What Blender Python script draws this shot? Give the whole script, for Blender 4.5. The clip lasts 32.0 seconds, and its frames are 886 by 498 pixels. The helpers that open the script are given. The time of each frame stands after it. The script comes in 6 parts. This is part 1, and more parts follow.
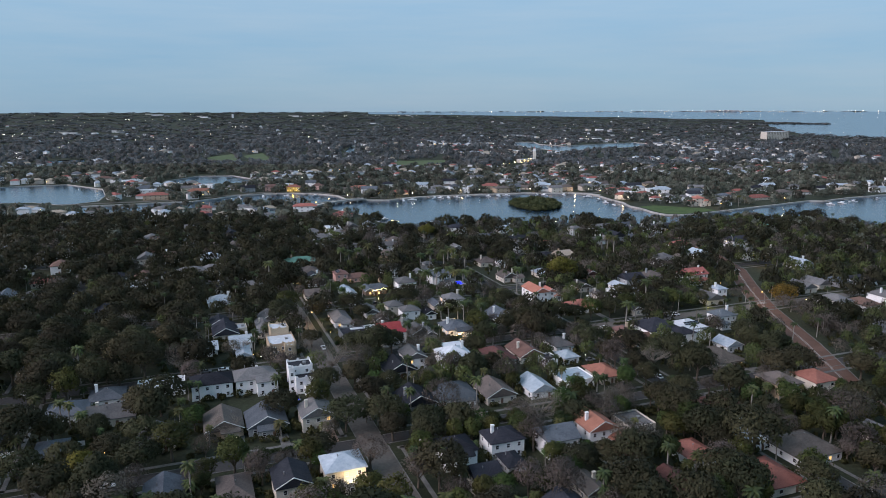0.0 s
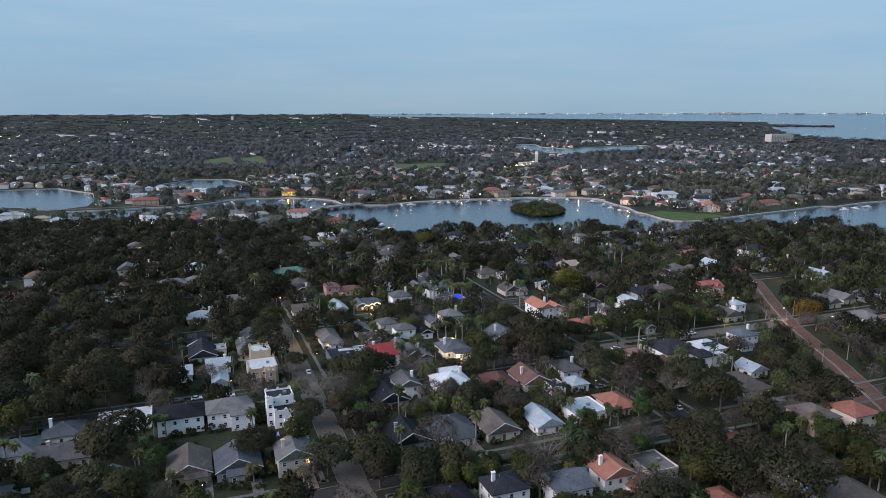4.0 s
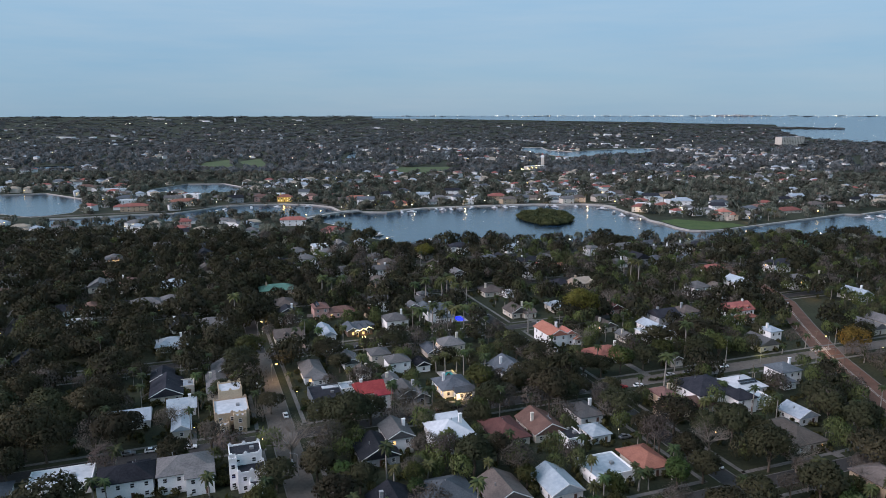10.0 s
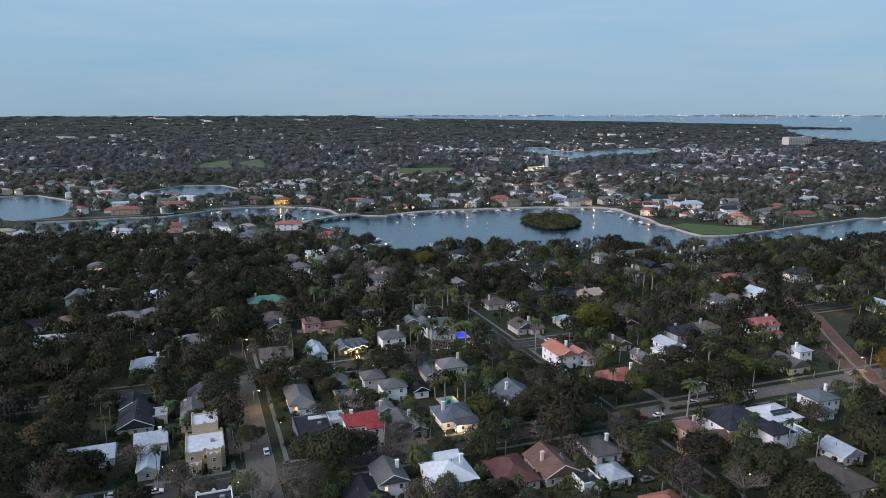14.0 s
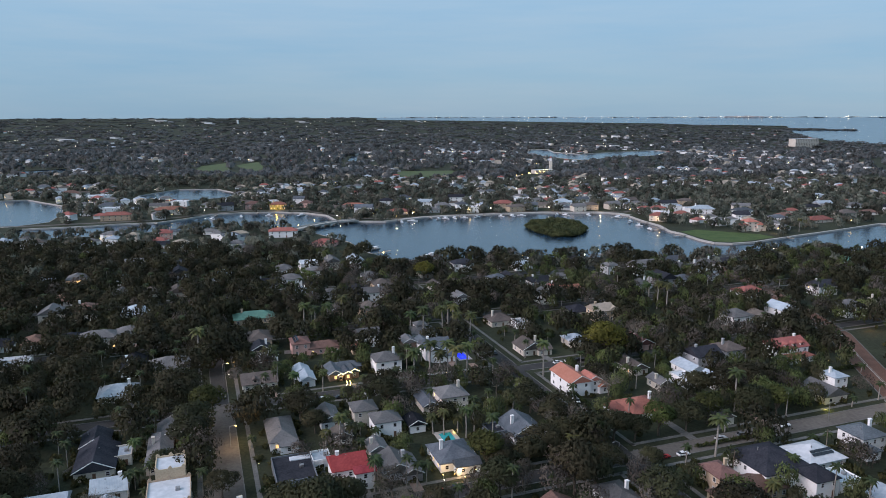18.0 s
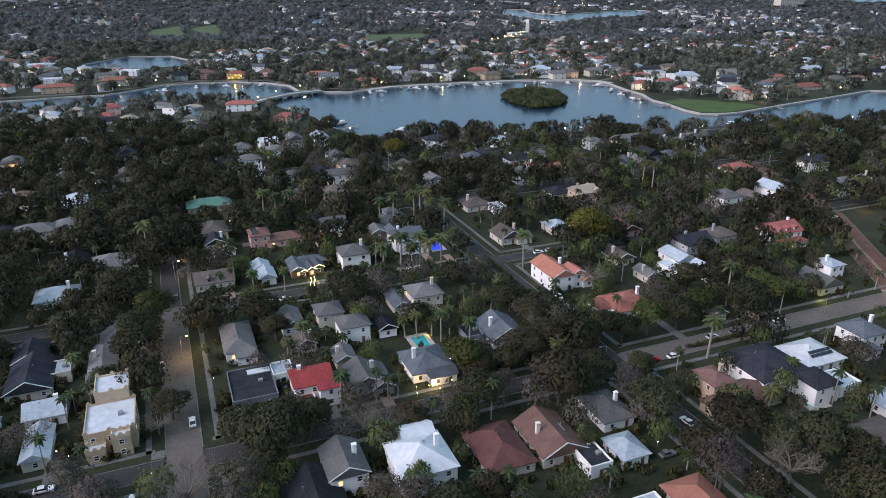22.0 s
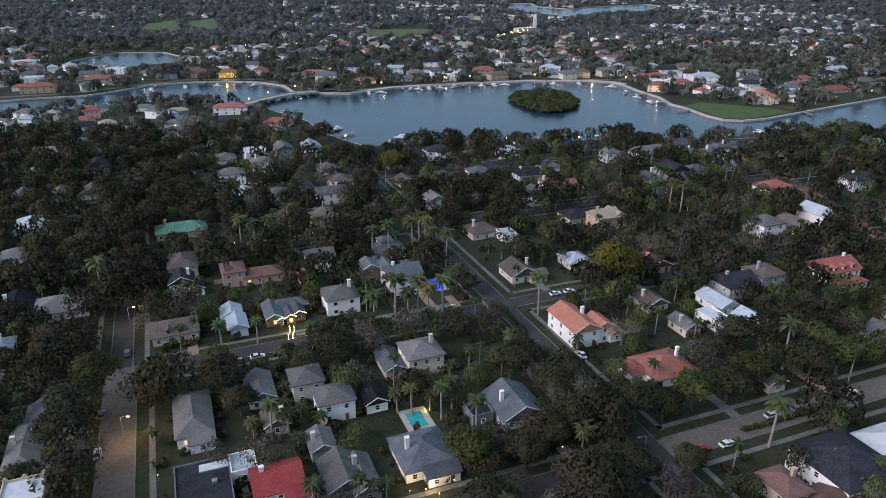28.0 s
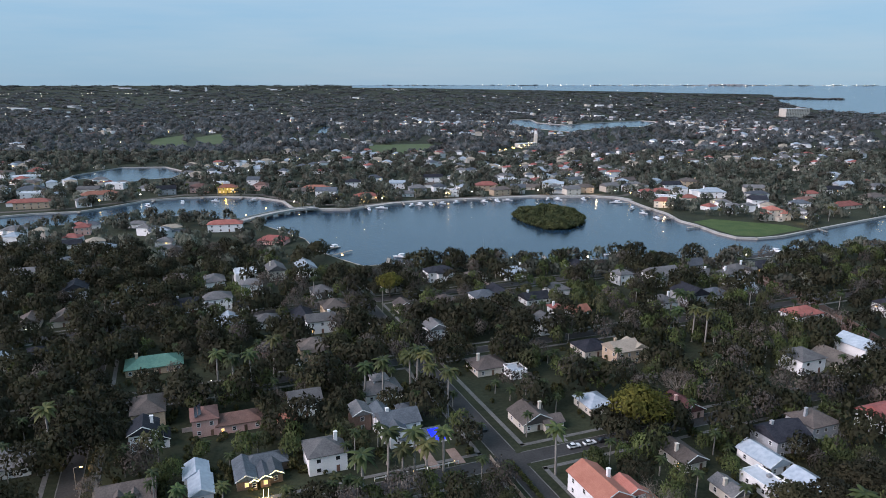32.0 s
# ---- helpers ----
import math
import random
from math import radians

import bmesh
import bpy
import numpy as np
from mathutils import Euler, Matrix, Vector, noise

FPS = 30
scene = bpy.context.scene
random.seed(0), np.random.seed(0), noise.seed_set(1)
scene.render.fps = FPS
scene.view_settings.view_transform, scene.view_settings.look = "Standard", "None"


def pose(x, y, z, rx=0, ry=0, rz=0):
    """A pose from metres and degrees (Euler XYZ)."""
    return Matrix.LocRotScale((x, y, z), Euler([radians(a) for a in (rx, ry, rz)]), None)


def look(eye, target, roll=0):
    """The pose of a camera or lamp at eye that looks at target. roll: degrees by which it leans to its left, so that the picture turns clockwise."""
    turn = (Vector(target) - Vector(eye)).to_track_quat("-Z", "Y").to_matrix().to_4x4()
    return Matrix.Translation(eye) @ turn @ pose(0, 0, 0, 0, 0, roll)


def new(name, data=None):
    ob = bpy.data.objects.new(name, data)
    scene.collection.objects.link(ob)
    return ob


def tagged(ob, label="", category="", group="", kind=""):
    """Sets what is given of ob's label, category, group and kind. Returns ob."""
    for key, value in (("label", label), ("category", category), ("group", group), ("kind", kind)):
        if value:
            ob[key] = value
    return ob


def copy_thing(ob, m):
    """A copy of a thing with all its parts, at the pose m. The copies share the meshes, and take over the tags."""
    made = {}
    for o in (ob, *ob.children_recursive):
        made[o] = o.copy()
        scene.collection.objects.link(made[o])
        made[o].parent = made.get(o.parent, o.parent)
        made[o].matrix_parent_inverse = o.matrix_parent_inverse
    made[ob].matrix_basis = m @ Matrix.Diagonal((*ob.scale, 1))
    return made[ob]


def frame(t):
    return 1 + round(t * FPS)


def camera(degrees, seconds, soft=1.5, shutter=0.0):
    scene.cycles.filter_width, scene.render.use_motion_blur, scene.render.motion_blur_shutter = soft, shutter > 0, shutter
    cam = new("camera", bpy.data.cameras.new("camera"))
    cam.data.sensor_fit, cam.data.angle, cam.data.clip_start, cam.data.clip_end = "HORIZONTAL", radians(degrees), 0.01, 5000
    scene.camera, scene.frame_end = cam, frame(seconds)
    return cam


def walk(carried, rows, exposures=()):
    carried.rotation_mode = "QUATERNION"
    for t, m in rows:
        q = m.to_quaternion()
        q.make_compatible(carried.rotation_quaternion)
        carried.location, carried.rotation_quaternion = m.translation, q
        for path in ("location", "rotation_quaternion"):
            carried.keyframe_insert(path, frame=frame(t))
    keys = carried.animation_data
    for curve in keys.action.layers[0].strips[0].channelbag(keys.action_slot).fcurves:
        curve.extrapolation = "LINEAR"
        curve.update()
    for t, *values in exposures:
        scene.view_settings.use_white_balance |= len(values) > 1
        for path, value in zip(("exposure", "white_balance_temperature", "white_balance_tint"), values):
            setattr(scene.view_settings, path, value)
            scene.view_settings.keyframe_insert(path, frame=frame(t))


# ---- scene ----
cam = camera(65.01, 32.0, soft=0.9)
# seconds, x, y, z, yaw, pitch, roll
PATH = (
    (0.0, -0.00, -0.00, 112.00, 0.000, -11.367, 0.102),
    (0.5, 0.18, 3.72, 111.98, 0.002, -11.336, 0.095),
    (1.0, 0.37, 7.45, 111.96, 0.007, -11.287, 0.087),
    (1.5, 0.58, 11.16, 111.94, -0.002, -11.268, 0.087),
    (2.0, 0.82, 14.84, 111.93, -0.019, -11.238, 0.101),
    (2.5, 1.10, 18.47, 111.93, -0.002, -11.230, 0.045),
    (3.0, 1.40, 22.04, 111.93, 0.025, -11.219, 0.002),
    (3.5, 1.73, 25.55, 111.94, 0.053, -11.211, 0.050),
    (5.5, 3.07, 39.31, 112.00, 0.221, -11.132, 0.088),
    (6.0, 3.32, 42.73, 112.03, 0.260, -11.110, 0.100),
    (6.5, 3.51, 46.17, 112.07, 0.296, -11.065, 0.110),
    (7.0, 3.66, 49.62, 112.11, 0.310, -11.055, 0.098),
    (7.5, 3.79, 53.07, 112.16, 0.324, -11.044, 0.122),
    (8.0, 3.91, 56.53, 112.22, 0.357, -11.034, 0.066),
    (8.5, 4.03, 60.00, 112.28, 0.391, -11.033, 0.079),
    (9.0, 4.16, 63.51, 112.35, 0.406, -11.036, 0.067),
    (9.5, 4.28, 67.05, 112.43, 0.439, -11.038, 0.041),
    (10.0, 4.39, 70.62, 112.52, 0.468, -11.042, 0.038),
    (10.5, 4.49, 74.18, 112.60, 0.483, -11.024, 0.046),
    (11.0, 4.58, 77.73, 112.67, 0.516, -11.035, 0.026),
    (11.5, 4.67, 81.27, 112.73, 0.551, -11.052, 0.020),
    (12.0, 4.77, 84.81, 112.78, 0.568, -11.053, 0.046),
    (12.5, 4.89, 88.36, 112.83, 0.594, -11.073, 0.027),
    (13.0, 5.01, 91.92, 112.88, 0.624, -11.057, 0.044),
    (13.5, 5.13, 95.47, 112.91, 0.661, -11.082, 0.029),
    (14.0, 5.26, 99.03, 112.95, 0.690, -11.077, 0.027),
    (14.5, 5.39, 102.60, 112.97, 0.724, -11.081, 0.026),
    (16.5, 5.95, 116.87, 113.08, 0.849, -11.147, 0.042),
    (17.0, 6.11, 120.48, 113.12, 0.859, -11.169, 0.078),
    (17.5, 6.28, 124.13, 113.17, 0.887, -11.182, 0.097),
    (18.0, 6.44, 127.82, 113.23, 0.903, -10.934, 0.108),
    (18.5, 6.57, 131.53, 113.29, 0.928, -10.040, 0.141),
    (19.0, 6.64, 135.23, 113.34, 0.924, -9.053, 0.199),
    (19.5, 6.68, 138.91, 113.39, -0.205, -8.109, 0.255),
    (20.0, 6.70, 142.57, 113.42, -1.367, -7.361, 0.322),
    (20.5, 6.72, 146.20, 113.45, -1.388, -7.777, 0.282),
    (21.0, 6.77, 149.83, 113.49, -1.374, -12.102, 0.259),
    (21.5, 6.86, 153.51, 113.56, -1.351, -17.343, 0.192),
    (22.0, 6.99, 157.27, 113.67, -1.343, -21.830, 0.175),
    (22.5, 7.12, 161.09, 113.81, -1.332, -22.498, 0.166),
    (23.0, 7.24, 164.94, 113.94, -1.297, -22.498, 0.144),
    (23.5, 7.37, 168.79, 114.06, -1.273, -22.502, 0.143),
    (24.0, 7.51, 172.62, 114.17, -1.238, -22.512, 0.099),
    (24.5, 7.67, 176.41, 114.25, -1.210, -22.498, 0.068),
    (25.0, 7.83, 180.14, 114.31, -1.188, -22.502, 0.058),
    (25.5, 7.97, 183.82, 114.37, -1.173, -22.496, 0.046),
    (27.5, 8.46, 198.42, 114.54, -1.069, -22.439, -0.035),
    (28.0, 8.55, 202.12, 114.60, -1.047, -22.385, -0.021),
    (28.5, 8.61, 205.84, 114.67, -1.019, -20.474, 0.002),
    (29.0, 8.69, 209.53, 114.72, -1.010, -17.051, 0.008),
    (29.5, 8.80, 213.19, 114.75, -0.984, -13.910, 0.057),
    (30.0, 8.92, 216.85, 114.77, -0.971, -13.465, 0.048),
    (30.5, 9.04, 220.55, 114.77, -0.950, -13.475, 0.027),
    (31.0, 9.16, 224.33, 114.77, -0.924, -13.488, -0.008),
    (31.5, 9.27, 228.15, 114.76, -0.883, -13.503, -0.025),
    (32.0, 9.39, 231.99, 114.75, -0.854, -13.506, -0.012),
)
walk(cam, [(t, pose(x, y, z, 90 + pitch, 0, yaw) @ pose(0, 0, 0, 0, 0, -roll)) for t, x, y, z, yaw, pitch, roll in PATH],
     ((0.0, 0.45), (18.0, 0.45), (19.0, 0.34), (20.0, 0.18), (21.0, 0.22), (22.0, 0.65), (23.0, 0.52), (24.0, 0.45), (28.0, 0.46), (29.5, 0.60), (32.0, 0.62)))

# ---- light: dusk, after sunset, under a thin veil of cloud ----
SUN_HEIGHT, SUN_TURN = radians(34.0), radians(243.0)
world = bpy.data.worlds.new("dusk_sky")
scene.world = world
world.use_nodes = True
wn, wl = world.node_tree.nodes, world.node_tree.links
sky = wn.new("ShaderNodeTexSky")
sky.sky_type, sky.sun_disc, sky.sun_elevation, sky.sun_rotation = "NISHITA", False, SUN_HEIGHT, SUN_TURN
sky.air_density, sky.dust_density, sky.ozone_density = 1.0, 0.4, 4.0
veil = wn.new("ShaderNodeTexNoise")
veil.inputs["Scale"].default_value, veil.inputs["Detail"].default_value = 2.2, 5
stretch = wn.new("ShaderNodeMapping")
stretch.inputs["Scale"].default_value = (1.0, 1.0, 3.0)
wcoord = wn.new("ShaderNodeTexCoord")
wl.new(wcoord.outputs["Generated"], stretch.inputs["Vector"])
wl.new(stretch.outputs["Vector"], veil.inputs["Vector"])
veil_ramp = wn.new("ShaderNodeMapRange")
veil_ramp.inputs["From Min"].default_value, veil_ramp.inputs["From Max"].default_value = 0.35, 0.75
veil_ramp.inputs["To Min"].default_value, veil_ramp.inputs["To Max"].default_value = 0.84, 0.96
wl.new(veil.outputs["Fac"], veil_ramp.inputs["Value"])
haze = wn.new("ShaderNodeMixRGB")
haze.inputs["Color2"].default_value = (2.04, 3.42, 4.84, 1)
wl.new(veil_ramp.outputs["Result"], haze.inputs["Fac"])
wl.new(sky.outputs["Color"], haze.inputs["Color1"])
streak = wn.new("ShaderNodeTexNoise")
streak.inputs["Scale"].default_value, streak.inputs["Detail"].default_value, streak.inputs["Roughness"].default_value = 3.0, 6, 0.6
streak_map = wn.new("ShaderNodeMapping")
streak_map.inputs["Scale"].default_value, streak_map.inputs["Rotation"].default_value = (0.8, 1.6, 9.0), (0, radians(5), 0)
wl.new(wcoord.outputs["Generated"], streak_map.inputs["Vector"])
wl.new(streak_map.outputs["Vector"], streak.inputs["Vector"])
streak_level = wn.new("ShaderNodeMapRange")
streak_level.inputs["From Min"].default_value, streak_level.inputs["From Max"].default_value = 0.35, 0.7
streak_level.inputs["To Min"].default_value, streak_level.inputs["To Max"].default_value = 0.0, 0.34
wl.new(streak.outputs["Fac"], streak_level.inputs["Value"])
cirrus = wn.new("ShaderNodeMixRGB")
cirrus.inputs["Color2"].default_value = (3.6, 4.3, 5.0, 1)
wl.new(streak_level.outputs["Result"], cirrus.inputs["Fac"])
wl.new(haze.outputs["Color"], cirrus.inputs["Color1"])
height, depth_of_air, graded = wn.new("ShaderNodeSeparateXYZ"), wn.new("ShaderNodeMapRange"), wn.new("ShaderNodeVectorMath")
wl.new(wcoord.outputs["Generated"], height.inputs["Vector"])
wl.new(height.outputs["Z"], depth_of_air.inputs["Value"])
depth_of_air.inputs["From Min"].default_value, depth_of_air.inputs["From Max"].default_value = 0.0, 0.17
depth_of_air.inputs["To Min"].default_value, depth_of_air.inputs["To Max"].default_value = 0.87, 1.09
graded.operation = "SCALE"
wl.new(cirrus.outputs["Color"], graded.inputs[0])
wl.new(depth_of_air.outputs["Result"], graded.inputs["Scale"])
wl.new(graded.outputs["Vector"], wn["Background"].inputs["Color"])
wn["Background"].inputs["Strength"].default_value = 0.1
sun = new("sun", bpy.data.lights.new("sun", "SUN"))
sun.data.energy, sun.data.angle, sun.data.color = 2.45, radians(46), (1.0, 0.86, 0.93)
sun.matrix_world = look((math.sin(SUN_TURN) * math.cos(SUN_HEIGHT), math.cos(SUN_TURN) * math.cos(SUN_HEIGHT), math.sin(SUN_HEIGHT)), (0, 0, 0))

# ---- materials ----
def mat(name, a, b, rough=0.85, size=1.0, wide=12.0, bump=0.25, metal=0.0, vary=0.0, spec=0.3, island=0.0, cells=0.0, tint=(0.1, 0.085, 0.065), sway=0.05, leafy=0.0, spread=(0.55, 1.6)):
    """Two colours mixed by noise at two sizes, with fine relief. size, wide: metres. vary: how far one object differs from the next."""
    m = bpy.data.materials.new(name)
    m.use_nodes = True
    n, l = m.node_tree.nodes, m.node_tree.links
    p = n["Principled BSDF"]
    tc = n.new("ShaderNodeTexCoord")
    fine, broad = n.new("ShaderNodeTexNoise"), n.new("ShaderNodeTexNoise")
    fine.inputs["Scale"].default_value, fine.inputs["Detail"].default_value = 1 / size, 6
    broad.inputs["Scale"].default_value, broad.inputs["Detail"].default_value = 1 / wide, 4
    for q in (fine, broad):
        l.new(tc.outputs["Object"], q.inputs["Vector"])
    add = n.new("ShaderNodeMath")
    add.operation = "ADD"
    l.new(fine.outputs["Fac"], add.inputs[0])
    l.new(broad.outputs["Fac"], add.inputs[1])
    rng = n.new("ShaderNodeMapRange")
    rng.inputs["From Min"].default_value, rng.inputs["From Max"].default_value = 0.75, 1.25
    l.new(add.outputs[0], rng.inputs["Value"])
    mix = n.new("ShaderNodeMixRGB")
    mix.inputs["Color1"].default_value, mix.inputs["Color2"].default_value = (*a, 1), (*b, 1)
    l.new(rng.outputs[0], mix.inputs["Fac"])
    last = mix.outputs[0]
    if cells:
        patch, split = n.new("ShaderNodeTexVoronoi"), n.new("ShaderNodeSeparateColor")
        flat = n.new("ShaderNodeMapping")
        flat.inputs["Scale"].default_value = (1 / cells, 1 / cells, 0)
        l.new(tc.outputs["Object"], flat.inputs["Vector"])
        l.new(flat.outputs[0], patch.inputs["Vector"])
        patch.inputs["Scale"].default_value = 1.0
        l.new(patch.outputs["Color"], split.inputs["Color"])
        share = n.new("ShaderNodeMapRange")
        share.inputs["From Min"].default_value, share.inputs["From Max"].default_value, share.inputs["To Max"].default_value = 0.45, 0.9, 0.75
        l.new(split.outputs[0], share.inputs["Value"])
        other = n.new("ShaderNodeMixRGB")
        other.inputs["Color2"].default_value = (*tint, 1)
        l.new(share.outputs[0], other.inputs["Fac"])
        l.new(last, other.inputs["Color1"])
        level, tone = n.new("ShaderNodeMapRange"), n.new("ShaderNodeHueSaturation")
        level.inputs["To Min"].default_value, level.inputs["To Max"].default_value = spread
        l.new(split.outputs[1], level.inputs["Value"])
        l.new(level.outputs[0], tone.inputs["Value"])
        l.new(other.outputs[0], tone.inputs["Color"])
        last = tone.outputs[0]
    for amount, per_island in ((vary, False), (island, True)):
        if not amount:
            continue
        hsv = n.new("ShaderNodeHueSaturation")
        src = n.new("ShaderNodeNewGeometry").outputs["Random Per Island"] if per_island else n.new("ShaderNodeObjectInfo").outputs["Random"]
        val = n.new("ShaderNodeMapRange")
        val.inputs["To Min"].default_value, val.inputs["To Max"].default_value = 1 - amount, 1 + amount
        l.new(src, val.inputs["Value"])
        l.new(val.outputs[0], hsv.inputs["Value"])
        wob = n.new("ShaderNodeMath")
        wob.operation = "MULTIPLY"
        wob.inputs[1].default_value = 37.7
        frac = n.new("ShaderNodeMath")
        frac.operation = "FRACT"
        hue = n.new("ShaderNodeMapRange")
        hue.inputs["To Min"].default_value, hue.inputs["To Max"].default_value = 0.5 - (0.0 if per_island else 1.2 * sway * amount), 0.5 + (0.0 if per_island else sway * amount)
        l.new(src, wob.inputs[0])
        l.new(wob.outputs[0], frac.inputs[0])
        l.new(frac.outputs[0], hue.inputs["Value"])
        l.new(hue.outputs[0], hsv.inputs["Hue"])
        l.new(last, hsv.inputs["Color"])
        last = hsv.outputs[0]
    l.new(last, p.inputs["Base Color"])
    p.inputs["Roughness"].default_value, p.inputs["Metallic"].default_value = rough, metal
    p.inputs["Specular IOR Level"].default_value = spec
    if bump:
        bp = n.new("ShaderNodeBump")
        bp.inputs["Strength"].default_value, bp.inputs["Distance"].default_value = bump, size * 0.4
        l.new(fine.outputs["Fac"], bp.inputs["Height"])
        l.new(bp.outputs[0], p.inputs["Normal"])
    if leafy:
        through_leaf, both = n.new("ShaderNodeBsdfTranslucent"), n.new("ShaderNodeMixShader")
        l.new(last, through_leaf.inputs["Color"])
        both.inputs["Fac"].default_value = leafy
        l.new(p.outputs[0], both.inputs[1])
        l.new(through_leaf.outputs[0], both.inputs[2])
        l.new(both.outputs[0], n["Material Output"].inputs["Surface"])
    return m


def courses(m, rise, across=0.0, strength=0.35):
    """Adds the relief of roof courses: waves of that height, and across them seams or barrel tiles."""
    n, l = m.node_tree.nodes, m.node_tree.links
    tc, wave = n.new("ShaderNodeTexCoord"), n.new("ShaderNodeTexWave")
    wave.bands_direction = "X" if across else "Z"
    wave.wave_profile = "SIN" if across else "SAW"
    wave.inputs["Scale"].default_value = 0.314 / (across or rise)
    wave.inputs["Distortion"].default_value = 0.4
    l.new(tc.outputs["Object"], wave.inputs["Vector"])
    bp = n.new("ShaderNodeBump")
    bp.inputs["Strength"].default_value, bp.inputs["Distance"].default_value = strength, 0.05
    l.new(wave.outputs["Fac"], bp.inputs["Height"])
    old = n["Principled BSDF"].inputs["Normal"].links
    if old:
        l.new(old[0].from_socket, bp.inputs["Normal"])
    l.new(bp.outputs[0], n["Principled BSDF"].inputs["Normal"])
    return m


def glow(name, colour, strength):
    m = bpy.data.materials.new(name)
    m.use_nodes = True
    p = m.node_tree.nodes["Principled BSDF"]
    p.inputs["Base Color"].default_value = (*colour, 1)
    p.inputs["Emission Color"].default_value, p.inputs["Emission Strength"].default_value = (*colour, 1), strength
    m.cycles.emission_sampling = "NONE"
    return m


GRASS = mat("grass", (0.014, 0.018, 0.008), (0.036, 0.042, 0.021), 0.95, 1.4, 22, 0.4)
LAWN = mat("lawn", (0.040, 0.075, 0.020), (0.075, 0.105, 0.032), 0.95, 0.8, 9, 0.3)
FAIRWAY = mat("fairway", (0.060, 0.090, 0.035), (0.090, 0.110, 0.050), 0.95, 6, 60, 0.2)
ASPHALT = mat("asphalt", (0.032, 0.031, 0.030), (0.054, 0.052, 0.051), 0.9, 0.7, 7, 0.15)
CONCRETE_ROAD = mat("concrete_road", (0.088, 0.078, 0.069), (0.140, 0.125, 0.110), 0.9, 1.2, 9, 0.15)
BRICK_ROAD = mat("brick_road", (0.092, 0.049, 0.035), (0.151, 0.085, 0.061), 0.92, 0.5, 6, 0.25)
CONCRETE = mat("concrete", (0.10, 0.097, 0.091), (0.175, 0.169, 0.158), 0.9, 0.8, 5, 0.15)
LINE_PAINT = mat("road_paint", (0.30, 0.28, 0.24), (0.46, 0.44, 0.40), 0.9, 0.6, 4, 0.1)
SEAWALL = mat("seawall_concrete", (0.30, 0.29, 0.27), (0.44, 0.42, 0.39), 0.9, 1.0, 6, 0.2)
PAVER = mat("brick_paver", (0.20, 0.14, 0.11), (0.30, 0.22, 0.18), 0.9, 0.3, 3, 0.2)
BARK = mat("bark", (0.075, 0.06, 0.045), (0.14, 0.12, 0.095), 0.95, 0.3, 2, 0.5)
PALM_BARK = mat("palm_bark", (0.20, 0.185, 0.165), (0.32, 0.30, 0.27), 0.9, 0.25, 2, 0.4)
TWIG = mat("bare_twigs", (0.15, 0.125, 0.10), (0.24, 0.21, 0.175), 0.95, 0.6, 4, 0.3)
LEAF = {
    "oak": mat("oak_leaves", (0.035, 0.036, 0.017), (0.069, 0.069, 0.032), 0.8, 2.6, 7, 0.0, vary=0.38, island=0.22, sway=0.10, leafy=0.35),
    "green": mat("green_leaves", (0.038, 0.053, 0.014), (0.082, 0.100, 0.028), 0.75, 2.4, 6, 0.0, vary=0.42, island=0.22, sway=0.12, leafy=0.4),
    "brown": mat("winter_leaves", (0.077, 0.066, 0.054), (0.138, 0.117, 0.096), 0.85, 1.8, 6, 0.0, vary=0.3, island=0.25, sway=0.10, leafy=0.3),
    "lime": mat("lime_leaves", (0.097, 0.094, 0.017), (0.186, 0.168, 0.036), 0.75, 1.6, 6, 0.0, vary=0.15, island=0.3, leafy=0.4),
    "gold": mat("gold_leaves", (0.13, 0.085, 0.015), (0.20, 0.135, 0.03), 0.75, 0.8, 5, 0.0, vary=0.1, island=0.4, leafy=0.4),
    "palm": mat("palm_fronds", (0.042, 0.055, 0.017), (0.091, 0.105, 0.035), 0.6, 1.2, 5, 0.0, vary=0.4, island=0.25, sway=0.13, leafy=0.3),
    "shrub": mat("shrub_leaves", (0.028, 0.040, 0.013), (0.059, 0.075, 0.024), 0.75, 1.2, 5, 0.0, vary=0.4, island=0.4, sway=0.13, leafy=0.35),
    "mangrove": mat("mangrove_leaves", (0.049, 0.061, 0.023), (0.095, 0.103, 0.040), 0.75, 3.0, 11, 0.0, island=0.35, leafy=0.35),
}
# Canopies this side of the bayou, in darker leaf colours than the woods.
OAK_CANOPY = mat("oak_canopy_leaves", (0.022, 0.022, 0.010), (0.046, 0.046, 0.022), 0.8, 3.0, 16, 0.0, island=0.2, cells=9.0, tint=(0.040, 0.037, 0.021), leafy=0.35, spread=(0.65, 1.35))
MIXED_CANOPY = mat("mixed_canopy_leaves", (0.060, 0.078, 0.027), (0.125, 0.149, 0.052), 0.8, 3.0, 16, 0.0, island=0.2, cells=8.0, tint=(0.070, 0.060, 0.040), leafy=0.38, spread=(0.6, 1.4))
WINTER_CANOPY = mat("winter_canopy_twigs", (0.079, 0.068, 0.056), (0.135, 0.117, 0.099), 0.85, 2.4, 14, 0.0, island=0.25, cells=9.0, tint=(0.074, 0.062, 0.052), leafy=0.3, spread=(0.7, 1.3))
# Leaf colour lightened, standing in for the haze beyond the bayou.
HAZED_LEAVES = mat("hazed_woods", (0.091, 0.103, 0.076), (0.164, 0.172, 0.137), 0.85, 8.0, 40, 0.0, island=0.15, cells=11.0, tint=(0.096, 0.084, 0.066), leafy=0.4, spread=(0.5, 1.5))
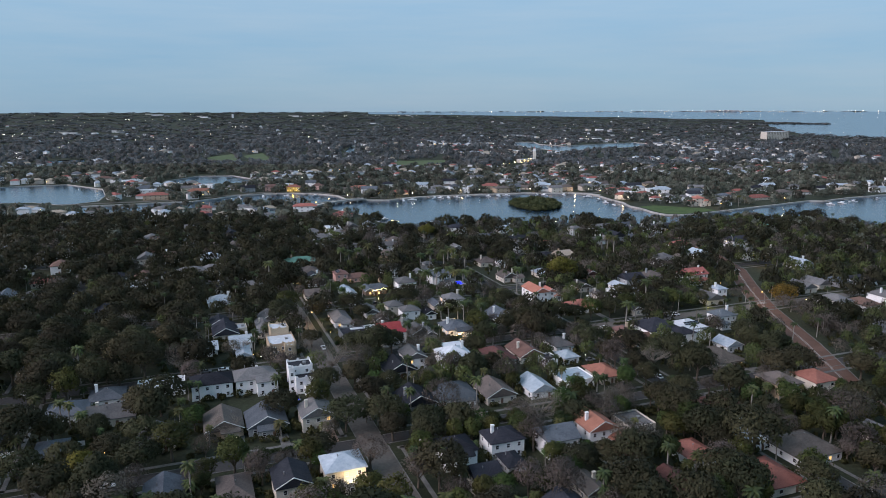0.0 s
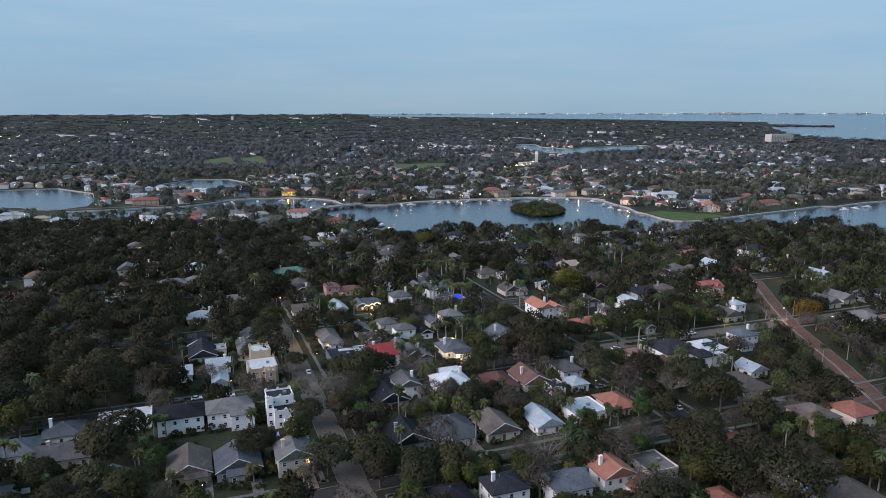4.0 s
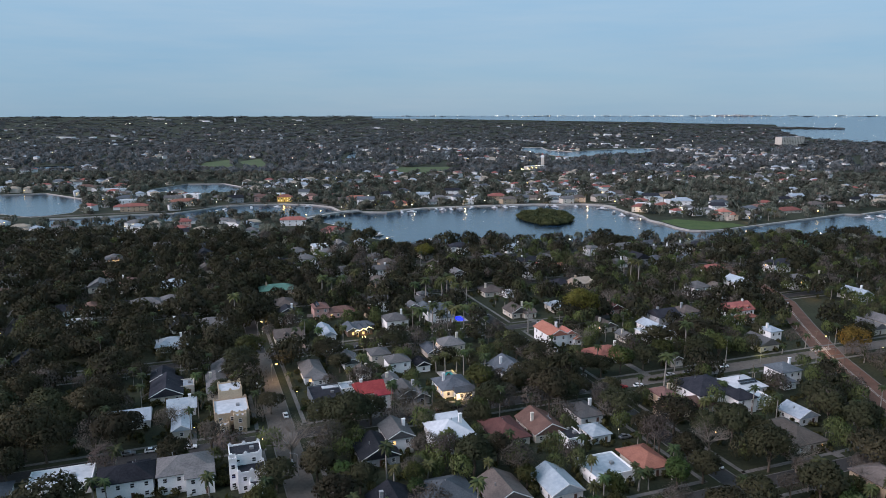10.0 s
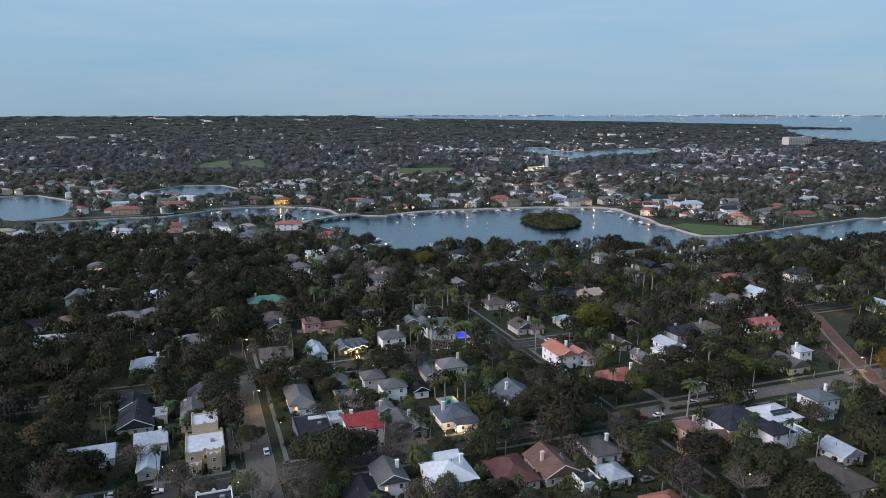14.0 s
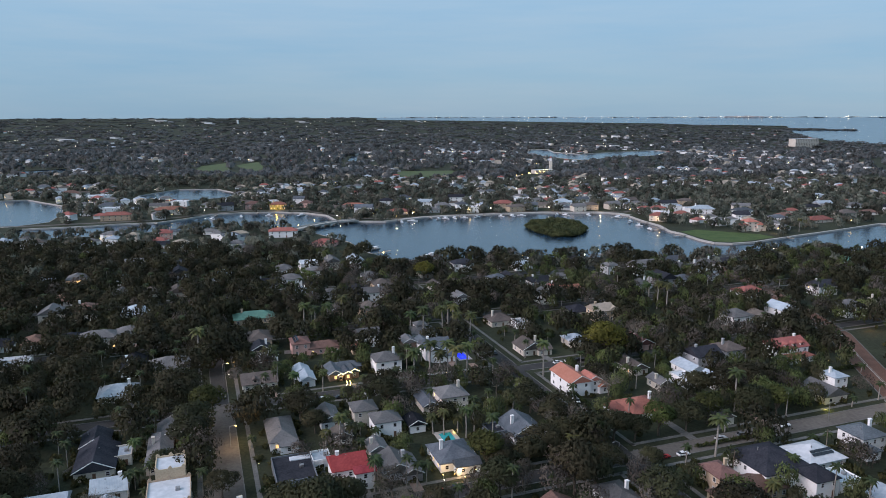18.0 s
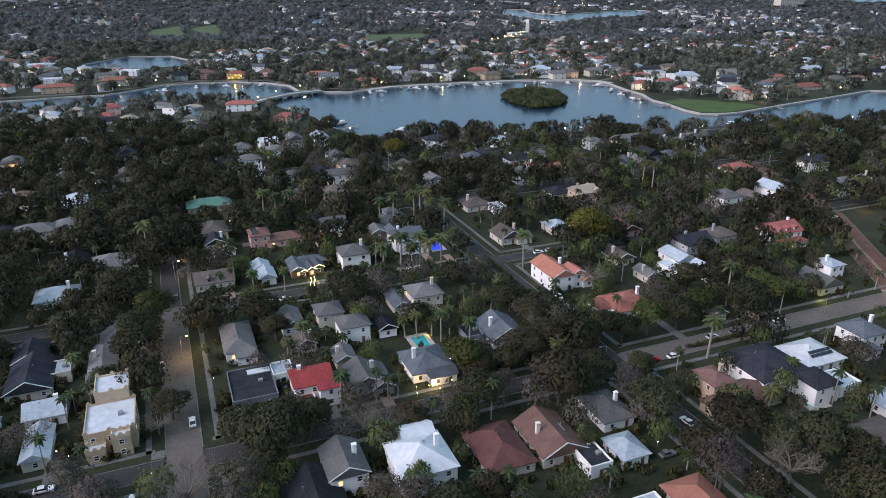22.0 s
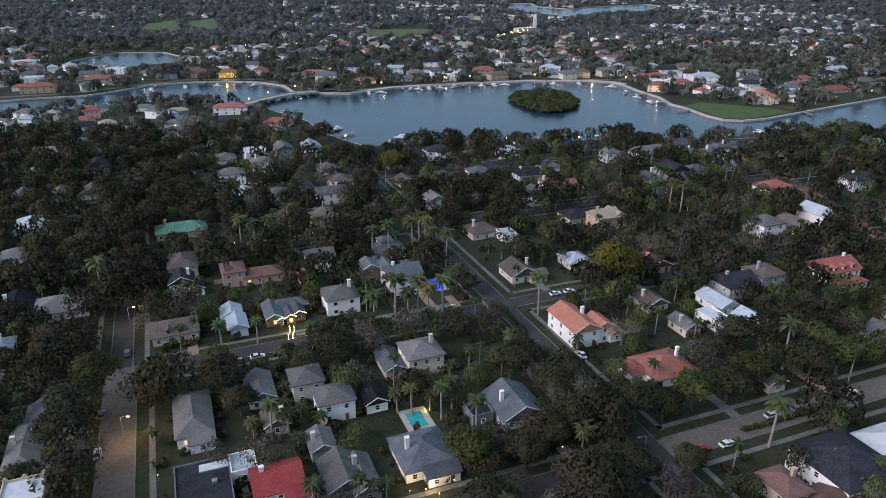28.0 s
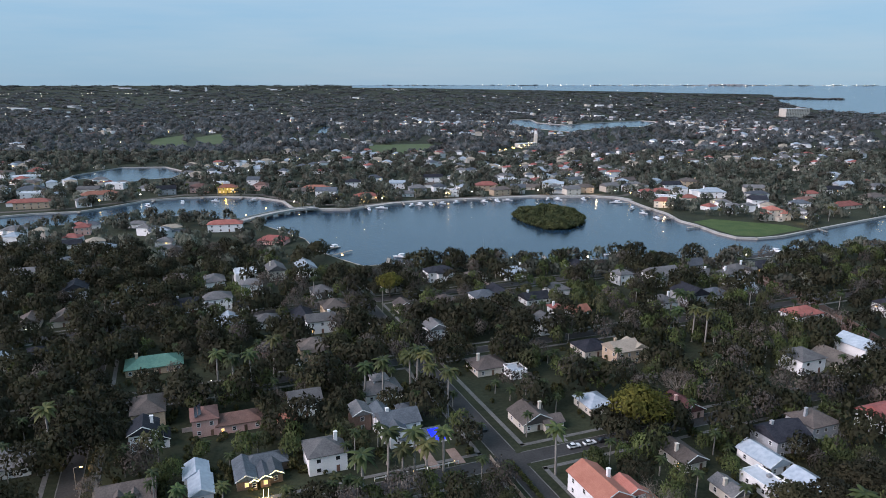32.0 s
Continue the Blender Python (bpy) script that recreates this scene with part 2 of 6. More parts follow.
# Pale bluish leaf colour carries the haze of distance; no air is modelled.
HAZED_FAR_LEAVES = mat("hazed_far_leaves", (0.104, 0.117, 0.120), (0.154, 0.164, 0.166), 0.9, 22, 160, 0.0, island=0.12, cells=26.0, tint=(0.128, 0.122, 0.110), leafy=0.45, spread=(0.62, 1.42))
ROOF = {
    "white": mat("white_membrane", (0.42, 0.45, 0.48), (0.57, 0.59, 0.62), 0.6, 1.5, 5, 0.1, vary=0.06),
    "pale": courses(mat("pale_metal_roof", (0.28, 0.33, 0.38), (0.40, 0.45, 0.49), 0.5, 1.2, 5, 0.1, vary=0.15), 0, 0.45),
    "grey": courses(mat("grey_shingles", (0.088, 0.088, 0.090), (0.155, 0.152, 0.150), 0.9, 0.5, 4, 0.3, vary=0.25), 0.2),
    "slate": courses(mat("slate_shingles", (0.058, 0.069, 0.082), (0.105, 0.118, 0.134), 0.9, 0.5, 4, 0.3, vary=0.25), 0.2),
    "dark": courses(mat("dark_shingles", (0.018, 0.020, 0.026), (0.038, 0.040, 0.048), 0.95, 0.5, 4, 0.3, vary=0.3, spec=0.08), 0.2),
    "brown": courses(mat("brown_shingles", (0.078, 0.066, 0.059), (0.135, 0.114, 0.10), 0.9, 0.5, 4, 0.3, vary=0.25), 0.2),
    "tan": courses(mat("tan_shingles", (0.24, 0.205, 0.16), (0.34, 0.29, 0.23), 0.9, 0.5, 4, 0.3, vary=0.2), 0.2),
    "green": courses(mat("green_metal_roof", (0.07, 0.17, 0.13), (0.12, 0.24, 0.18), 0.6, 0.8, 5, 0.2, vary=0.1), 0, 0.45),
    "red": courses(mat("red_metal_roof", (0.20, 0.026, 0.028), (0.29, 0.045, 0.045), 0.6, 0.8, 4, 0.2, vary=0.1), 0, 0.4),
    "tile_orange": courses(mat("orange_roof_tiles", (0.20, 0.078, 0.058), (0.30, 0.125, 0.092), 0.85, 0.35, 3, 0.4, vary=0.2), 0, 0.3, 0.6),
    "tile_pink": courses(mat("salmon_roof_tiles", (0.36, 0.14, 0.095), (0.46, 0.20, 0.14), 0.85, 0.35, 3, 0.4, vary=0.15), 0, 0.3, 0.6),
    "tile_red": courses(mat("red_roof_tiles", (0.22, 0.078, 0.062), (0.33, 0.125, 0.10), 0.85, 0.35, 3, 0.4, vary=0.15), 0, 0.3, 0.6),
    "tile_brown": courses(mat("brown_roof_tiles", (0.115, 0.065, 0.052), (0.19, 0.112, 0.09), 0.85, 0.35, 3, 0.4, vary=0.2), 0, 0.3, 0.6),
    "tile_dark": courses(mat("dark_red_roof_tiles", (0.070, 0.030, 0.027), (0.12, 0.055, 0.047), 0.85, 0.35, 3, 0.4, vary=0.2), 0, 0.3, 0.6),
}
WALL = {
    "white": mat("white_stucco", (0.74, 0.74, 0.73), (0.84, 0.84, 0.83), 0.85, 0.5, 4, 0.15, vary=0.06),
    "cream": mat("cream_stucco", (0.50, 0.455, 0.385), (0.62, 0.575, 0.50), 0.85, 0.5, 4, 0.15, vary=0.12),
    "tan": mat("tan_stucco", (0.42, 0.32, 0.22), (0.54, 0.43, 0.31), 0.85, 0.5, 4, 0.15, vary=0.12),
    "pink": mat("pink_stucco", (0.55, 0.33, 0.28), (0.66, 0.43, 0.37), 0.85, 0.5, 4, 0.15, vary=0.1),
    "grey": mat("grey_siding", (0.28, 0.29, 0.30), (0.38, 0.39, 0.40), 0.85, 0.5, 4, 0.15, vary=0.15),
    "slate": mat("slate_siding", (0.12, 0.14, 0.16), (0.18, 0.20, 0.22), 0.85, 0.5, 4, 0.15, vary=0.15),
    "brown": mat("brown_brick", (0.15, 0.10, 0.075), (0.24, 0.17, 0.13), 0.9, 0.4, 4, 0.3, vary=0.15),
    "yellow": mat("yellow_stucco", (0.62, 0.46, 0.10), (0.74, 0.56, 0.16), 0.85, 0.5, 4, 0.15),
}
ROOF_SAID = {"white": "flat white", "pale": "pale metal", "grey": "grey shingle", "slate": "slate-blue shingle", "dark": "dark shingle",
             "brown": "brown shingle", "tan": "tan shingle", "green": "green metal", "red": "bright red metal", "tile_orange": "orange clay tile",
             "tile_pink": "salmon clay tile", "tile_red": "red clay tile", "tile_brown": "brown clay tile", "tile_dark": "dark red tile"}
WALL_SAID = {"white": "white stucco", "cream": "cream stucco", "tan": "tan stucco", "pink": "pink stucco", "grey": "grey siding",
             "slate": "slate-blue siding", "brown": "brown brick", "yellow": "yellow stucco"}
TRIM = mat("white_trim", (0.68, 0.68, 0.67), (0.78, 0.78, 0.77), 0.6, 0.3, 2, 0.05)
PANE = mat("window_glass", (0.012, 0.015, 0.018), (0.025, 0.028, 0.032), 0.08, 0.5, 3, 0.0, spec=0.6)
DOOR = mat("door_paint", (0.10, 0.06, 0.04), (0.17, 0.10, 0.07), 0.6, 0.3, 2, 0.1, vary=0.4)
SOLAR = mat("solar_cells", (0.010, 0.012, 0.018), (0.022, 0.025, 0.034), 0.2, 0.4, 2, 0.0, spec=0.5)
FENCE = mat("weathered_fence", (0.18, 0.15, 0.12), (0.30, 0.26, 0.21), 0.9, 0.3, 3, 0.3)
POOL = mat("pool_water", (0.03, 0.30, 0.33), (0.06, 0.42, 0.44), 0.08, 0.8, 3, 0.1, spec=0.5)
STEEL = mat("grey_steel", (0.25, 0.25, 0.25), (0.36, 0.36, 0.36), 0.5, 0.3, 2, 0.05, metal=0.6)
POLE_WOOD = mat("pole_wood", (0.12, 0.095, 0.07), (0.20, 0.16, 0.125), 0.95, 0.3, 2, 0.4)
TYRE = mat("tyre_rubber", (0.012, 0.012, 0.012), (0.025, 0.025, 0.025), 0.9, 0.1, 1, 0.1)
DOCK = mat("dock_planks", (0.26, 0.23, 0.19), (0.38, 0.34, 0.29), 0.9, 0.4, 3, 0.3)
HULL = mat("boat_gelcoat", (0.68, 0.69, 0.70), (0.80, 0.80, 0.80), 0.35, 0.6, 3, 0.0)
CARS = [mat("car_paint_" + n, c, tuple(v * 1.25 for v in c), 0.3, 0.5, 2, 0.0, spec=0.6) for n, c in
        (("white", (0.62, 0.62, 0.62)), ("silver", (0.34, 0.35, 0.36)), ("black", (0.014, 0.014, 0.016)), ("red", (0.26, 0.014, 0.014)), ("grey", (0.10, 0.105, 0.11)))]
WARM = glow("warm_lamp", (1.0, 0.66, 0.22), 4.5)
WHITE_LAMP = glow("white_lamp", (1.0, 0.88, 0.70), 4.2)
LIT_PANE = glow("lit_window", (1.0, 0.58, 0.22), 1.0)
BLUE_LAMP = glow("blue_pool_light", (0.015, 0.03, 1.0), 0.9)
STRING_LAMP = glow("string_bulb", (1.0, 0.83, 0.36), 3.6)
GOLD_LAMP = glow("gold_floodlight", (1.0, 0.62, 0.06), 1.0)

WATER = mat("bay_water", (0.010, 0.028, 0.050), (0.016, 0.038, 0.064), 0.16, 1.6, 45, 0.22, spec=0.5)

# ---- helpers of this scene ----
TURN = 20.5
CT, ST = math.cos(radians(TURN)), math.sin(radians(TURN))
rnd = random.Random(7)
rng = np.random.default_rng(5)


def G(u, v):
    """A place of the street grid in world metres."""
    return u * CT - v * ST, u * ST + v * CT


def far_height(r):
    """The far country rises gently behind the bayou."""
    return 0.0 if r < 2500 else 112 - (57 - 0.0217 * (r - 2500)) * r / 1280 - 0.66


def np_mesh(name, verts, faces, material, normals=None, flat=False):
    verts, faces = np.asarray(verts, np.float32), np.asarray(faces, np.int32)
    me = bpy.data.meshes.new(name)
    k = faces.shape[1]
    me.vertices.add(len(verts))
    me.vertices.foreach_set("co", verts.ravel())
    me.loops.add(faces.size)
    me.loops.foreach_set("vertex_index", faces.ravel())
    me.polygons.add(len(faces))
    me.polygons.foreach_set("loop_start", np.arange(0, faces.size, k, dtype=np.int32))
    me.materials.append(material)
    if flat:
        me.polygons.foreach_set("use_smooth", np.zeros(len(faces), bool))
    me.update(calc_edges=True)
    if normals is not None:
        me.normals_split_custom_set_from_vertices(np.asarray(normals, np.float32))
    return me


def part(name, bm, material, parent=None, label="", at=None):
    """One mesh object from a bmesh or a mesh, under a thing or a part."""
    if isinstance(bm, bmesh.types.BMesh):
        me = bpy.data.meshes.new(name)
        bm.to_mesh(me)
        bm.free()
        me.materials.append(material)
    else:
        me = bm
    ob = new(name, me)
    if parent:
        ob.parent = parent
    if at is not None:
        ob.matrix_basis = at
    return tagged(ob, label)


def box(bm, x0, y0, z0, x1, y1, z1, bevel=0.0):
    made = bmesh.ops.create_cube(bm, size=1.0, matrix=Matrix.LocRotScale(((x0 + x1) / 2, (y0 + y1) / 2, (z0 + z1) / 2), None, (x1 - x0, y1 - y0, z1 - z0)))
    if bevel:
        edges = list({e for v in made["verts"] for e in v.link_edges})
        bmesh.ops.bevel(bm, geom=edges, offset=bevel, segments=1, affect="EDGES")
    return bm


def solid(points, faces, bm=None):
    bm = bm or bmesh.new()
    vs = [bm.verts.new(p) for p in points]
    for f in faces:
        bm.faces.new([vs[i] for i in f])
    return bm


def empty(name, m, label="", category="", group="", kind=""):
    ob = new(name)
    ob.matrix_basis = m
    return tagged(ob, label, category, group, kind)


FOOT = []    # x, y, width, depth, turn of the houses
taken = []   # x, y, radius of what stands already


def free(x, y, r):
    return all((x - a) ** 2 + (y - b) ** 2 > (r + c) ** 2 for a, b, c in taken)


def inside(x, y, poly):
    odd = False
    for i in range(len(poly)):
        (ax, ay), (bx, by) = poly[i - 1], poly[i]
        if (ay > y) != (by > y) and x < (bx - ax) * (y - ay) / (by - ay) + ax:
            odd = not odd
    return odd


# ---- ground, water, shores ----
NORTH_SHORE = ((-430, 815), (-369, 836), (-347, 849), (-312, 859), (-293, 885), (-275, 920), (-242, 937), (-203, 944), (-167, 936), (-139, 915),
               (-118, 866), (-98, 867), (-67, 868), (-27, 900), (6, 913), (57, 926), (111, 939), (146, 939), (175, 939), (196, 931),
               (204, 917), (210, 878), (219, 844), (219, 810), (226, 793), (232, 760), (240, 743), (254, 740), (276, 747), (326, 778),
               (403, 824), (453, 855), (471, 853), (517, 883), (588, 918), (740, 990))
SOUTH_SHORE = ((740, 520), (470, 560), (418, 632), (404, 657), (390, 681), (360, 706), (305, 712), (269, 697), (225, 680), (191, 680),
               (159, 682), (120, 678), (81, 673), (44, 673), (7, 671), (-15, 668), (-36, 664), (-54, 684), (-72, 707), (-87, 744),
               (-109, 771), (-135, 800), (-158, 818), (-208, 839), (-239, 829), (-257, 819), (-276, 805), (-297, 798), (-333, 774), (-430, 755))
POND_WEST = ((-541, 844), (-505, 850), (-454, 825), (-430, 863), (-448, 920), (-491, 1001), (-575, 1064), (-640, 1040), (-700, 960), (-640, 870))
POND_NORTH = ((-426, 1040), (-415, 1083), (-385, 1060), (-349, 1035), (-340, 1072), (-312, 1088), (-312, 1147), (-362, 1205), (-421, 1200), (-445, 1115))
POND_FAR = ((-841, 1498), (-784, 1529), (-828, 1617), (-890, 1565))
LAGOON = ((253, 2440), (219, 2171), (283, 1983), (335, 1883), (435, 2025), (571, 2092), (680, 2320), (650, 2385), (493, 2276), (375, 2169), (313, 2278), (317, 2440))
SLIVER = ((-264, 1890), (-280, 2102), (-262, 2102), (-230, 1801))
BAYOU = NORTH_SHORE + SOUTH_SHORE
WATERS = (BAYOU, POND_WEST, POND_NORTH, POND_FAR, LAGOON, SLIVER)
ISLAND = ((81, 836), (90, 856), (108, 869), (127, 866), (137, 846), (139, 822), (132, 798), (116, 780), (101, 779), (87, 806))


def wet(x, y, margin=0):
    return any(inside(x, y, p) for p in WATERS) or (margin and any(inside(x + a, y + b, p) for p in WATERS for a, b in ((margin, 0), (-margin, 0), (0, margin), (0, -margin))))


bm = bmesh.new()
RIM = [(2500 * math.sin(radians(a)), 2500 * math.cos(radians(a))) for a in range(0, 360, 4)]
loops = []
for poly in (RIM, *WATERS):
    vs = [bm.verts.new((x, y, 0)) for x, y in poly]
    loops.append([bm.edges.new((vs[i - 1], vs[i])) for i in range(len(vs))])
bmesh.ops.triangle_fill(bm, use_beauty=True, edges=[e for lp in loops for e in lp], normal=(0, 0, 1))
ring = [v for v in bm.verts if abs(v.co.length - 2500) < 1]
ring.sort(key=lambda v: math.atan2(v.co.x, v.co.y))
for r in range(2600, 5000, 100):
    nxt = [bm.verts.new((v.co.x * r / v.co.xy.length, v.co.y * r / v.co.xy.length, far_height(min(r, 4950)))) for v in ring]
    for i in range(len(ring)):
        bm.faces.new((ring[i - 1], ring[i], nxt[i], nxt[i - 1]))
    ring = nxt
bmesh.ops.recalc_face_normals(bm, faces=bm.faces[:])
if sum(f.normal.z for f in bm.faces) < 0:
    bmesh.ops.reverse_faces(bm, faces=bm.faces[:])
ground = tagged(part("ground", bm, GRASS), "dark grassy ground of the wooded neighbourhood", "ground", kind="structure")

bm = bmesh.new()
bmesh.ops.create_grid(bm, x_segments=8, y_segments=8, size=2450, matrix=Matrix.Translation((0, 0, -1.0)))
tagged(part("water", bm, WATER), "calm blue-grey water of the bayou and ponds", "water", kind="structure")


def seawall(poly, closed, height=0.25, thick=0.7, name="seawall"):
    """A concrete cap along a shore, down into the water."""
    bm = bmesh.new()
    n = len(poly)
    for i in range(n if closed else n - 1):
        a, b = Vector(poly[i]), Vector(poly[(i + 1) % n])
        if (b - a).length < 1:
            continue
        side = Vector((-(b - a).y, (b - a).x)).normalized() * thick
        q = [a - side * 0.3, b - side * 0.3, b + side * 0.7, a + side * 0.7]
        solid([(p.x, p.y, z) for z in (-2, height) for p in q], ((4, 5, 6, 7), (0, 1, 5, 4), (1, 2, 6, 5), (2, 3, 7, 6), (3, 0, 4, 7)), bm)
    bmesh.ops.recalc_face_normals(bm, faces=bm.faces[:])
    return tagged(part(name, bm, SEAWALL), "pale concrete seawall along the shore", "seawall", kind="structure")


seawall(NORTH_SHORE, False, 0.5, 2.2)
PROMENADE = NORTH_SHORE[10:21]
seawall(SOUTH_SHORE, False)
seawall(POND_WEST, True)
seawall(POND_NORTH, True)
seawall(LAGOON, True, 0.5, 3)

# the wide bay on the horizon, and the spit of land in it
BAY_EDGE = ((-6, 4720), (0, 4660), (10, 4500), (16, 4430), (18, 4350), (22, 4320), (24.4, 4280), (24.6, 3900), (25.4, 3600), (26.7, 3300), (29, 3150), (31, 3080), (40, 2900), (70, 2700))
bm = bmesh.new()
rows = []
for a in np.arange(-6, 70.1, 0.4):
    inner = float(np.interp(a, [p[0] for p in BAY_EDGE], [p[1] for p in BAY_EDGE]))
    rows.append([bm.verts.new((r * math.sin(radians(a)), r * math.cos(radians(a)), far_height(r) + 1.5)) for r in np.linspace(inner, 4900, 14)])
for p, q in zip(rows, rows[1:]):
    for i in range(13):
        bm.faces.new((p[i], p[i + 1], q[i + 1], q[i]))
bmesh.ops.recalc_face_normals(bm, faces=bm.faces[:])
tagged(part("bay_water", bm, WATER), "broad pale-blue bay reaching the far shore", "water", kind="structure")

# ---- streets ----
F_LINE = ((236, 170), (247, 187), (279, 241), (308, 296), (335, 337), (363, 377), (384, 427), (404, 480), (424, 560))
EW = (130, 216, 299.5, 388, 476, 562)
NS = (-313, -189, -65, 54.5, 181)


def strip(pts, width, z, bm=None, shift=0.0, thick=0.3):
    """A slab along a line of points, its top at z."""
    bm = bm or bmesh.new()
    pts = [Vector(p) for p in pts]
    left, right = [], []
    for i, p in enumerate(pts):
        way = (pts[min(i + 1, len(pts) - 1)] - pts[max(i - 1, 0)]).normalized()
        side = Vector((-way.y, way.x))
        left.append(p + side * (shift + width / 2))
        right.append(p + side * (shift - width / 2))
    for i in range(len(pts) - 1):
        q = (left[i], right[i], right[i + 1], left[i + 1])
        solid([(p.x, p.y, h) for h in (z - thick, z) for p in q], ((4, 5, 6, 7), (0, 1, 5, 4), (2, 3, 7, 6), (1, 2, 6, 5), (3, 0, 4, 7)), bm)
    bmesh.ops.recalc_face_normals(bm, faces=bm.faces[:])
    return bm


def broken(lo, hi, cuts, gap):
    """The stretches of lo..hi between crossings."""
    out, at = [], lo
    for c in sorted(cuts):
        if lo < c < hi:
            out.append((at, c - gap))
            at = c + gap
    out.append((at, hi))
    return [(a, b) for a, b in out if b - a > 2]


def street(axis, at, lo, hi, width, material, cuts, label, name="road"):
    def P(s, off=0.0):
        return G(s, at + off) if axis == "u" else G(at + off, s)
    tagged(part(name, strip([P(lo), P(hi)], width, 0.05 if axis == "u" else 0.062), material), label, "road", kind="structure")
    kerb, walk_bm = bmesh.new(), bmesh.new()
    for a, b in broken(lo, hi, cuts, 5.0):
        for side in (-1, 1):
            strip([P(a, side * (width / 2 + 0.15)), P(b, side * (width / 2 + 0.15))], 0.3, 0.17, kerb)
    for a, b in broken(lo, hi, cuts, 7.0):
        for side in (-1, 1):
            strip([P(a, side * (width / 2 + 4.2)), P(b, side * (width / 2 + 4.2))], 1.5, 0.09, walk_bm)
    tagged(part("kerb", kerb, CONCRETE), "concrete kerb beside the street", "kerb", kind="structure")
    tagged(part("pavement", walk_bm, CONCRETE), "narrow concrete pavement between lawn strips", "pavement", kind="structure")


for v in EW:
    if v == 299.5:
        street("u", v, 176, 520, 8.0, CONCRETE_ROAD, NS, "pale concrete street with parked cars")
        street("u", v, -420, 176, 6.8, ASPHALT, NS, "worn dark street under overhanging trees")
    else:
        street("u", v, -420, 230 if v < 216 else 520, 6.4, ASPHALT, NS, "worn grey street under overhanging trees")
for u in NS:
    if u == 54.5:
        street("v", u, 100, 392, 8.6, CONCRETE_ROAD, EW, "pale worn residential street with parked cars")
        street("v", u, 392, 600, 6.2, ASPHALT, EW, "narrow shaded residential street")
    else:
        street("v", u, 100, 600, 7.0, ASPHALT, EW, "worn residential street with parked cars")
tagged(part("road", strip([G(*p) for p in F_LINE], 12.4, 0.075), BRICK_ROAD), "wide reddish brick-paved boulevard", "road", kind="structure")
for side in (-1, 1):
    tagged(part("kerb", strip([G(*p) for p in F_LINE], 0.4, 0.2, shift=side * 6.4), CONCRETE), "concrete kerb beside the boulevard", "kerb", kind="structure")
    tagged(part("lane_line", strip([G(*p) for p in F_LINE], 0.22, 0.082, shift=side * 0.35, thick=0.05), LINE_PAINT), "worn pale centre line of the boulevard", "road marking", kind="structure")
bm = bmesh.new()
for k in range(11):
    strip([G(304.6 + k * 1.1, 302.2), G(306.3 + k * 1.1, 305.6)], 0.55, 0.086, bm, thick=0.05)
tagged(part("crosswalk", bm, LINE_PAINT), "white striped crosswalk over the brick boulevard", "road marking", kind="structure")
tagged(part("pavement", strip(PROMENADE, 6, 0.12, shift=5), SEAWALL), "pale promenade along the far shore", "pavement", kind="structure")
SHORE_DRIVE = ((-600, 800), (-440, 835), (-330, 875), (-300, 905), (-250, 955), (-170, 955), (-110, 895), (-60, 890), (-20, 912), (60, 940), (150, 955), (208, 945), (260, 1010), (330, 1090))
tagged(part("road", strip(SHORE_DRIVE, 7, 0.05), CONCRETE_ROAD), "pale drive that follows the far shore", "road", kind="structure")


def on_road(x, y, margin):
    u, v = x * CT + y * ST, -x * ST + y * CT
    if -430 < u < 530 and 90 < v < 610:
        if any(abs(v - e) < 4 + margin for e in EW) or any(abs(u - e) < 4 + margin for e in NS):
            return True
        fu = np.interp(v, [p[1] for p in F_LINE], [p[0] for p in F_LINE])
        if abs(u - fu) < 7 + margin:
            return True
    return False

# ---- houses ----
def win_mesh():
    bm = bmesh.new()
    for x0, z0, x1, z1 in ((-0.62, -0.75, 0.62, -0.62), (-0.62, 0.62, 0.62, 0.75), (-0.62, -0.62, -0.5, 0.62), (0.5, -0.62, 0.62, 0.62), (-0.5, -0.04, 0.5, 0.04)):
        box(bm, x0, -0.09, z0, x1, 0.05, z1)
    me = bpy.data.meshes.new("window")
    bm.to_mesh(me)
    bm.free()
    me.materials.append(TRIM)
    return me


def pane_mesh(material):
    me = bpy.data.meshes.new("pane")
    bm = box(bmesh.new(), -0.5, -0.03, -0.62, 0.5, 0.04, 0.62)
    bm.to_mesh(me)
    bm.free()
    me.materials.append(material)
    return me


def glazed(material):
    """A window seen from afar: frame and glass in one mesh."""
    bm = bmesh.new()
    for x0, z0, x1, z1 in ((-0.6, -0.72, 0.6, -0.6), (-0.6, 0.6, 0.6, 0.72)):
        box(bm, x0, -0.08, z0, x1, 0.05, z1)
    n = len(bm.faces)
    box(bm, -0.6, -0.04, -0.6, 0.6, 0.04, 0.6)
    bm.faces.ensure_lookup_table()
    for f in bm.faces[n:]:
        f.material_index = 1
    me = bpy.data.meshes.new("window")
    bm.to_mesh(me)
    bm.free()
    me.materials.append(TRIM)
    me.materials.append(material)
    return me


FAR_WINDOW, LIT_WINDOW = glazed(PANE), glazed(LIT_PANE)
WINDOW, DARK_PANE, GLOW_PANE = win_mesh(), pane_mesh(PANE), pane_mesh(LIT_PANE)
_bm = box(bmesh.new(), -0.5, -0.08, 0, 0.5, 0.05, 2.1)
DOOR_ME = bpy.data.meshes.new("door")
_bm.to_mesh(DOOR_ME)
_bm.free()
DOOR_ME.materials.append(DOOR)


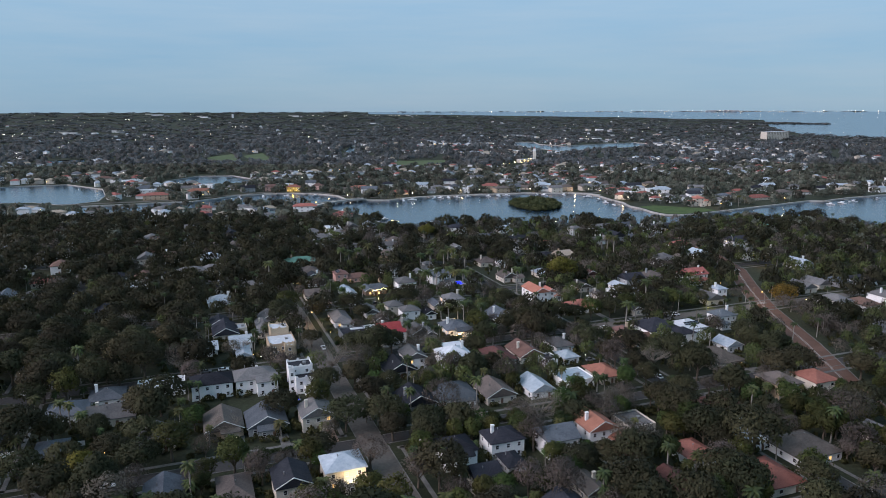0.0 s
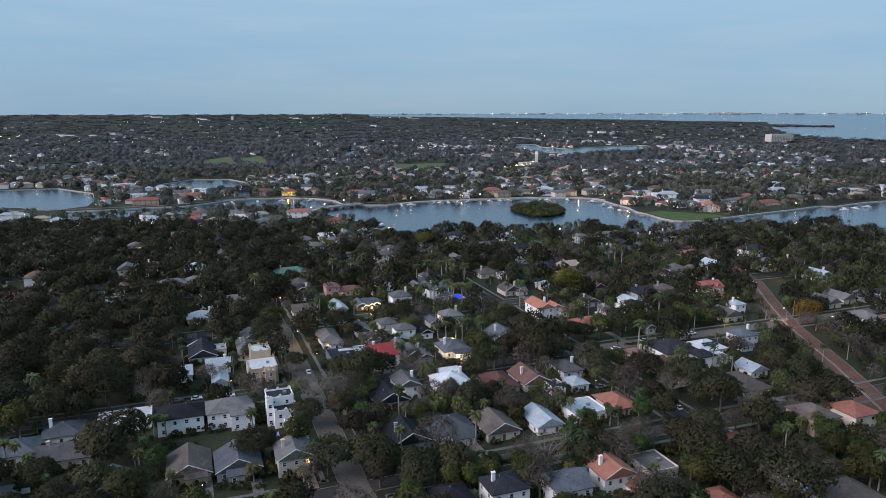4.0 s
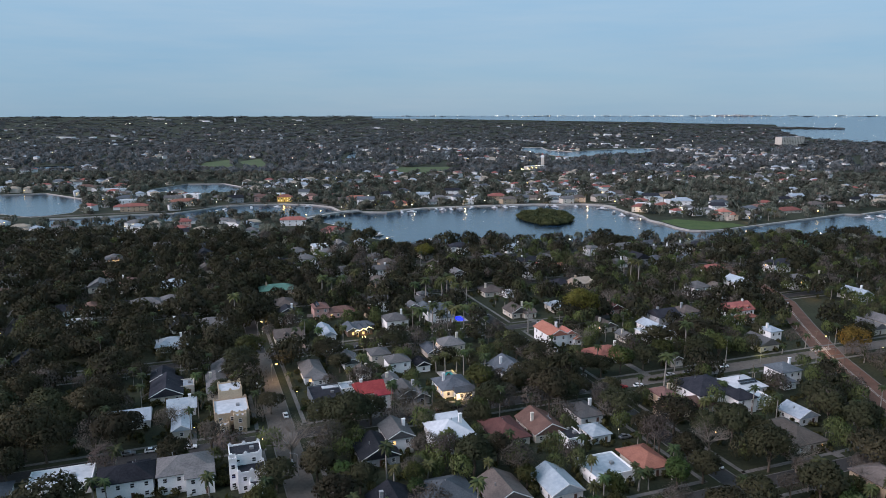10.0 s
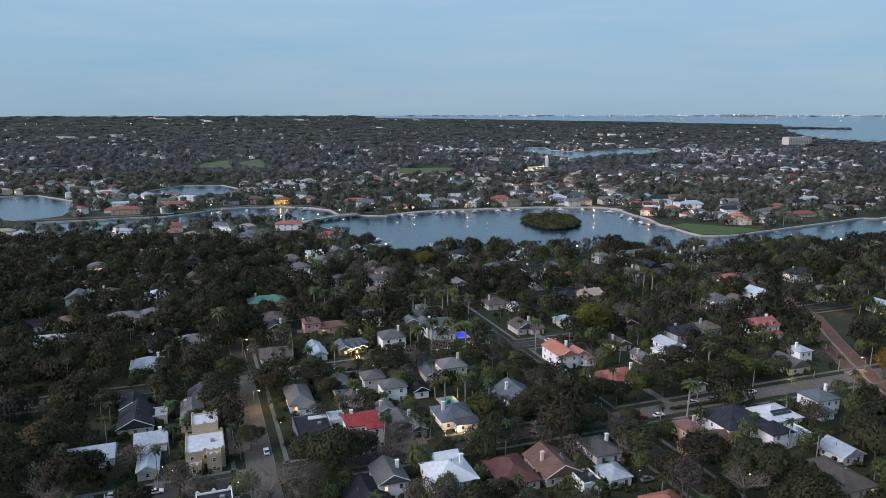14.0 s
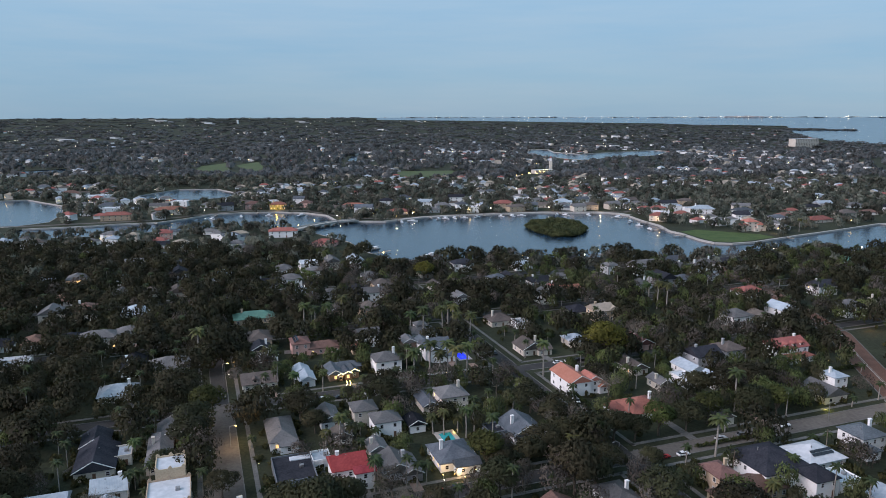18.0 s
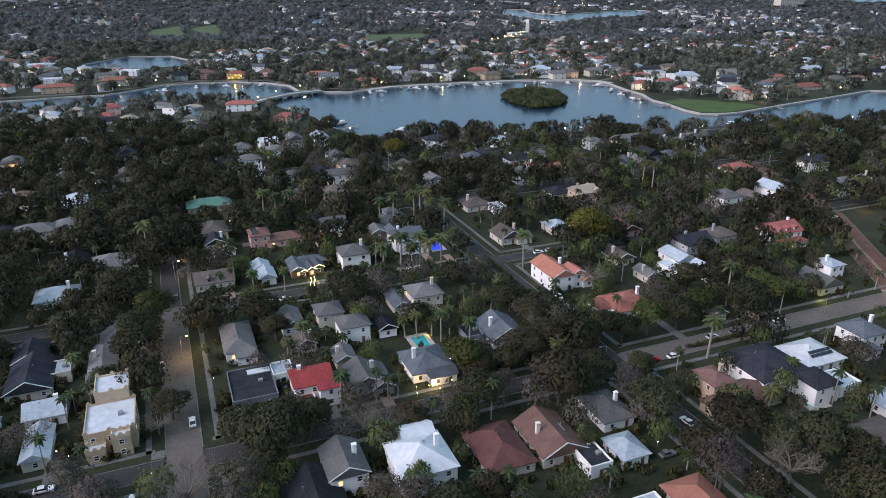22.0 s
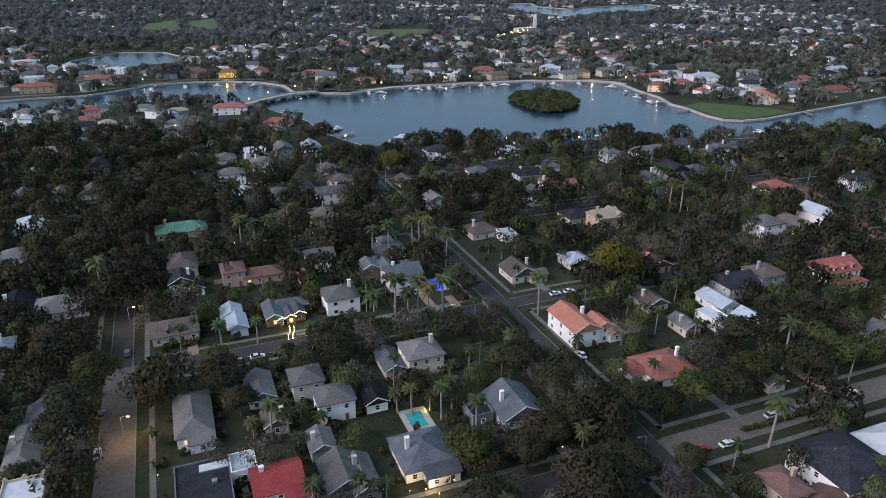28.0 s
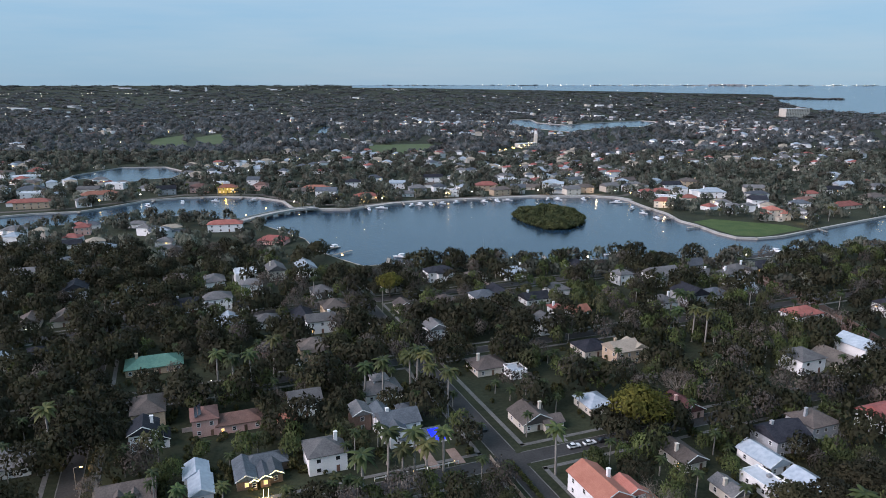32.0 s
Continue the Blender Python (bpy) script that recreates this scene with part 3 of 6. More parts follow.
def roof_bm(w, d, z, kind, rise=None, over=0.55, bm=None, cx=0.0, cy=0.0):
    """A hip, gable, shed or parapet roof over a w x d plan with its eaves at z. Ridges run along the longer side."""
    bm = bm or bmesh.new()
    a, b = w / 2 + over, d / 2 + over
    rise = rise or min(a, b) * (0.46 if kind == "hip" else 0.52)
    t = 0.22
    if kind == "flat":
        box(bm, cx - w / 2 + 0.24, cy - d / 2 + 0.24, z - 0.1, cx + w / 2 - 0.24, cy + d / 2 - 0.24, z + 0.12)
        return bm
    low = [(-a, -b, z - t), (a, -b, z - t), (a, b, z - t), (-a, b, z - t), (-a, -b, z), (a, -b, z), (a, b, z), (-a, b, z)]
    sides = [(3, 2, 1, 0), (0, 1, 5, 4), (1, 2, 6, 5), (2, 3, 7, 6), (3, 0, 4, 7)]
    if kind == "shed":
        low[6], low[7] = (a, b, z + rise * 0.5), (-a, b, z + rise * 0.5)
        pts, fs = low, sides + [(4, 5, 6, 7)]
    else:
        along = a >= b
        run = (abs(a - b) if kind == "hip" else max(a, b)) + 0.02
        ends = [(-run, 0, z + rise), (run, 0, z + rise)] if along else [(0, -run, z + rise), (0, run, z + rise)]
        pts = low + ends
        fs = sides + ([(4, 5, 9, 8), (6, 7, 8, 9), (7, 4, 8), (5, 6, 9)] if along else [(5, 6, 9, 8), (7, 4, 8, 9), (4, 5, 8), (6, 7, 9)])
    solid([(x + cx, y + cy, h) for x, y, h in pts], fs, bm)
    return bm


def body_bm(w, d, z, kind, cx=0.0, cy=0.0):
    if kind == "gable":
        a, b = w / 2, d / 2
        top = z + (min(a, b) + 0.55) * 0.52 - 0.34
        low = z - 0.26
        if w >= d:
            pro = [(-b, -0.3), (b, -0.3), (b, low), (0, top), (-b, low)]
            pts = [(cx + e * a, cy + p, q) for e in (-1, 1) for p, q in pro]
        else:
            pro = [(-a, -0.3), (a, -0.3), (a, low), (0, top), (-a, low)]
            pts = [(cx + p, cy + e * b, q) for e in (-1, 1) for p, q in pro]
        bm = solid(pts, [(0, 1, 2, 3, 4), (5, 6, 7, 8, 9)] + [(i, (i + 1) % 5, 5 + (i + 1) % 5, 5 + i) for i in range(5)])
        bmesh.ops.recalc_face_normals(bm, faces=bm.faces[:])
        return bm
    return box(bmesh.new(), cx - w / 2, cy - d / 2, -0.3, cx + w / 2, cy + d / 2, z - 0.22 if kind != "flat" else z - 0.1)


def openings(parent, w, d, storeys, cx, cy, lit, sides, rn, panes=True):
    """Windows and their panes on the front and on the sides, and a front door."""
    for s in range(storeys):
        z = 1.55 + 3.0 * s
        n = max(1, int(w / (3.4 if panes else 5.6)))
        for i in range(n):
            x = (i + 0.5) / n * w - w / 2
            if "f" in sides:
                if s == 0 and i == n // 2 and w > 6:
                    part("door", DOOR_ME, DOOR, parent, at=pose(cx + x, cy - d / 2, 0.1))
                else:
                    one_window(parent, pose(cx + x, cy - d / 2, z), lit, rn, panes)
        if not panes and cy >= 0 and d < 16 and w > d:
            continue
        if not panes and cy >= 0:
            continue
        m = max(1, int(d / (4.5 if panes else 9)))
        for i in range(m):
            y = (i + 0.5) / m * d - d / 2
            for side, turn in (("l", -90), ("r", 90)):
                if side in sides:
                    one_window(parent, pose(cx + (w / 2 if side == "r" else -w / 2), cy + y, z, 0, 0, turn), lit, rn, panes)


def one_window(parent, m, lit, rn, panes):
    if not panes:
        part("window", LIT_WINDOW if rn.random() < lit else FAR_WINDOW, TRIM, parent, at=m)
        return
    w = part("window", WINDOW, TRIM, parent, at=m)
    if panes:
        part("pane", GLOW_PANE if rn.random() < lit else DARK_PANE, PANE, w)


def parapet(w, d, z, cx=0.0, cy=0.0, merlons=0):
    """The raised wall round a flat roof, with stepped corners where it has them."""
    bm = bmesh.new()
    for x0, y0, x1, y1 in ((-w / 2 - 0.06, -d / 2 - 0.06, w / 2 + 0.06, -d / 2 + 0.24), (-w / 2 - 0.06, d / 2 - 0.24, w / 2 + 0.06, d / 2 + 0.06),
                           (-w / 2 - 0.06, -d / 2 + 0.24, -w / 2 + 0.24, d / 2 - 0.24), (w / 2 - 0.24, -d / 2 + 0.24, w / 2 + 0.06, d / 2 - 0.24)):
        box(bm, cx + x0, cy + y0, z - 0.1, cx + x1, cy + y1, z + 0.6)
    if merlons:
        for a in (-1, 0, 1):
            for b in (-1, 1):
                px, py = cx + a * (w / 2 - 0.45), cy + b * (d / 2 - 0.09)
                box(bm, px - 0.55, py - 0.14, z + 0.6, px + 0.55, py + 0.14, z + 1.05)
                box(bm, px - 0.28, py - 0.12, z + 1.05, px + 0.28, py + 0.12, z + 1.4)
    return bm


def house(x, y, w, d, storeys, roof, rm, wm, ext=(), merlons=0, chimney=0, solar=0, dormer=0, lit=0, turn=None, panes=True, name="house", said=""):
    """A house with its front to the south: walls, roof, windows, door; ext: wings (dx, dy, w, d, storeys, roof)."""
    rn = random.Random(int(x * 7 + y * 13))
    turn = TURN if turn is None else turn
    flat_words = "flat-roofed " if roof == "flat" else ""
    label = said or f"{('one', 'two', 'three')[storeys - 1]}-storey {flat_words}{WALL_SAID[wm]} house with a {ROOF_SAID[rm]} roof"
    top = empty(name, pose(x, y, 0, 0, 0, turn), label, "house")
    z = 3.0 * storeys + 0.2
    part("wall", body_bm(w, d, z, roof), WALL[wm], top)
    part("roof", roof_bm(w, d, z, roof), ROOF[rm], top)
    if roof == "flat":
        part("parapet", parapet(w, d, z, 0, 0, merlons), WALL[wm], top)
    side = "r" if x < 0 else "l"
    openings(top, w, d, storeys, 0, 0, 0.7 if lit else 0.03, "f" + side, rn, panes)
    for dx, dy, ew, ed, es, er in ext:
        ez = 3.0 * es + 0.2 - (0.25 if es == storeys else 0.0)
        part("wing", body_bm(ew, ed, ez, er, dx, dy), WALL[wm], top)
        part("roof", roof_bm(ew, ed, ez, er, None, 0.45, None, dx, dy), ROOF[rm], top)
        if er == "flat":
            part("parapet", parapet(ew, ed, ez, dx, dy, merlons), WALL[wm], top)
        if dy < 0:
            openings(top, ew, ed, es, dx, dy, 0.7 if lit else 0.04, "f", rn, panes)
        taken.append((x + dx * CT - dy * ST, y + dx * ST + dy * CT, 0.45 * max(ew, ed)))
    if panes:
        fronts = [(0, 0, w, d, z, 0.55)] if roof == "gable" and d > w else []
        fronts += [(dx, dy, ew, ed, 3.0 * es + 0.2 - (0.25 if es == storeys else 0.0), 0.45) for dx, dy, ew, ed, es, er in ext if er == "gable" and ed > ew and dy < 0]
        for cx, cy, fw, fd, fz, o in fronts:
            a2, y2, r2 = fw / 2 + o + 0.04, cy - fd / 2 - o - 0.05, (fw / 2 + o) * 0.52
            prof = [(-a2, fz - 0.26), (0, fz + r2 - 0.22), (a2, fz - 0.26), (a2, fz + 0.06), (0, fz + r2 + 0.08), (-a2, fz + 0.06)]
            vb = solid([(cx + p, y2 + e, q) for e in (-0.05, 0.06) for p, q in prof], [(0, 1, 4, 5), (1, 2, 3, 4), (6, 7, 10, 11), (7, 8, 9, 10)] + [(i, (i + 1) % 6, 6 + (i + 1) % 6, 6 + i) for i in range(6)])
            bmesh.ops.recalc_face_normals(vb, faces=vb.faces[:])
            part("verge_board", vb, TRIM, top, "white painted verge board")
    rise = min(w, d) / 2 * 0.5
    if roof != "flat" and (chimney or rn.random() < 0.2):
        cxx = (-1 if rn.random() < 0.5 else 1) * w * 0.3
        c = box(bmesh.new(), cxx - 0.5, -0.4, z - 0.2, cxx + 0.5, 0.4, z + rise + 1.3)
        box(c, cxx - 0.62, -0.52, z + rise + 1.3, cxx + 0.62, 0.52, z + rise + 1.5)
        part("chimney", c, WALL[wm], top)
    if roof != "flat" and panes and y < 380:
        for i in range(1):
            vx = rn.uniform(-0.3, 0.3) * w
            vent = bmesh.new()
            bmesh.ops.create_cone(vent, cap_ends=True, segments=6, radius1=0.16, radius2=0.16, depth=1.0, matrix=Matrix.Translation((vx, rn.uniform(-0.2, 0.2) * d, z + rise * 0.9)))
            part("roof_vent", vent, STEEL, top)
    if roof == "flat":
        unit = box(bmesh.new(), w * 0.15, -0.6, z + 0.1, w * 0.15 + 1.3, 0.6, z + 1.0, 0.08)
        part("roof_unit", unit, STEEL, top)
    if solar:
        slope = math.atan2(rise, min(w, d) / 2)
        for i in range(5):
            for j in range(2):
                if w >= d:
                    m = pose((i - 2) * 1.75, -d / 4 - 0.3 + (j - 0.5) * 1.15, z + rise * 0.52 + (j - 0.5) * 1.15 * math.tan(slope) + 0.2, math.degrees(slope))
                else:
                    m = pose(-w / 4 + (j - 0.5) * 1.15, (i - 2) * 1.75, z + rise * 0.52 + (j - 0.5) * 1.15 * math.tan(slope) + 0.2, 0, -math.degrees(slope)) @ pose(0, 0, 0, 0, 0, 90)
                part("solar_panel", SOLAR_ME, SOLAR, top, at=m)
    for i in range(dormer):
        dx = (i - (dormer - 1) / 2) * w * 0.28
        b = box(bmesh.new(), dx - 0.9, -d / 2 + 0.6, z - 0.1, dx + 0.9, -d / 2 + 3.4, z + 1.5)
        dm = part("dormer", b, WALL[wm], top)
        part("dormer_roof", roof_bm(2.0, 3.0, z + 1.6, "gable", 0.8, 0.2, None, dx, -d / 2 + 2.0), ROOF[rm], dm)
        one_window(dm, pose(dx, -d / 2 + 0.6, z + 0.85), 0.0, rn, False)
    taken.append((x, y, 0.47 * max(w, d)))
    FOOT.append((x, y, w, d, turn))
    return top


SOLAR_ME = bpy.data.meshes.new("solar_panel")
_bm = box(bmesh.new(), -0.82, -0.52, -0.03, 0.82, 0.52, 0.03)
_bm.to_mesh(SOLAR_ME)
_bm.free()
SOLAR_ME.materials.append(SOLAR)

house(-76.0, 311.0, 12, 14, 2, "flat", "white", "tan", ext=((0.4, 11.6, 8.5, 9.2, 3, "flat"), (2.6, -8.4, 4.4, 2.8, 2, "flat"), (-3.6, -8.6, 4.6, 3.2, 1, "flat")), merlons=1, said="tan stucco villa with stepped parapets and white flat roofs")
house(-93.0, 345.6, 7.4, 20, 1, "hip", "grey", "cream", ext=((2, -12, 12, 5, 1, "shed"), ))
house(-104.2, 340.6, 6.9, 8, 1, "flat", "pale", "cream")
house(-110.2, 336.5, 11.8, 18, 1, "gable", "dark", "cream")
house(-130.2, 393.1, 14.2, 12, 1, "hip", "pale", "white")
house(-92.1, 304.5, 6.0, 14, 1, "gable", "pale", "cream")
house(-55.5, 358.5, 9.0, 20, 1, "hip", "grey", "white", ext=((1.5, -11.5, 6, 4, 1, "gable"), ))
house(-44.2, 330.4, 12.4, 17, 1, "flat", "dark", "slate")
house(-37.2, 338.4, 6.0, 7, 1, "flat", "pale", "white")
house(-27.0, 329.5, 10.6, 10, 2, "gable", "red", "white", ext=((-3, -7, 5, 6, 1, "flat"), (4, -6, 6, 4, 2, "gable")), chimney=1)
house(-12.7, 334.6, 9.5, 12, 1, "gable", "grey", "grey", ext=((4, -2, 6, 13, 1, "gable"), ), chimney=1)
house(-19.7, 346.5, 6.0, 8, 1, "gable", "grey", "cream")
house(5.9, 342.6, 12.8, 14, 1, "hip", "slate", "white", ext=((2, -8, 8, 5, 1, "gable"), ), chimney=1, lit=1)
house(-18.3, 362.7, 9.6, 9, 2, "hip", "grey", "white")
house(-27.5, 372.1, 8.6, 9, 2, "hip", "grey", "cream")
house(-40.6, 371.1, 7.1, 13, 1, "gable", "grey", "white")
house(-33.2, 356.2, 6.0, 7, 1, "gable", "brown", "cream")
house(-7.9, 366.3, 6.0, 8, 1, "gable", "dark", "white")
house(4.6, 293.6, 13.5, 14, 2, "hip", "white", "white", ext=((2, 9, 8, 7, 2, "gable"), ))
house(-13.6, 292.2, 9.0, 12, 2, "gable", "grey", "white")
house(30.8, 362.1, 12.3, 14, 1, "gable", "slate", "white", solar=1, chimney=1)
house(20.8, 359.8, 6.0, 8, 1, "flat", "dark", "slate")
house(37.6, 304.5, 12.0, 16, 1, "gable", "tile_brown", "cream", chimney=1)
house(55.1, 316.5, 9.3, 13, 1, "hip", "grey", "white")
house(56.0, 299.4, 7.3, 9, 1, "hip", "pale", "white")
house(23.9, 300.2, 12.2, 17, 1, "hip", "tile_dark", "cream")
house(46.8, 295.6, 6.1, 8, 1, "flat", "dark", "white")
house(106.1, 333.2, 17.7, 17, 2, "hip", "dark", "white", ext=((7, -12, 9, 9, 2, "hip"), ))
house(88.0, 325.9, 7.1, 9, 2, "hip", "tile_brown", "tan", ext=((8, -6, 17, 10, 1, "hip"), (-4, -7, 8, 5, 1, "hip")), chimney=1)
house(125.3, 343.2, 15.1, 13, 1, "hip", "white", "white", solar=1)
house(147.0, 353.0, 10.5, 10, 2, "hip", "slate", "white", ext=((-4, -6, 6, 5, 1, "hip"), ), chimney=1)
house(126.0, 328.0, 8, 8, 1, "flat", "pale", "white")
house(135.0, 315.0, 9, 10, 1, "gable", "pale", "white")
house(166.0, 407.0, 7, 8, 2, "hip", "pale", "white", chimney=1)
house(103.0, 218.5, 8, 10, 1, "flat", "pale", "white")
house(105.2, 410.7, 6.9, 12, 1, "flat", "white", "white")
house(106.5, 373.9, 6.0, 8, 1, "gable", "brown", "cream")
house(-121.9, 424.5, 17.1, 14, 1, "hip", "grey", "white")
house(-137.8, 424.4, 10.3, 16, 1, "gable", "dark", "white")
house(-169.5, 455.6, 17.3, 11, 2, "hip", "grey", "cream")
house(-158.3, 463.6, 11.6, 10, 2, "hip", "grey", "white")
house(-170.7, 499.3, 13.7, 16, 2, "hip", "pale", "cream")
house(-159.4, 511.6, 7.7, 11, 1, "hip", "dark", "brown")
house(-105.1, 500.4, 21.5, 12, 1, "hip", "green", "tan")
house(-84.4, 438.5, 8.8, 9, 2, "gable", "dark", "white", ext=((5, -1, 5, 7, 1, "gable"), ))
house(-76.3, 406.4, 14.2, 11, 1, "gable", "brown", "cream", dormer=2)
house(-103.2, 580.7, 13.9, 11, 2, "hip", "grey", "white", ext=((-5, -4, 8, 7, 1, "hip"), ))
house(-92.1, 606.7, 11.3, 9, 2, "hip", "grey", "white", chimney=1)
house(-87.6, 577.3, 10.5, 9, 1, "hip", "dark", "white")
house(-42.3, 512.2, 11.5, 12, 2, "hip", "brown", "tan", ext=((0, -8, 6, 4, 2, "gable"), ))
house(-44.0, 545.2, 13.3, 9, 2, "gable", "grey", "white", chimney=1)
house(-61.7, 515.5, 6.4, 8, 1, "gable", "brown", "pink")
house(-36.6, 461.1, 10.7, 9, 2, "gable", "grey", "white")
house(-40.4, 449.9, 6.0, 8, 1, "hip", "tile_orange", "tan")
house(-68.0, 448.2, 8.2, 10, 2, "hip", "tile_brown", "pink", ext=((11, -1, 15, 9, 1, "hip"), ), solar=1)
house(-46.7, 417.8, 5.4, 12, 1, "gable", "slate", "brown", ext=((6.5, 4.5, 13, 7, 1, "hip"), (5.3, -1.5, 3.0, 10, 1, "gable"), (8.4, -0.3, 4.0, 10, 1, "gable"), (2.0, -5.6, 1.7, 3, 1, "gable")), lit=1)
house(-56.9, 409.8, 6.1, 10, 1, "gable", "pale", "white", ext=((-1, 9, 7, 8, 1, "gable"), ))
house(-2.5, 444.5, 12.5, 10, 2, "gable", "slate", "white", ext=((-2.5, -5.5, 5.5, 6.5, 2, "gable"), (2.5, -8.2, 9.5, 3.4, 1, "shed"), (-4, 7.5, 6, 8, 2, "gable"), (4.5, 7, 5, 5, 2, "hip")), chimney=1)
house(-10.5, 475.1, 13.8, 12, 1, "hip", "grey", "white", ext=((0, 2, 6, 6, 2, "hip"), ))
house(-15.9, 450.2, 6.0, 8, 2, "gable", "grey", "brown")
house(5.1, 386.3, 11.0, 11, 2, "hip", "grey", "cream", chimney=1)
house(-4.2, 384.8, 6.0, 12, 1, "gable", "slate", "cream")
house(10.2, 533.8, 8.7, 10, 2, "gable", "grey", "white")
house(-5.9, 575.0, 8.5, 10, 1, "gable", "brown", "cream")
house(12.7, 631.6, 16.3, 10, 2, "hip", "dark", "white", ext=((0, -6, 6, 4, 2, "gable"), ))
house(55.5, 404.5, 9.5, 17, 2, "gable", "tile_pink", "white", ext=((6.8, -4, 6, 8, 2, "gable"), (11, -6, 5, 6, 1, "gable")), chimney=1)
house(78.0, 381.0, 15.0, 13.5, 1, "hip", "tile_red", "white", ext=((-9, 2, 6, 8, 1, "hip"), ), chimney=1)
house(42.9, 451.6, 11.3, 12, 1, "gable", "brown", "cream", ext=((5, -5, 7, 6, 1, "gable"), ), chimney=1)
house(31.3, 497.6, 13.2, 12, 1, "hip", "brown", "cream", chimney=1)
house(42.2, 491.7, 6.9, 8, 1, "flat", "pale", "white")
house(67.2, 462.7, 9.4, 11, 1, "hip", "pale", "cream")
house(89.0, 506.7, 11.7, 11, 2, "gable", "tan", "tan", ext=((6, 0, 8, 10, 2, "gable"), ))
house(78.1, 516.4, 13.0, 12, 1, "hip", "dark", "cream")
house(62.3, 542.2, 9.7, 10, 2, "gable", "grey", "white")
house(70.7, 560.6, 6.0, 8, 2, "hip", "tile_orange", "white")
house(82.1, 565.1, 10.0, 9, 1, "gable", "tile_orange", "white")
house(35.6, 582.1, 12.0, 11, 2, "hip", "slate", "white")
house(63.7, 587.3, 14.0, 10, 1, "gable", "dark", "white")
house(86.6, 425.8, 8.2, 12, 1, "gable", "brown", "cream", chimney=1)
house(93.4, 407.0, 6.0, 9, 1, "gable", "grey", "cream")
house(120.2, 623.6, 10.0, 10, 2, "hip", "grey", "white")
house(143.3, 622.9, 17.5, 14, 2, "gable", "grey", "white")
house(120.5, 433.5, 13.4, 11, 2, "gable", "dark", "grey")
house(111.0, 424.0, 8.0, 13, 1, "gable", "pale", "white")
house(117.5, 409.0, 8.0, 11, 1, "gable", "pale", "white")
house(135.5, 442.0, 11.5, 11, 2, "hip", "brown", "grey", chimney=1)
house(164.0, 446.1, 16.1, 12, 2, "gable", "tile_red", "white", dormer=3, chimney=1, ext=((0, -8, 14, 5, 1, "hip"), ))
house(193.8, 560.7, 17.0, 12, 1, "hip", "tile_red", "white")
house(242.1, 564.5, 15.2, 11, 2, "gable", "dark", "white", chimney=1)
house(232.8, 517.3, 14.0, 12, 2, "hip", "grey", "white")
house(254.1, 534.0, 10.7, 11, 1, "hip", "tan", "cream")
house(307.7, 656.8, 14.6, 10, 1, "hip", "green", "white")
house(163.0, 594.1, 13.3, 11, 1, "hip", "slate", "white")
house(183.7, 623.4, 12.2, 10, 2, "hip", "grey", "white")
house(169.8, 631.6, 10.6, 10, 1, "gable", "grey", "white")
house(-59.3, 271.5, 9.5, 7.5, 3, "flat", "dark", "white", ext=((1.2, -6.6, 8.2, 5.7, 2, "flat"), (-4.0, -5.2, 2.2, 2.9, 3, "flat"), (2.6, -11.2, 4.6, 3.5, 1, "flat")), merlons=1, said="white three-storey stucco villa with scalloped parapets and dark roof")
house(-92.8, 262.7, 15.4, 11, 2, "hip", "dark", "white")
house(-77.0, 268.6, 15.8, 12, 2, "hip", "grey", "white", ext=((4, -6, 8, 7, 2, "gable"), ))
house(-113.9, 264.8, 17.9, 12, 1, "flat", "white", "white")
house(-46.0, 233.9, 10.9, 11, 2, "gable", "grey", "cream")
house(-63.9, 233.6, 13.4, 14, 1, "gable", "slate", "grey", ext=((0, -8, 7, 4, 1, "gable"), ))
house(-19.7, 284.6, 12.6, 13, 1, "gable", "dark", "grey")
house(-10.9, 251.3, 13.0, 14, 1, "gable", "dark", "grey", chimney=1)
house(3.4, 258.5, 15.6, 15, 1, "hip", "slate", "white", ext=((2, -9, 8, 5, 1, "gable"), ))
house(20.4, 259.3, 12.2, 14, 1, "gable", "brown", "cream")
house(37.2, 264.3, 10.1, 14, 1, "gable", "pale", "white")
house(53.6, 273.7, 14.0, 13, 1, "flat", "pale", "white")
house(124.0, 298.5, 13.5, 19, 1, "hip", "brown", "cream")
house(103.7, 245.9, 16.0, 13, 1, "hip", "tile_dark", "white", ext=((2, -7, 6, 5, 1, "gable"), ))
house(-112.5, 308.7, 13.6, 10, 1, "gable", "pale", "white")
house(-97.7, 319.9, 9.8, 9, 1, "gable", "pale", "white")
house(-131.1, 255.1, 12.3, 12, 1, "hip", "slate", "white")
house(-121.6, 238.6, 15.7, 12, 1, "gable", "grey", "cream")
house(-157.7, 286.6, 10.9, 11, 1, "gable", "grey", "white")
house(-117.2, 349.8, 8.8, 11, 1, "gable", "dark", "grey")
house(-93.2, 357.8, 10.8, 13, 1, "gable", "grey", "cream")
house(-139.8, 327.9, 6.0, 9, 1, "gable", "brown", "cream")
house(-297.2, 551.7, 10.5, 8, 2, "flat", "white", "white")
house(-273.5, 582.5, 15.8, 9, 1, "hip", "pale", "white")
house(-187.9, 413.2, 12.5, 10, 2, "flat", "white", "cream")
house(-256.7, 439.6, 19.1, 11, 1, "hip", "tile_orange", "cream")
house(52.1, 223.3, 10.7, 12, 2, "gable", "tile_orange", "white", ext=((6, -5, 8, 7, 1, "hip"), ), chimney=1)
house(55.3, 209.1, 8.3, 9, 1, "hip", "tile_orange", "white")
house(37.7, 215.2, 11.2, 11, 2, "gable", "slate", "white")
house(19.4, 214.1, 11.7, 10, 2, "hip", "dark", "white")
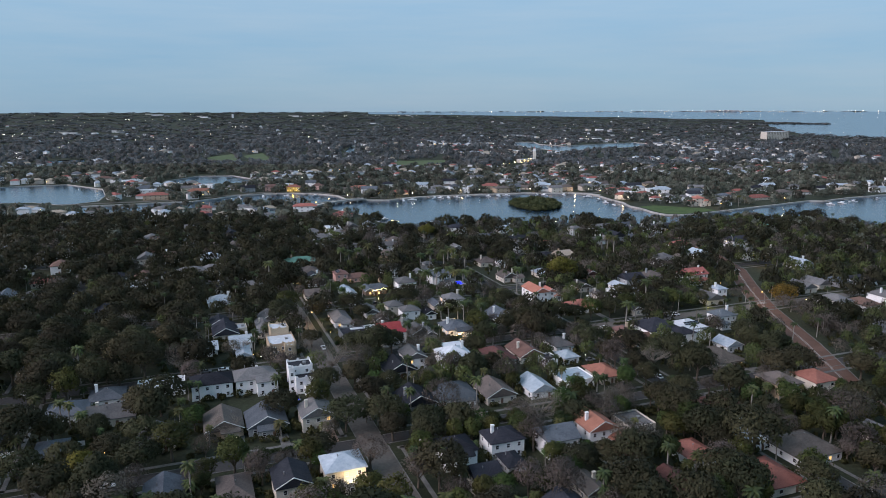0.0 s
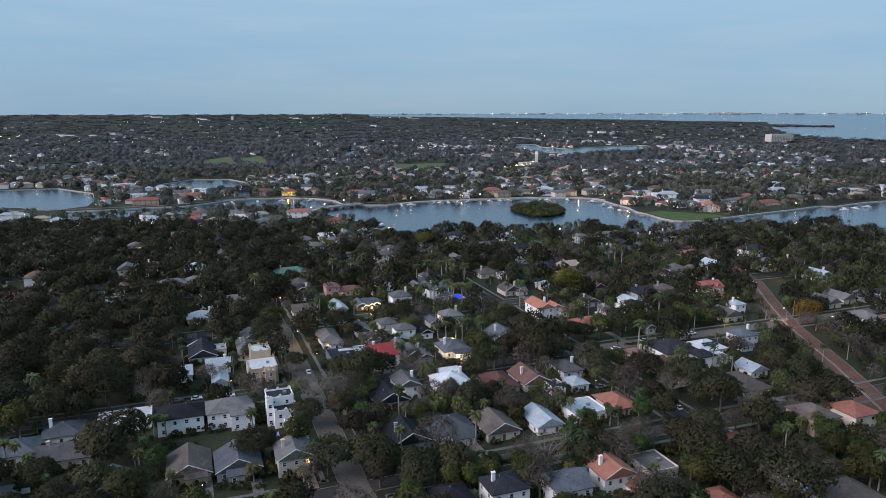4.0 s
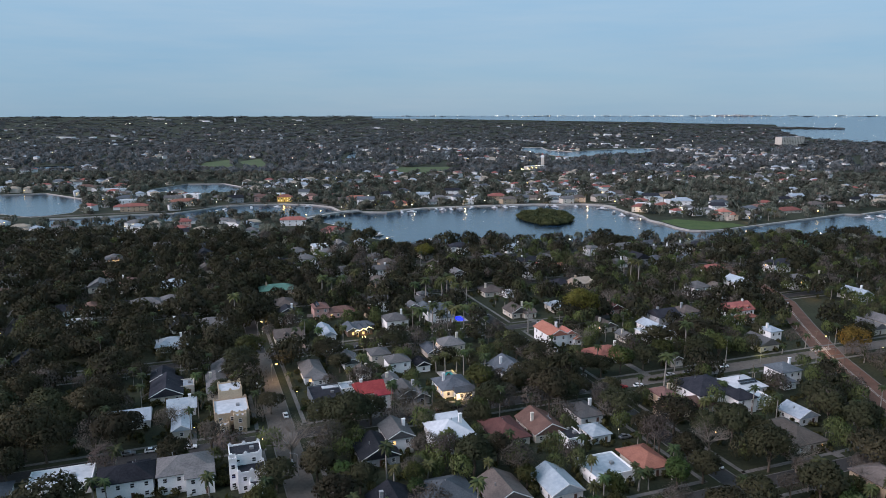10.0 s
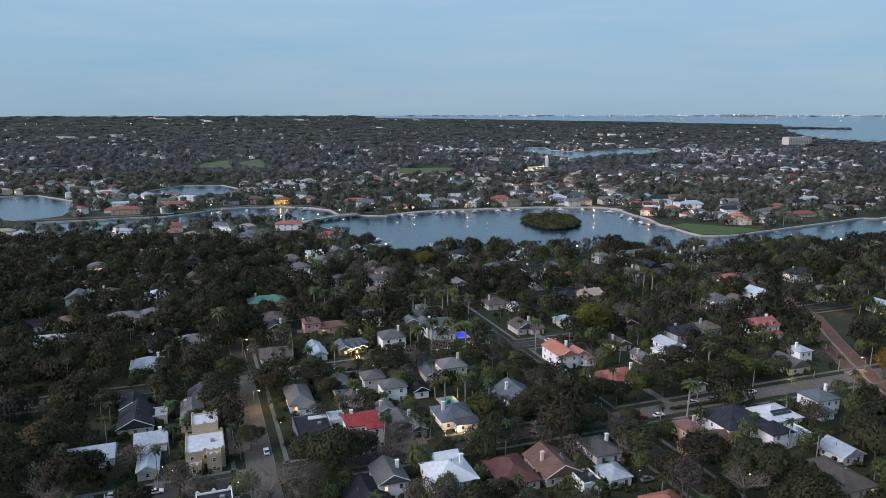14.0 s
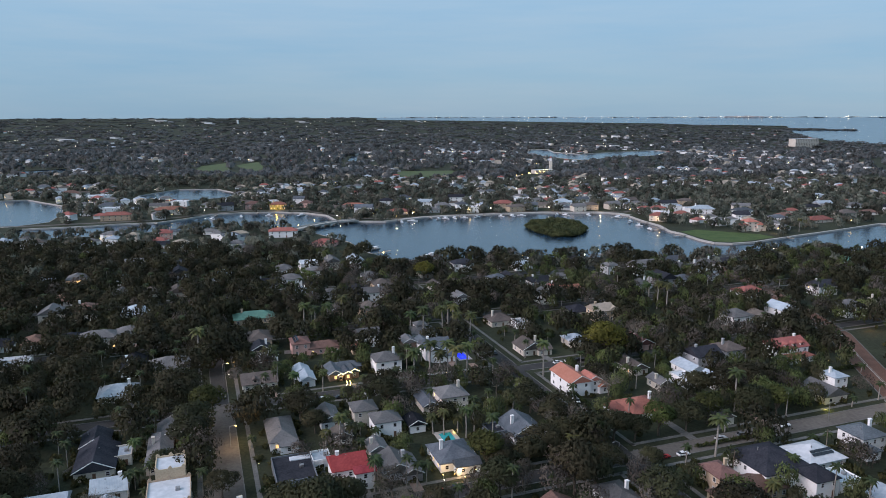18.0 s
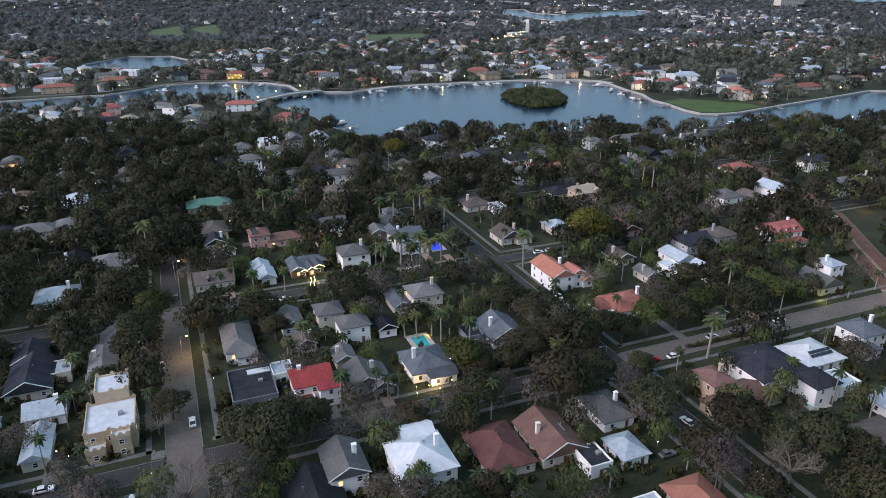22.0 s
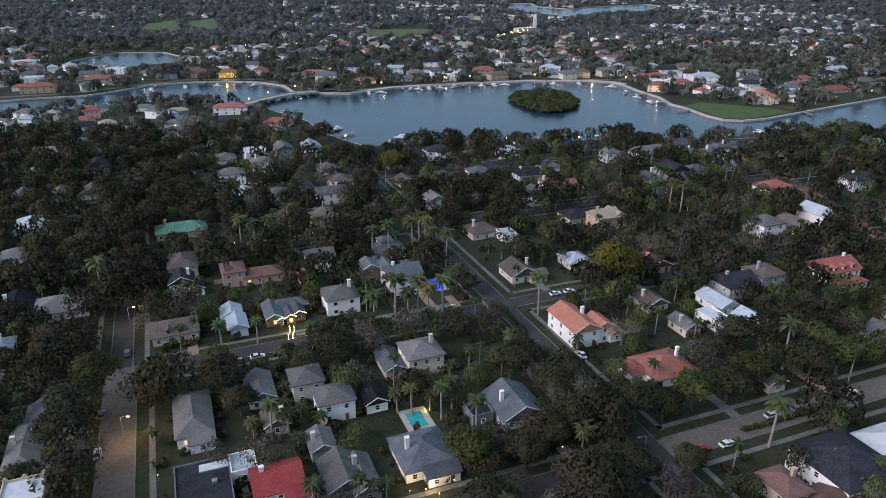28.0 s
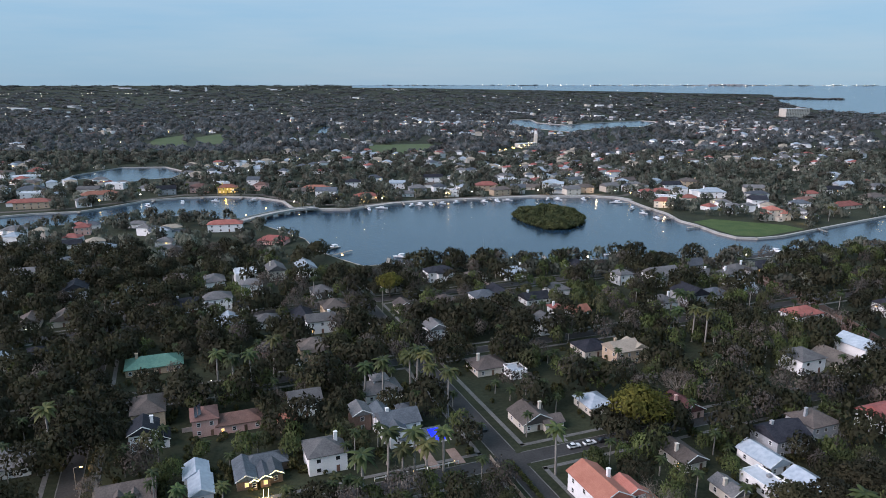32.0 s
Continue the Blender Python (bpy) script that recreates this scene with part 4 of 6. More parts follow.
house(3.9, 207.3, 10.7, 11, 2, "hip", "dark", "white", ext=((0, -6, 6, 5, 2, "gable"), ))
house(12.0, 190.7, 8.3, 8, 2, "gable", "dark", "cream")
house(21.6, 203.2, 6.0, 9, 1, "hip", "dark", "grey")
house(81.2, 209.8, 10.1, 12, 1, "hip", "tile_orange", "white")
house(118.7, 212.8, 17.4, 16, 1, "hip", "brown", "white")
house(69.6, 188.7, 10.0, 13, 1, "gable", "tile_dark", "white")
house(-31.0, 196.5, 12, 11, 2, "hip", "pale", "cream", ext=((2.5, -7.5, 7, 4, 1, "flat"), ), lit=1)
house(-44.9, 187.6, 10.1, 12, 2, "gable", "dark", "cream")
house(67.8, 231.6, 10.5, 12, 1, "flat", "grey", "cream")
house(-93.5, 272.0, 6.0, 8, 1, "hip", "dark", "cream")
house(-139.4, 241.5, 13.5, 13, 1, "hip", "slate", "white")
house(-78.4, 230.7, 12.6, 15, 1, "gable", "brown", "tan", ext=((2, -7, 6, 5, 1, "gable"), ))
house(-128.6, 210.6, 9.3, 12, 1, "hip", "slate", "cream")
house(-80.9, 183.6, 10.9, 14, 1, "gable", "slate", "grey")
house(-61.4, 186.6, 9.3, 15, 1, "hip", "brown", "cream")
house(42.8, 188.8, 6.8, 12, 1, "gable", "brown", "cream")
house(-291.5, 463.4, 18.5, 11, 1, "hip", "grey", "white")
house(-245.4, 403.6, 14.1, 11, 1, "hip", "grey", "cream")
house(-194.4, 426.5, 14.2, 10, 1, "flat", "white", "white")

# houses by the near shore and under the western trees
house(58.0, 640.0, 16, 12, 1, "hip", "pale", "white", ext=((-6, -7, 7, 5, 1, "gable"), ))
house(33.0, 630.0, 15, 10, 1, "hip", "brown", "cream")
house(192.0, 634.0, 11, 10, 2, "hip", "grey", "white", ext=((5, -6, 6, 5, 2, "gable"), ))
house(217.0, 652.0, 22, 12, 1, "hip", "dark", "cream")
house(173.0, 656.0, 14, 11, 1, "gable", "slate", "white")
house(185.0, 603.0, 9, 8, 1, "gable", "pale", "white")
house(-174.0, 698.0, 20, 13, 1, "hip", "grey", "white", ext=((6, -8, 7, 6, 1, "gable"), (-7, -7, 6, 5, 1, "gable")))
house(-266.0, 704.0, 18, 11, 1, "hip", "grey", "white")
house(-224.0, 668.0, 15, 11, 1, "hip", "slate", "cream")
house(-203.0, 644.0, 14, 12, 1, "hip", "slate", "white")
house(-262.0, 764.0, 11, 12, 2, "hip", "tile_red", "pink")
house(-230.0, 628.0, 12, 11, 2, "gable", "grey", "white", ext=((0, -7, 7, 4, 1, "gable"), ))
house(-142.0, 628.0, 13, 9, 1, "hip", "brown", "cream", lit=1)
house(-247.0, 718.0, 12, 10, 1, "gable", "dark", "white")
house(-157.0, 609.0, 11, 8, 1, "hip", "pale", "white")
house(-287.0, 678.0, 14, 10, 1, "hip", "pale", "white")
house(-152.0, 577.0, 9, 14, 1, "gable", "slate", "grey")
house(98.0, 459.0, 9.5, 12, 1, "gable", "tile_dark", "pink", chimney=1)
house(214.0, 690.0, 9, 8, 1, "hip", "grey", "white")

HAND_PLACED = list(taken)
for spot in ((-51.5, 262, 4.5), (-63, 259, 5), (-76, 257, 6), (-14, 282, 5), (-28, 320, 5), (-44, 318, 5), (-66, 304, 5), (82, 368, 8), (11, 434, 5), (1, 431, 5), (62, 392, 6), (66, 397, 6), (-39, 407, 5), (-37, 401, 5), (108, 400, 5), (10.6, 445.5, 4.5), (4.3, 359.0, 4.5), (114.5, 322.5, 4.5), (3, 418, 5), (-38, 403, 6), (0, 414, 4), (222, 476, 14)):
    taken.append(spot)
    HAND_PLACED.append(spot)

# houses along the far shore, looking over the water
KINDS = (("hip", "grey", "white"), ("gable", "grey", "cream"), ("hip", "dark", "white"), ("gable", "brown", "cream"), ("hip", "slate", "grey"), ("flat", "white", "white"),
         ("hip", "tile_orange", "cream"), ("gable", "pale", "white"), ("hip", "brown", "tan"), ("hip", "tile_brown", "white"), ("gable", "slate", "white"), ("gable", "dark", "grey"))
house(-209, 972, 19, 12, 2, "hip", "tile_orange", "yellow", lit=1, turn=8, said="yellow floodlit two-storey villa on the far shore")
house(143, 1000, 20, 14, 2, "hip", "pale", "white", ext=((-8, -6, 8, 7, 2, "gable"), (7, -6, 7, 7, 2, "gable")), turn=0, panes=False)
house(68, 985, 24, 14, 2, "hip", "tile_orange", "tan", turn=5, panes=False)
house(295, 935, 26, 15, 2, "hip", "pale", "white", ext=((-14, 4, 12, 10, 2, "flat"),), turn=-4, panes=False)
house(300, 815, 12, 12, 3, "hip", "tile_pink", "cream", ext=((9, -3, 9, 9, 2, "hip"), (-8, -3, 7, 8, 2, "hip"), (2, -8, 5, 5, 1, "flat")), turn=10, panes=False)
house(228, 878, 18, 13, 2, "hip", "tile_orange", "cream", turn=-20, panes=False)
house(238, 905, 20, 10, 2, "flat", "white", "white", turn=-20, panes=False)
house(-117, 982, 30, 14, 1, "hip", "tile_orange", "tan", turn=0, panes=False)
house(-58, 930, 24, 12, 1, "hip", "tile_orange", "cream", lit=1, turn=12, panes=False)
house(-7, 965, 18, 12, 2, "hip", "grey", "grey", turn=12, panes=False)
house(16, 975, 14, 12, 2, "hip", "slate", "white", turn=12, panes=False)
house(-323, 925, 34, 13, 2, "hip", "tile_orange", "cream", turn=25, panes=False)
house(-365, 880, 30, 12, 2, "hip", "tile_orange", "tan", turn=18, panes=False)
house(-155, 775, 26, 11, 2, "hip", "tile_red", "white", turn=10, panes=False)
house(-107, 730, 20, 12, 1, "hip", "tile_red", "pink", turn=-10, panes=False)
house(395, 870, 30, 14, 1, "hip", "tile_orange", "cream", turn=20, panes=False)
house(440, 900, 22, 14, 2, "hip", "brown", "cream", turn=25, panes=False)
house(-178, 990, 14, 11, 2, "hip", "tile_brown", "pink", turn=0, panes=False)
house(-240, 975, 20, 12, 2, "hip", "tile_brown", "pink", turn=15, panes=False)
house(-270, 960, 18, 12, 2, "gable", "dark", "grey", turn=25, panes=False)
house(-395, 935, 22, 12, 2, "flat", "white", "white", turn=20, panes=False)
house(-475, 1065, 30, 15, 2, "flat", "white", "white", turn=30, panes=False)
house(-535, 1100, 22, 14, 2, "hip", "tile_brown", "cream", turn=30, panes=False)
house(-410, 960, 26, 14, 2, "hip", "slate", "white", turn=20, panes=False)
SHORE_ROW = [(-20, 945), (28, 945), (100, 966), (118, 990), (172, 968), (200, 975), (250, 960), (320, 885), (350, 865), (480, 925), (520, 950), (560, 975), (-300, 990), (-340, 1000),
             (-100, 945), (-135, 960), (80, 952), (155, 955), (265, 915), (270, 985), (335, 920), (375, 900), (430, 950), (460, 985), (500, 990), (-225, 1005), (-195, 1030), (-260, 1010), (-440, 1010), (-350, 960), (130, 1040), (10, 1050), (-60, 1045),
             (-150, 1015), (-80, 1010), (-30, 1000), (40, 1020), (95, 1030), (170, 1025), (235, 1040), (300, 1010), (350, 960), (400, 940)]
for i, (x, y) in enumerate(SHORE_ROW):
    r, rm, wm = KINDS[(i * 5) % len(KINDS)]
    if free(x, y, 9):
        house(x, y, rnd.uniform(15, 23), rnd.uniform(10, 13), 2 if i % 3 else 1, r, rm, "white" if wm == "grey" else wm, turn=rnd.uniform(-10, 25), panes=False)

SHORE_PLACED = [p for p in taken if p[1] > 700]

# the remaining lots of the street grid
US = (-437, -313, -189, -65, 55, 181, 305, 430)
VS = (130, 216, 299, 388, 476, 562, 648)
for u0, u1 in zip(US, US[1:]):
    for v0, v1 in zip(VS, VS[1:]):
        for row in (0, 1):
            n = 6
            for i in range(n):
                u = u0 + 12 + (i + 0.5) * (u1 - u0 - 24) / n + rnd.uniform(-1.5, 1.5)
                v = (v0 + 20 if row == 0 else v1 - 20) + rnd.uniform(-3, 3)
                x, y = G(u, v)
                w, d = rnd.uniform(9, 13.5), rnd.uniform(11, 16)
                kind = KINDS[rnd.randrange(len(KINDS))]
                if kind[0] == "flat" and y < 560:
                    kind = KINDS[0]
                storeys = 2 if rnd.random() < 0.3 else 1
                if abs(x) > 0.66 * (y + 20) + 25 or y < 150 or on_road(x, y, 7) or wet(x, y, 14) or not free(x, y, 7.5) or rnd.random() < (0.72 if -175 < x < 215 and 280 < y < 545 else 0.6 if y <= 280 else 0.2):
                    continue
                house(x, y, w, d, storeys, *kind, panes=False)
LOTS = [p for p in taken if p[1] < 700 and p not in HAND_PLACED]

# ---- trees ----
def crown(seed, R, H, base, n, leaf, lobes=10, gap=0.0):
    """Leaf clumps on the outside of a heap of lobes; R, H: half width and height of the crown; base: the height it begins at."""
    g = np.random.default_rng(seed)
    ang, rad = g.uniform(0, 2 * np.pi, lobes), np.sqrt(g.uniform(0.02, 1, lobes)) * 0.68
    centre = np.stack([np.cos(ang) * rad * R, np.sin(ang) * rad * R, base + H * (0.30 + 0.42 * (1 - rad ** 2) + g.uniform(-0.12, 0.12, lobes))], 1)
    k = 2.7 / math.sqrt(lobes)
    size = np.stack([g.uniform(0.55, 0.95, lobes) * R * k, g.uniform(0.55, 0.95, lobes) * R * k, g.uniform(0.4, 0.65, lobes) * H * k], 1)
    k = g.integers(0, lobes, n * 3)
    way = g.normal(size=(n * 3, 3))
    way[:, 2] = way[:, 2] * 0.9 + 0.35
    way /= np.linalg.norm(way, axis=1)[:, None]
    p = centre[k] + way * size[k] * g.uniform(0.55, 1.22, (n * 3, 1))
    deep = (((p[:, None] - centre) / size) ** 2).sum(2).min(1)
    keep = np.where((deep > 0.36) & (p[:, 2] > base))[0][:n]
    p, way = p[keep], way[keep]
    nrm = way * 0.75 + g.normal(size=p.shape) * 0.5
    nrm[:, 2] += 0.25
    nrm /= np.linalg.norm(nrm, axis=1)[:, None]
    t1 = np.cross(nrm, g.normal(size=p.shape))
    t1 /= np.linalg.norm(t1, axis=1)[:, None]
    t2 = np.cross(nrm, t1)
    s = leaf * g.uniform(0.55, 1.25, (len(p), 1))
    tri = np.stack([p - t1 * s - t2 * s * 0.6, p + t1 * s - t2 * s * 0.5, p + t2 * s * 1.1], 1)
    tri += g.normal(size=tri.shape) * leaf * 0.16
    round_out = (p - np.array((0, 0, base + H * 0.25))) / np.array((R, R, H * 0.8))
    round_out /= np.linalg.norm(round_out, axis=1)[:, None] + 1e-6
    soft = round_out * 0.6 + way * 0.55 + nrm * 0.3
    soft /= np.linalg.norm(soft, axis=1)[:, None] + 1e-6
    turned = (np.cross(tri[:, 1] - tri[:, 0], tri[:, 2] - tri[:, 0]) * soft).sum(1) < 0
    tri[turned] = tri[turned][:, ::-1]
    return tri.reshape(-1, 3), np.arange(len(p) * 3).reshape(-1, 3), np.repeat(soft, 3, axis=0)


def tube(points, radii, sides=6):
    """A tapered tube along points."""
    pts = np.asarray(points, float)
    v, f = [], []
    for i, p in enumerate(pts):
        way = pts[min(i + 1, len(pts) - 1)] - pts[max(i - 1, 0)]
        way = way / np.linalg.norm(way)
        a = np.cross(way, (0.3, 1, 0.2))
        a /= np.linalg.norm(a)
        b = np.cross(way, a)
        for k in range(sides):
            v.append(p + radii[i] * (np.cos(2 * np.pi * k / sides) * a + np.sin(2 * np.pi * k / sides) * b))
    for i in range(len(pts) - 1):
        for k in range(sides):
            f.append((i * sides + k, i * sides + (k + 1) % sides, (i + 1) * sides + (k + 1) % sides, (i + 1) * sides + k))
    return np.array(v), np.array(f)


def join(pieces):
    v, f, n = [], [], 0
    for a, b in pieces:
        v.append(a)
        f.append(b + n)
        n += len(a)
    return np.concatenate(v), np.concatenate(f)


def limbs(seed, h, spread, n=6, twigs=0, r0=0.32):
    g = random.Random(seed)
    out = [tube([(0, 0, -0.3), (g.uniform(-.2, .2), g.uniform(-.2, .2), h * 0.45), (g.uniform(-.5, .5), g.uniform(-.5, .5), h)], (r0 * 1.25, r0, r0 * 0.6))]
    for i in range(n):
        a = 2 * math.pi * (i + g.uniform(-0.3, 0.3)) / n
        z0 = h * g.uniform(0.45, 0.95)
        tip = (math.cos(a) * spread, math.sin(a) * spread, h + g.uniform(0.15, 0.9) * spread)
        mid = (tip[0] * 0.45, tip[1] * 0.45, (z0 * 0.5 + tip[2] * 0.5) + 0.3)
        out.append(tube([(0, 0, z0), mid, tip], (r0 * 0.55, r0 * 0.38, r0 * 0.12), 4))
        for j in range(twigs):
            q = [m + (e - m) * g.uniform(0.1, 0.9) for m, e in zip(mid, tip)]
            e = (q[0] + g.uniform(-1, 1) * spread * 0.4, q[1] + g.uniform(-1, 1) * spread * 0.4, q[2] + g.uniform(0.2, 1.0) * spread * 0.4)
            out.append(tube([q, e], (r0 * 0.16, r0 * 0.05), 3))
            for k in range(3):
                e2 = (e[0] + g.uniform(-1, 1) * 1.2, e[1] + g.uniform(-1, 1) * 1.2, e[2] + g.uniform(-0.1, 1.2))
                out.append(tube([e, e2], (r0 * 0.07, r0 * 0.03), 3))
    return join(out)


def tree_proto(name, kind, seed, R, H, trunk, n, leaf, label, lobes=10):
    """A tree kept as two meshes: trunk with limbs, and crown."""
    t = np_mesh("trunk", *limbs(seed, trunk + H * 0.25, R * 0.6), BARK)
    v, f, soft = crown(seed, R, H, trunk, n, leaf, lobes)
    c = np_mesh("crown", v, f, LEAF[kind], soft)
    return name, t, c, label, R


def plant(proto, x, y, scale=1.0, turn=0.0, z=0.0, tall=1.0):
    name, t, c, label, R = proto
    top = empty(name, Matrix.LocRotScale((x, y, z), Euler((0, 0, turn)), (scale, scale, scale * tall)), label, "tree", group=name + "s of the neighbourhood")
    if name != "shrub":
        part("trunk", t, BARK, top)
    part("crown", c, BARK, top)
    taken.append((x, y, R * scale * 0.5))
    return top


OAKS = [tree_proto("oak_tree", "oak", 11 + i, R, H, 2.6, 2600, 0.31, "broad dark-green live oak with a domed crown", 40) for i, (R, H) in enumerate(((6.2, 7.0), (5.4, 6.4), (7.0, 7.6), (4.8, 6.6)))]
LAURELS = [tree_proto("laurel_tree", "green", 31 + i, R, H, 2.2, 1900, 0.28, "rounded mid-green evergreen tree beside houses", 30) for i, (R, H) in enumerate(((4.0, 6.5), (3.4, 6.0), (4.6, 7.4), (3.0, 5.4)))]
WINTER = [tree_proto("winter_tree", "brown", 51 + i, R, H, 2.8, 1700, 0.21, "thin brownish winter tree, half bare", 20) for i, (R, H) in enumerate(((5.2, 6.6), (4.4, 6.0), (5.8, 7.4)))]
LIME = [tree_proto("lime_tree", "lime", 71, 6.0, 7.5, 3.0, 3600, 0.30, "large yellow-green tree standing out from the canopy", 40)]
GOLD = [tree_proto("gold_tree", "gold", 81, 5.5, 7.5, 3.0, 1700, 0.42, "orange-gold leaved tree beside the boulevard", 11)]
SHRUBS = [tree_proto("shrub", "shrub", 91 + i, R, H, 0.0, 320, 0.28, "dense green garden shrub beside a house", 6) for i, (R, H) in enumerate(((1.7, 2.2), (1.3, 1.8), (2.3, 2.8)))]


def frond_mesh(seed, n, length, droop, up=0.7):
    g = random.Random(seed)
    v, f = [], []
    for i in range(n):
        a = 2 * math.pi * i * 0.382 + g.uniform(-0.2, 0.2)
        rise = up * (1 - 1.5 * i / n)
        L = length * g.uniform(0.85, 1.1)
        ca, sa = math.cos(a), math.sin(a)
        for side in (-1, 1):
            base = len(v)
            for k in range(5):
                s = k / 4
                r = L * s * (1 - 0.12 * s)
                z = L * (rise * s - droop * s * s)
                wdt = 0.06 + length * 0.17 * math.sin(math.pi * min(1, s * 0.9 + 0.1))
                v.append((ca * r, sa * r, z))
                v.append((ca * r - sa * wdt * side, sa * r + ca * wdt * side, z - wdt * 0.45))
            for k in range(4):
                q = (base + 2 * k, base + 2 * k + 1, base + 2 * k + 3, base + 2 * k + 2)
                f.append(q)
    return np.array(v), np.array(f)


def palm_proto(seed, h, n, length, label, r=0.22, name="palm_tree"):
    t = np_mesh("trunk", *tube([(0, 0, -0.3), (0.1, 0, h * 0.3), (0.2, 0.1, h * 0.7), (0.25, 0.1, h)], (r * 1.35, r, r * 0.95, r * 0.7)), PALM_BARK)
    v, f = frond_mesh(seed, n, length, 0.62)
    c = np_mesh("crown", v + np.array((0.25, 0.1, h)), f, LEAF["palm"])
    return name, t, c, label, 1.6


ROYALS = [palm_proto(3 + i, h, 22, 3.3, "tall royal palm with a pale bare trunk", 0.27, "royal_palm") for i, h in enumerate((12.5, 11.0, 13.5))]
PALMS = [palm_proto(13 + i, h, 26, 2.6, "cabbage palm with a full green head") for i, h in enumerate((6.5, 8.5, 5.2, 10.0))]
BARE = [("bare_tree", np_mesh("trunk", *limbs(201 + i, 3.2, 4.4, 13, 12, 0.24), TWIG), None, "pale leafless tree with fine branches", 4.5) for i in range(2)]


def plant_bare(x, y, s, turn=0.0):
    name, t, c, label, R = BARE[rnd.randrange(2)]
    top = empty(name, Matrix.LocRotScale((x, y, 0), Euler((0, 0, turn)), (s, s, s)), label, "tree", group="bare trees of the neighbourhood")
    part("trunk", t, TWIG, top)
    taken.append((x, y, 2.0 * s))


ROYAL_SPOTS = ((-72.1, 477.0), (-65.8, 476.8), (-59.5, 476.7), (-53.9, 490.4), (0.6, 481.0), (3.2, 478.5), (5.8, 475.5), (8.4, 471.5), (-9.8, 399.7), (-4.1, 417.0),
               (0.4, 411.3), (3.8, 413.8), (7.1, 408.2), (12.4, 421.3), (14.4, 457.1), (46.0, 418.9), (122.2, 533.8), (126.8, 527.6), (130.8, 522.8), (94.6, 345.9),
               (115.4, 382.3), (-110.8, 431.0), (-16, 471), (-9, 467), (128, 550), (135, 557))
for i, (x, y) in enumerate(ROYAL_SPOTS):
    plant(ROYALS[i % 3], x, y, rnd.uniform(1.2, 1.4), rnd.uniform(0, 6.28))
PALM_SPOTS = ((-59.9, 401.0), (-48.1, 400.7), (-31.0, 404.5), (-17.6, 321.7), (-99.7, 341.5), (3, 361), (8, 363), (11, 359), (-1, 362), (14, 364), (-38, 352), (-33, 351), (-29, 353), (-18, 405), (-14, 409), (20, 352), (46, 344), (112, 330), (101, 318), (-136, 231), (64, 214), (84, 172))
for i, (x, y) in enumerate(PALM_SPOTS):
    plant(PALMS[i % 4], x, y, rnd.uniform(1.0, 1.3), rnd.uniform(0, 6.28))
plant(LIME[0], 77.4, 440.9, 1.7)
plant(LIME[0], -14.2, 597, 1.3, 2.0)
plant(LIME[0], -112, 196, 0.9, 1.0)
plant(GOLD[0], 196.4, 387, 1.1)
for x, y, s in ((-64.5, 311.6, 0.9), (45.4, 359.9, 1.5), (-10.7, 310.5, 1.15), (-4.8, 307.5, 1.2), (104.3, 302.1, 1.3), (18.8, 516.1, 0.8), (-47.5, 283.0, 1.75), (8, 234, 1.3), (66, 246, 1.2), (-28, 236, 1.1), (115, 275, 1.4), (132, 262, 1.3), (70, 398, 1.2), (100, 470, 1.3), (118, 480, 1.2), (150, 520, 1.3), (-112, 282, 1.2), (-94.2, 307.4, 1.0), (34, 232, 1.6), (92, 288, 1.4), (-75, 224, 1.0)):
    plant_bare(x, y, s, rnd.uniform(0, 6.28))
for i, (x, y, s) in enumerate(((-82, 346, 1.35), (-43.5, 361.5, 0.95), (-20, 386, 1.1), (-24, 309, 1.25), (-63, 318, 0.9), (-40, 305, 1.3), (-31, 306, 1.2), (31.3, 338.8, 1.1), (21.3, 335, 0.9), (63, 357, 1.2), (84.9, 302.6, 1.3), (94, 297, 1.2),
                               (115, 392.9, 1.3), (104.7, 393.2, 1.3), (127, 401.8, 1.2), (-36, 268, 1.25), (-22, 262, 1.0), (48, 230, 1.2), (-60, 238, 1.1), (112, 255, 1.5), (100, 232, 1.3), (-85, 330, 1.0), (36, 380, 1.1), (43, 366, 1.2))):
    plant(OAKS[i % 4], x, y, s, rnd.uniform(0, 6.28))
for i, (x, y, s) in enumerate(((-86, 358, 1.35), (-86, 371, 1.2), (-51.2, 372, 1.15), (17.4, 337, 1.15), (43.7, 354, 1.1), (70.5, 357, 1.0), (80, 361.5, 1.05), (91, 365, 1.1), (101, 371.5, 1.1), (57, 360, 1.0), (56, 333.5, 1.0),
                               (48, 330, 0.9), (121, 378, 1.15), (130, 379, 1.1), (-101, 216.5, 1.2), (-106, 204.5, 1.1), (-88, 208, 1.15), (-95, 199, 1.1))):
    plant((OAKS[0], LAURELS[2], OAKS[2], LAURELS[0], OAKS[1])[i % 5], x, y, s * (1.25 if i % 5 in (1, 3) else 1.0), rnd.uniform(0, 6.28))
for i, (u, v, s) in enumerate(((47.5, 262, 1.1), (62, 246, 1.2), (48, 226, 1.25), (61.5, 214, 1.1), (49, 196, 1.2), (60, 182, 1.2), (62.5, 274, 0.9))):
    plant((OAKS + WINTER)[i % 7], *G(u, v), s, rnd.uniform(0, 6.28))


# scattered trees of the near blocks, each a thing of its own
def shades_front(x, y, r):
    """Whether a tall tree here would stand close before the front of one of the placed houses."""
    for a, b, c in HAND_PLACED:
        if abs(x - a) < c + r * 0.6 and 0 < b - y < c + ((13.0 if x < -20 else 9.0) if y < 380 else 8.0):
            return True
    return any(abs(x - a) < c + 1 and 0 < b - y < c + 9 for a, b, c in LOTS)


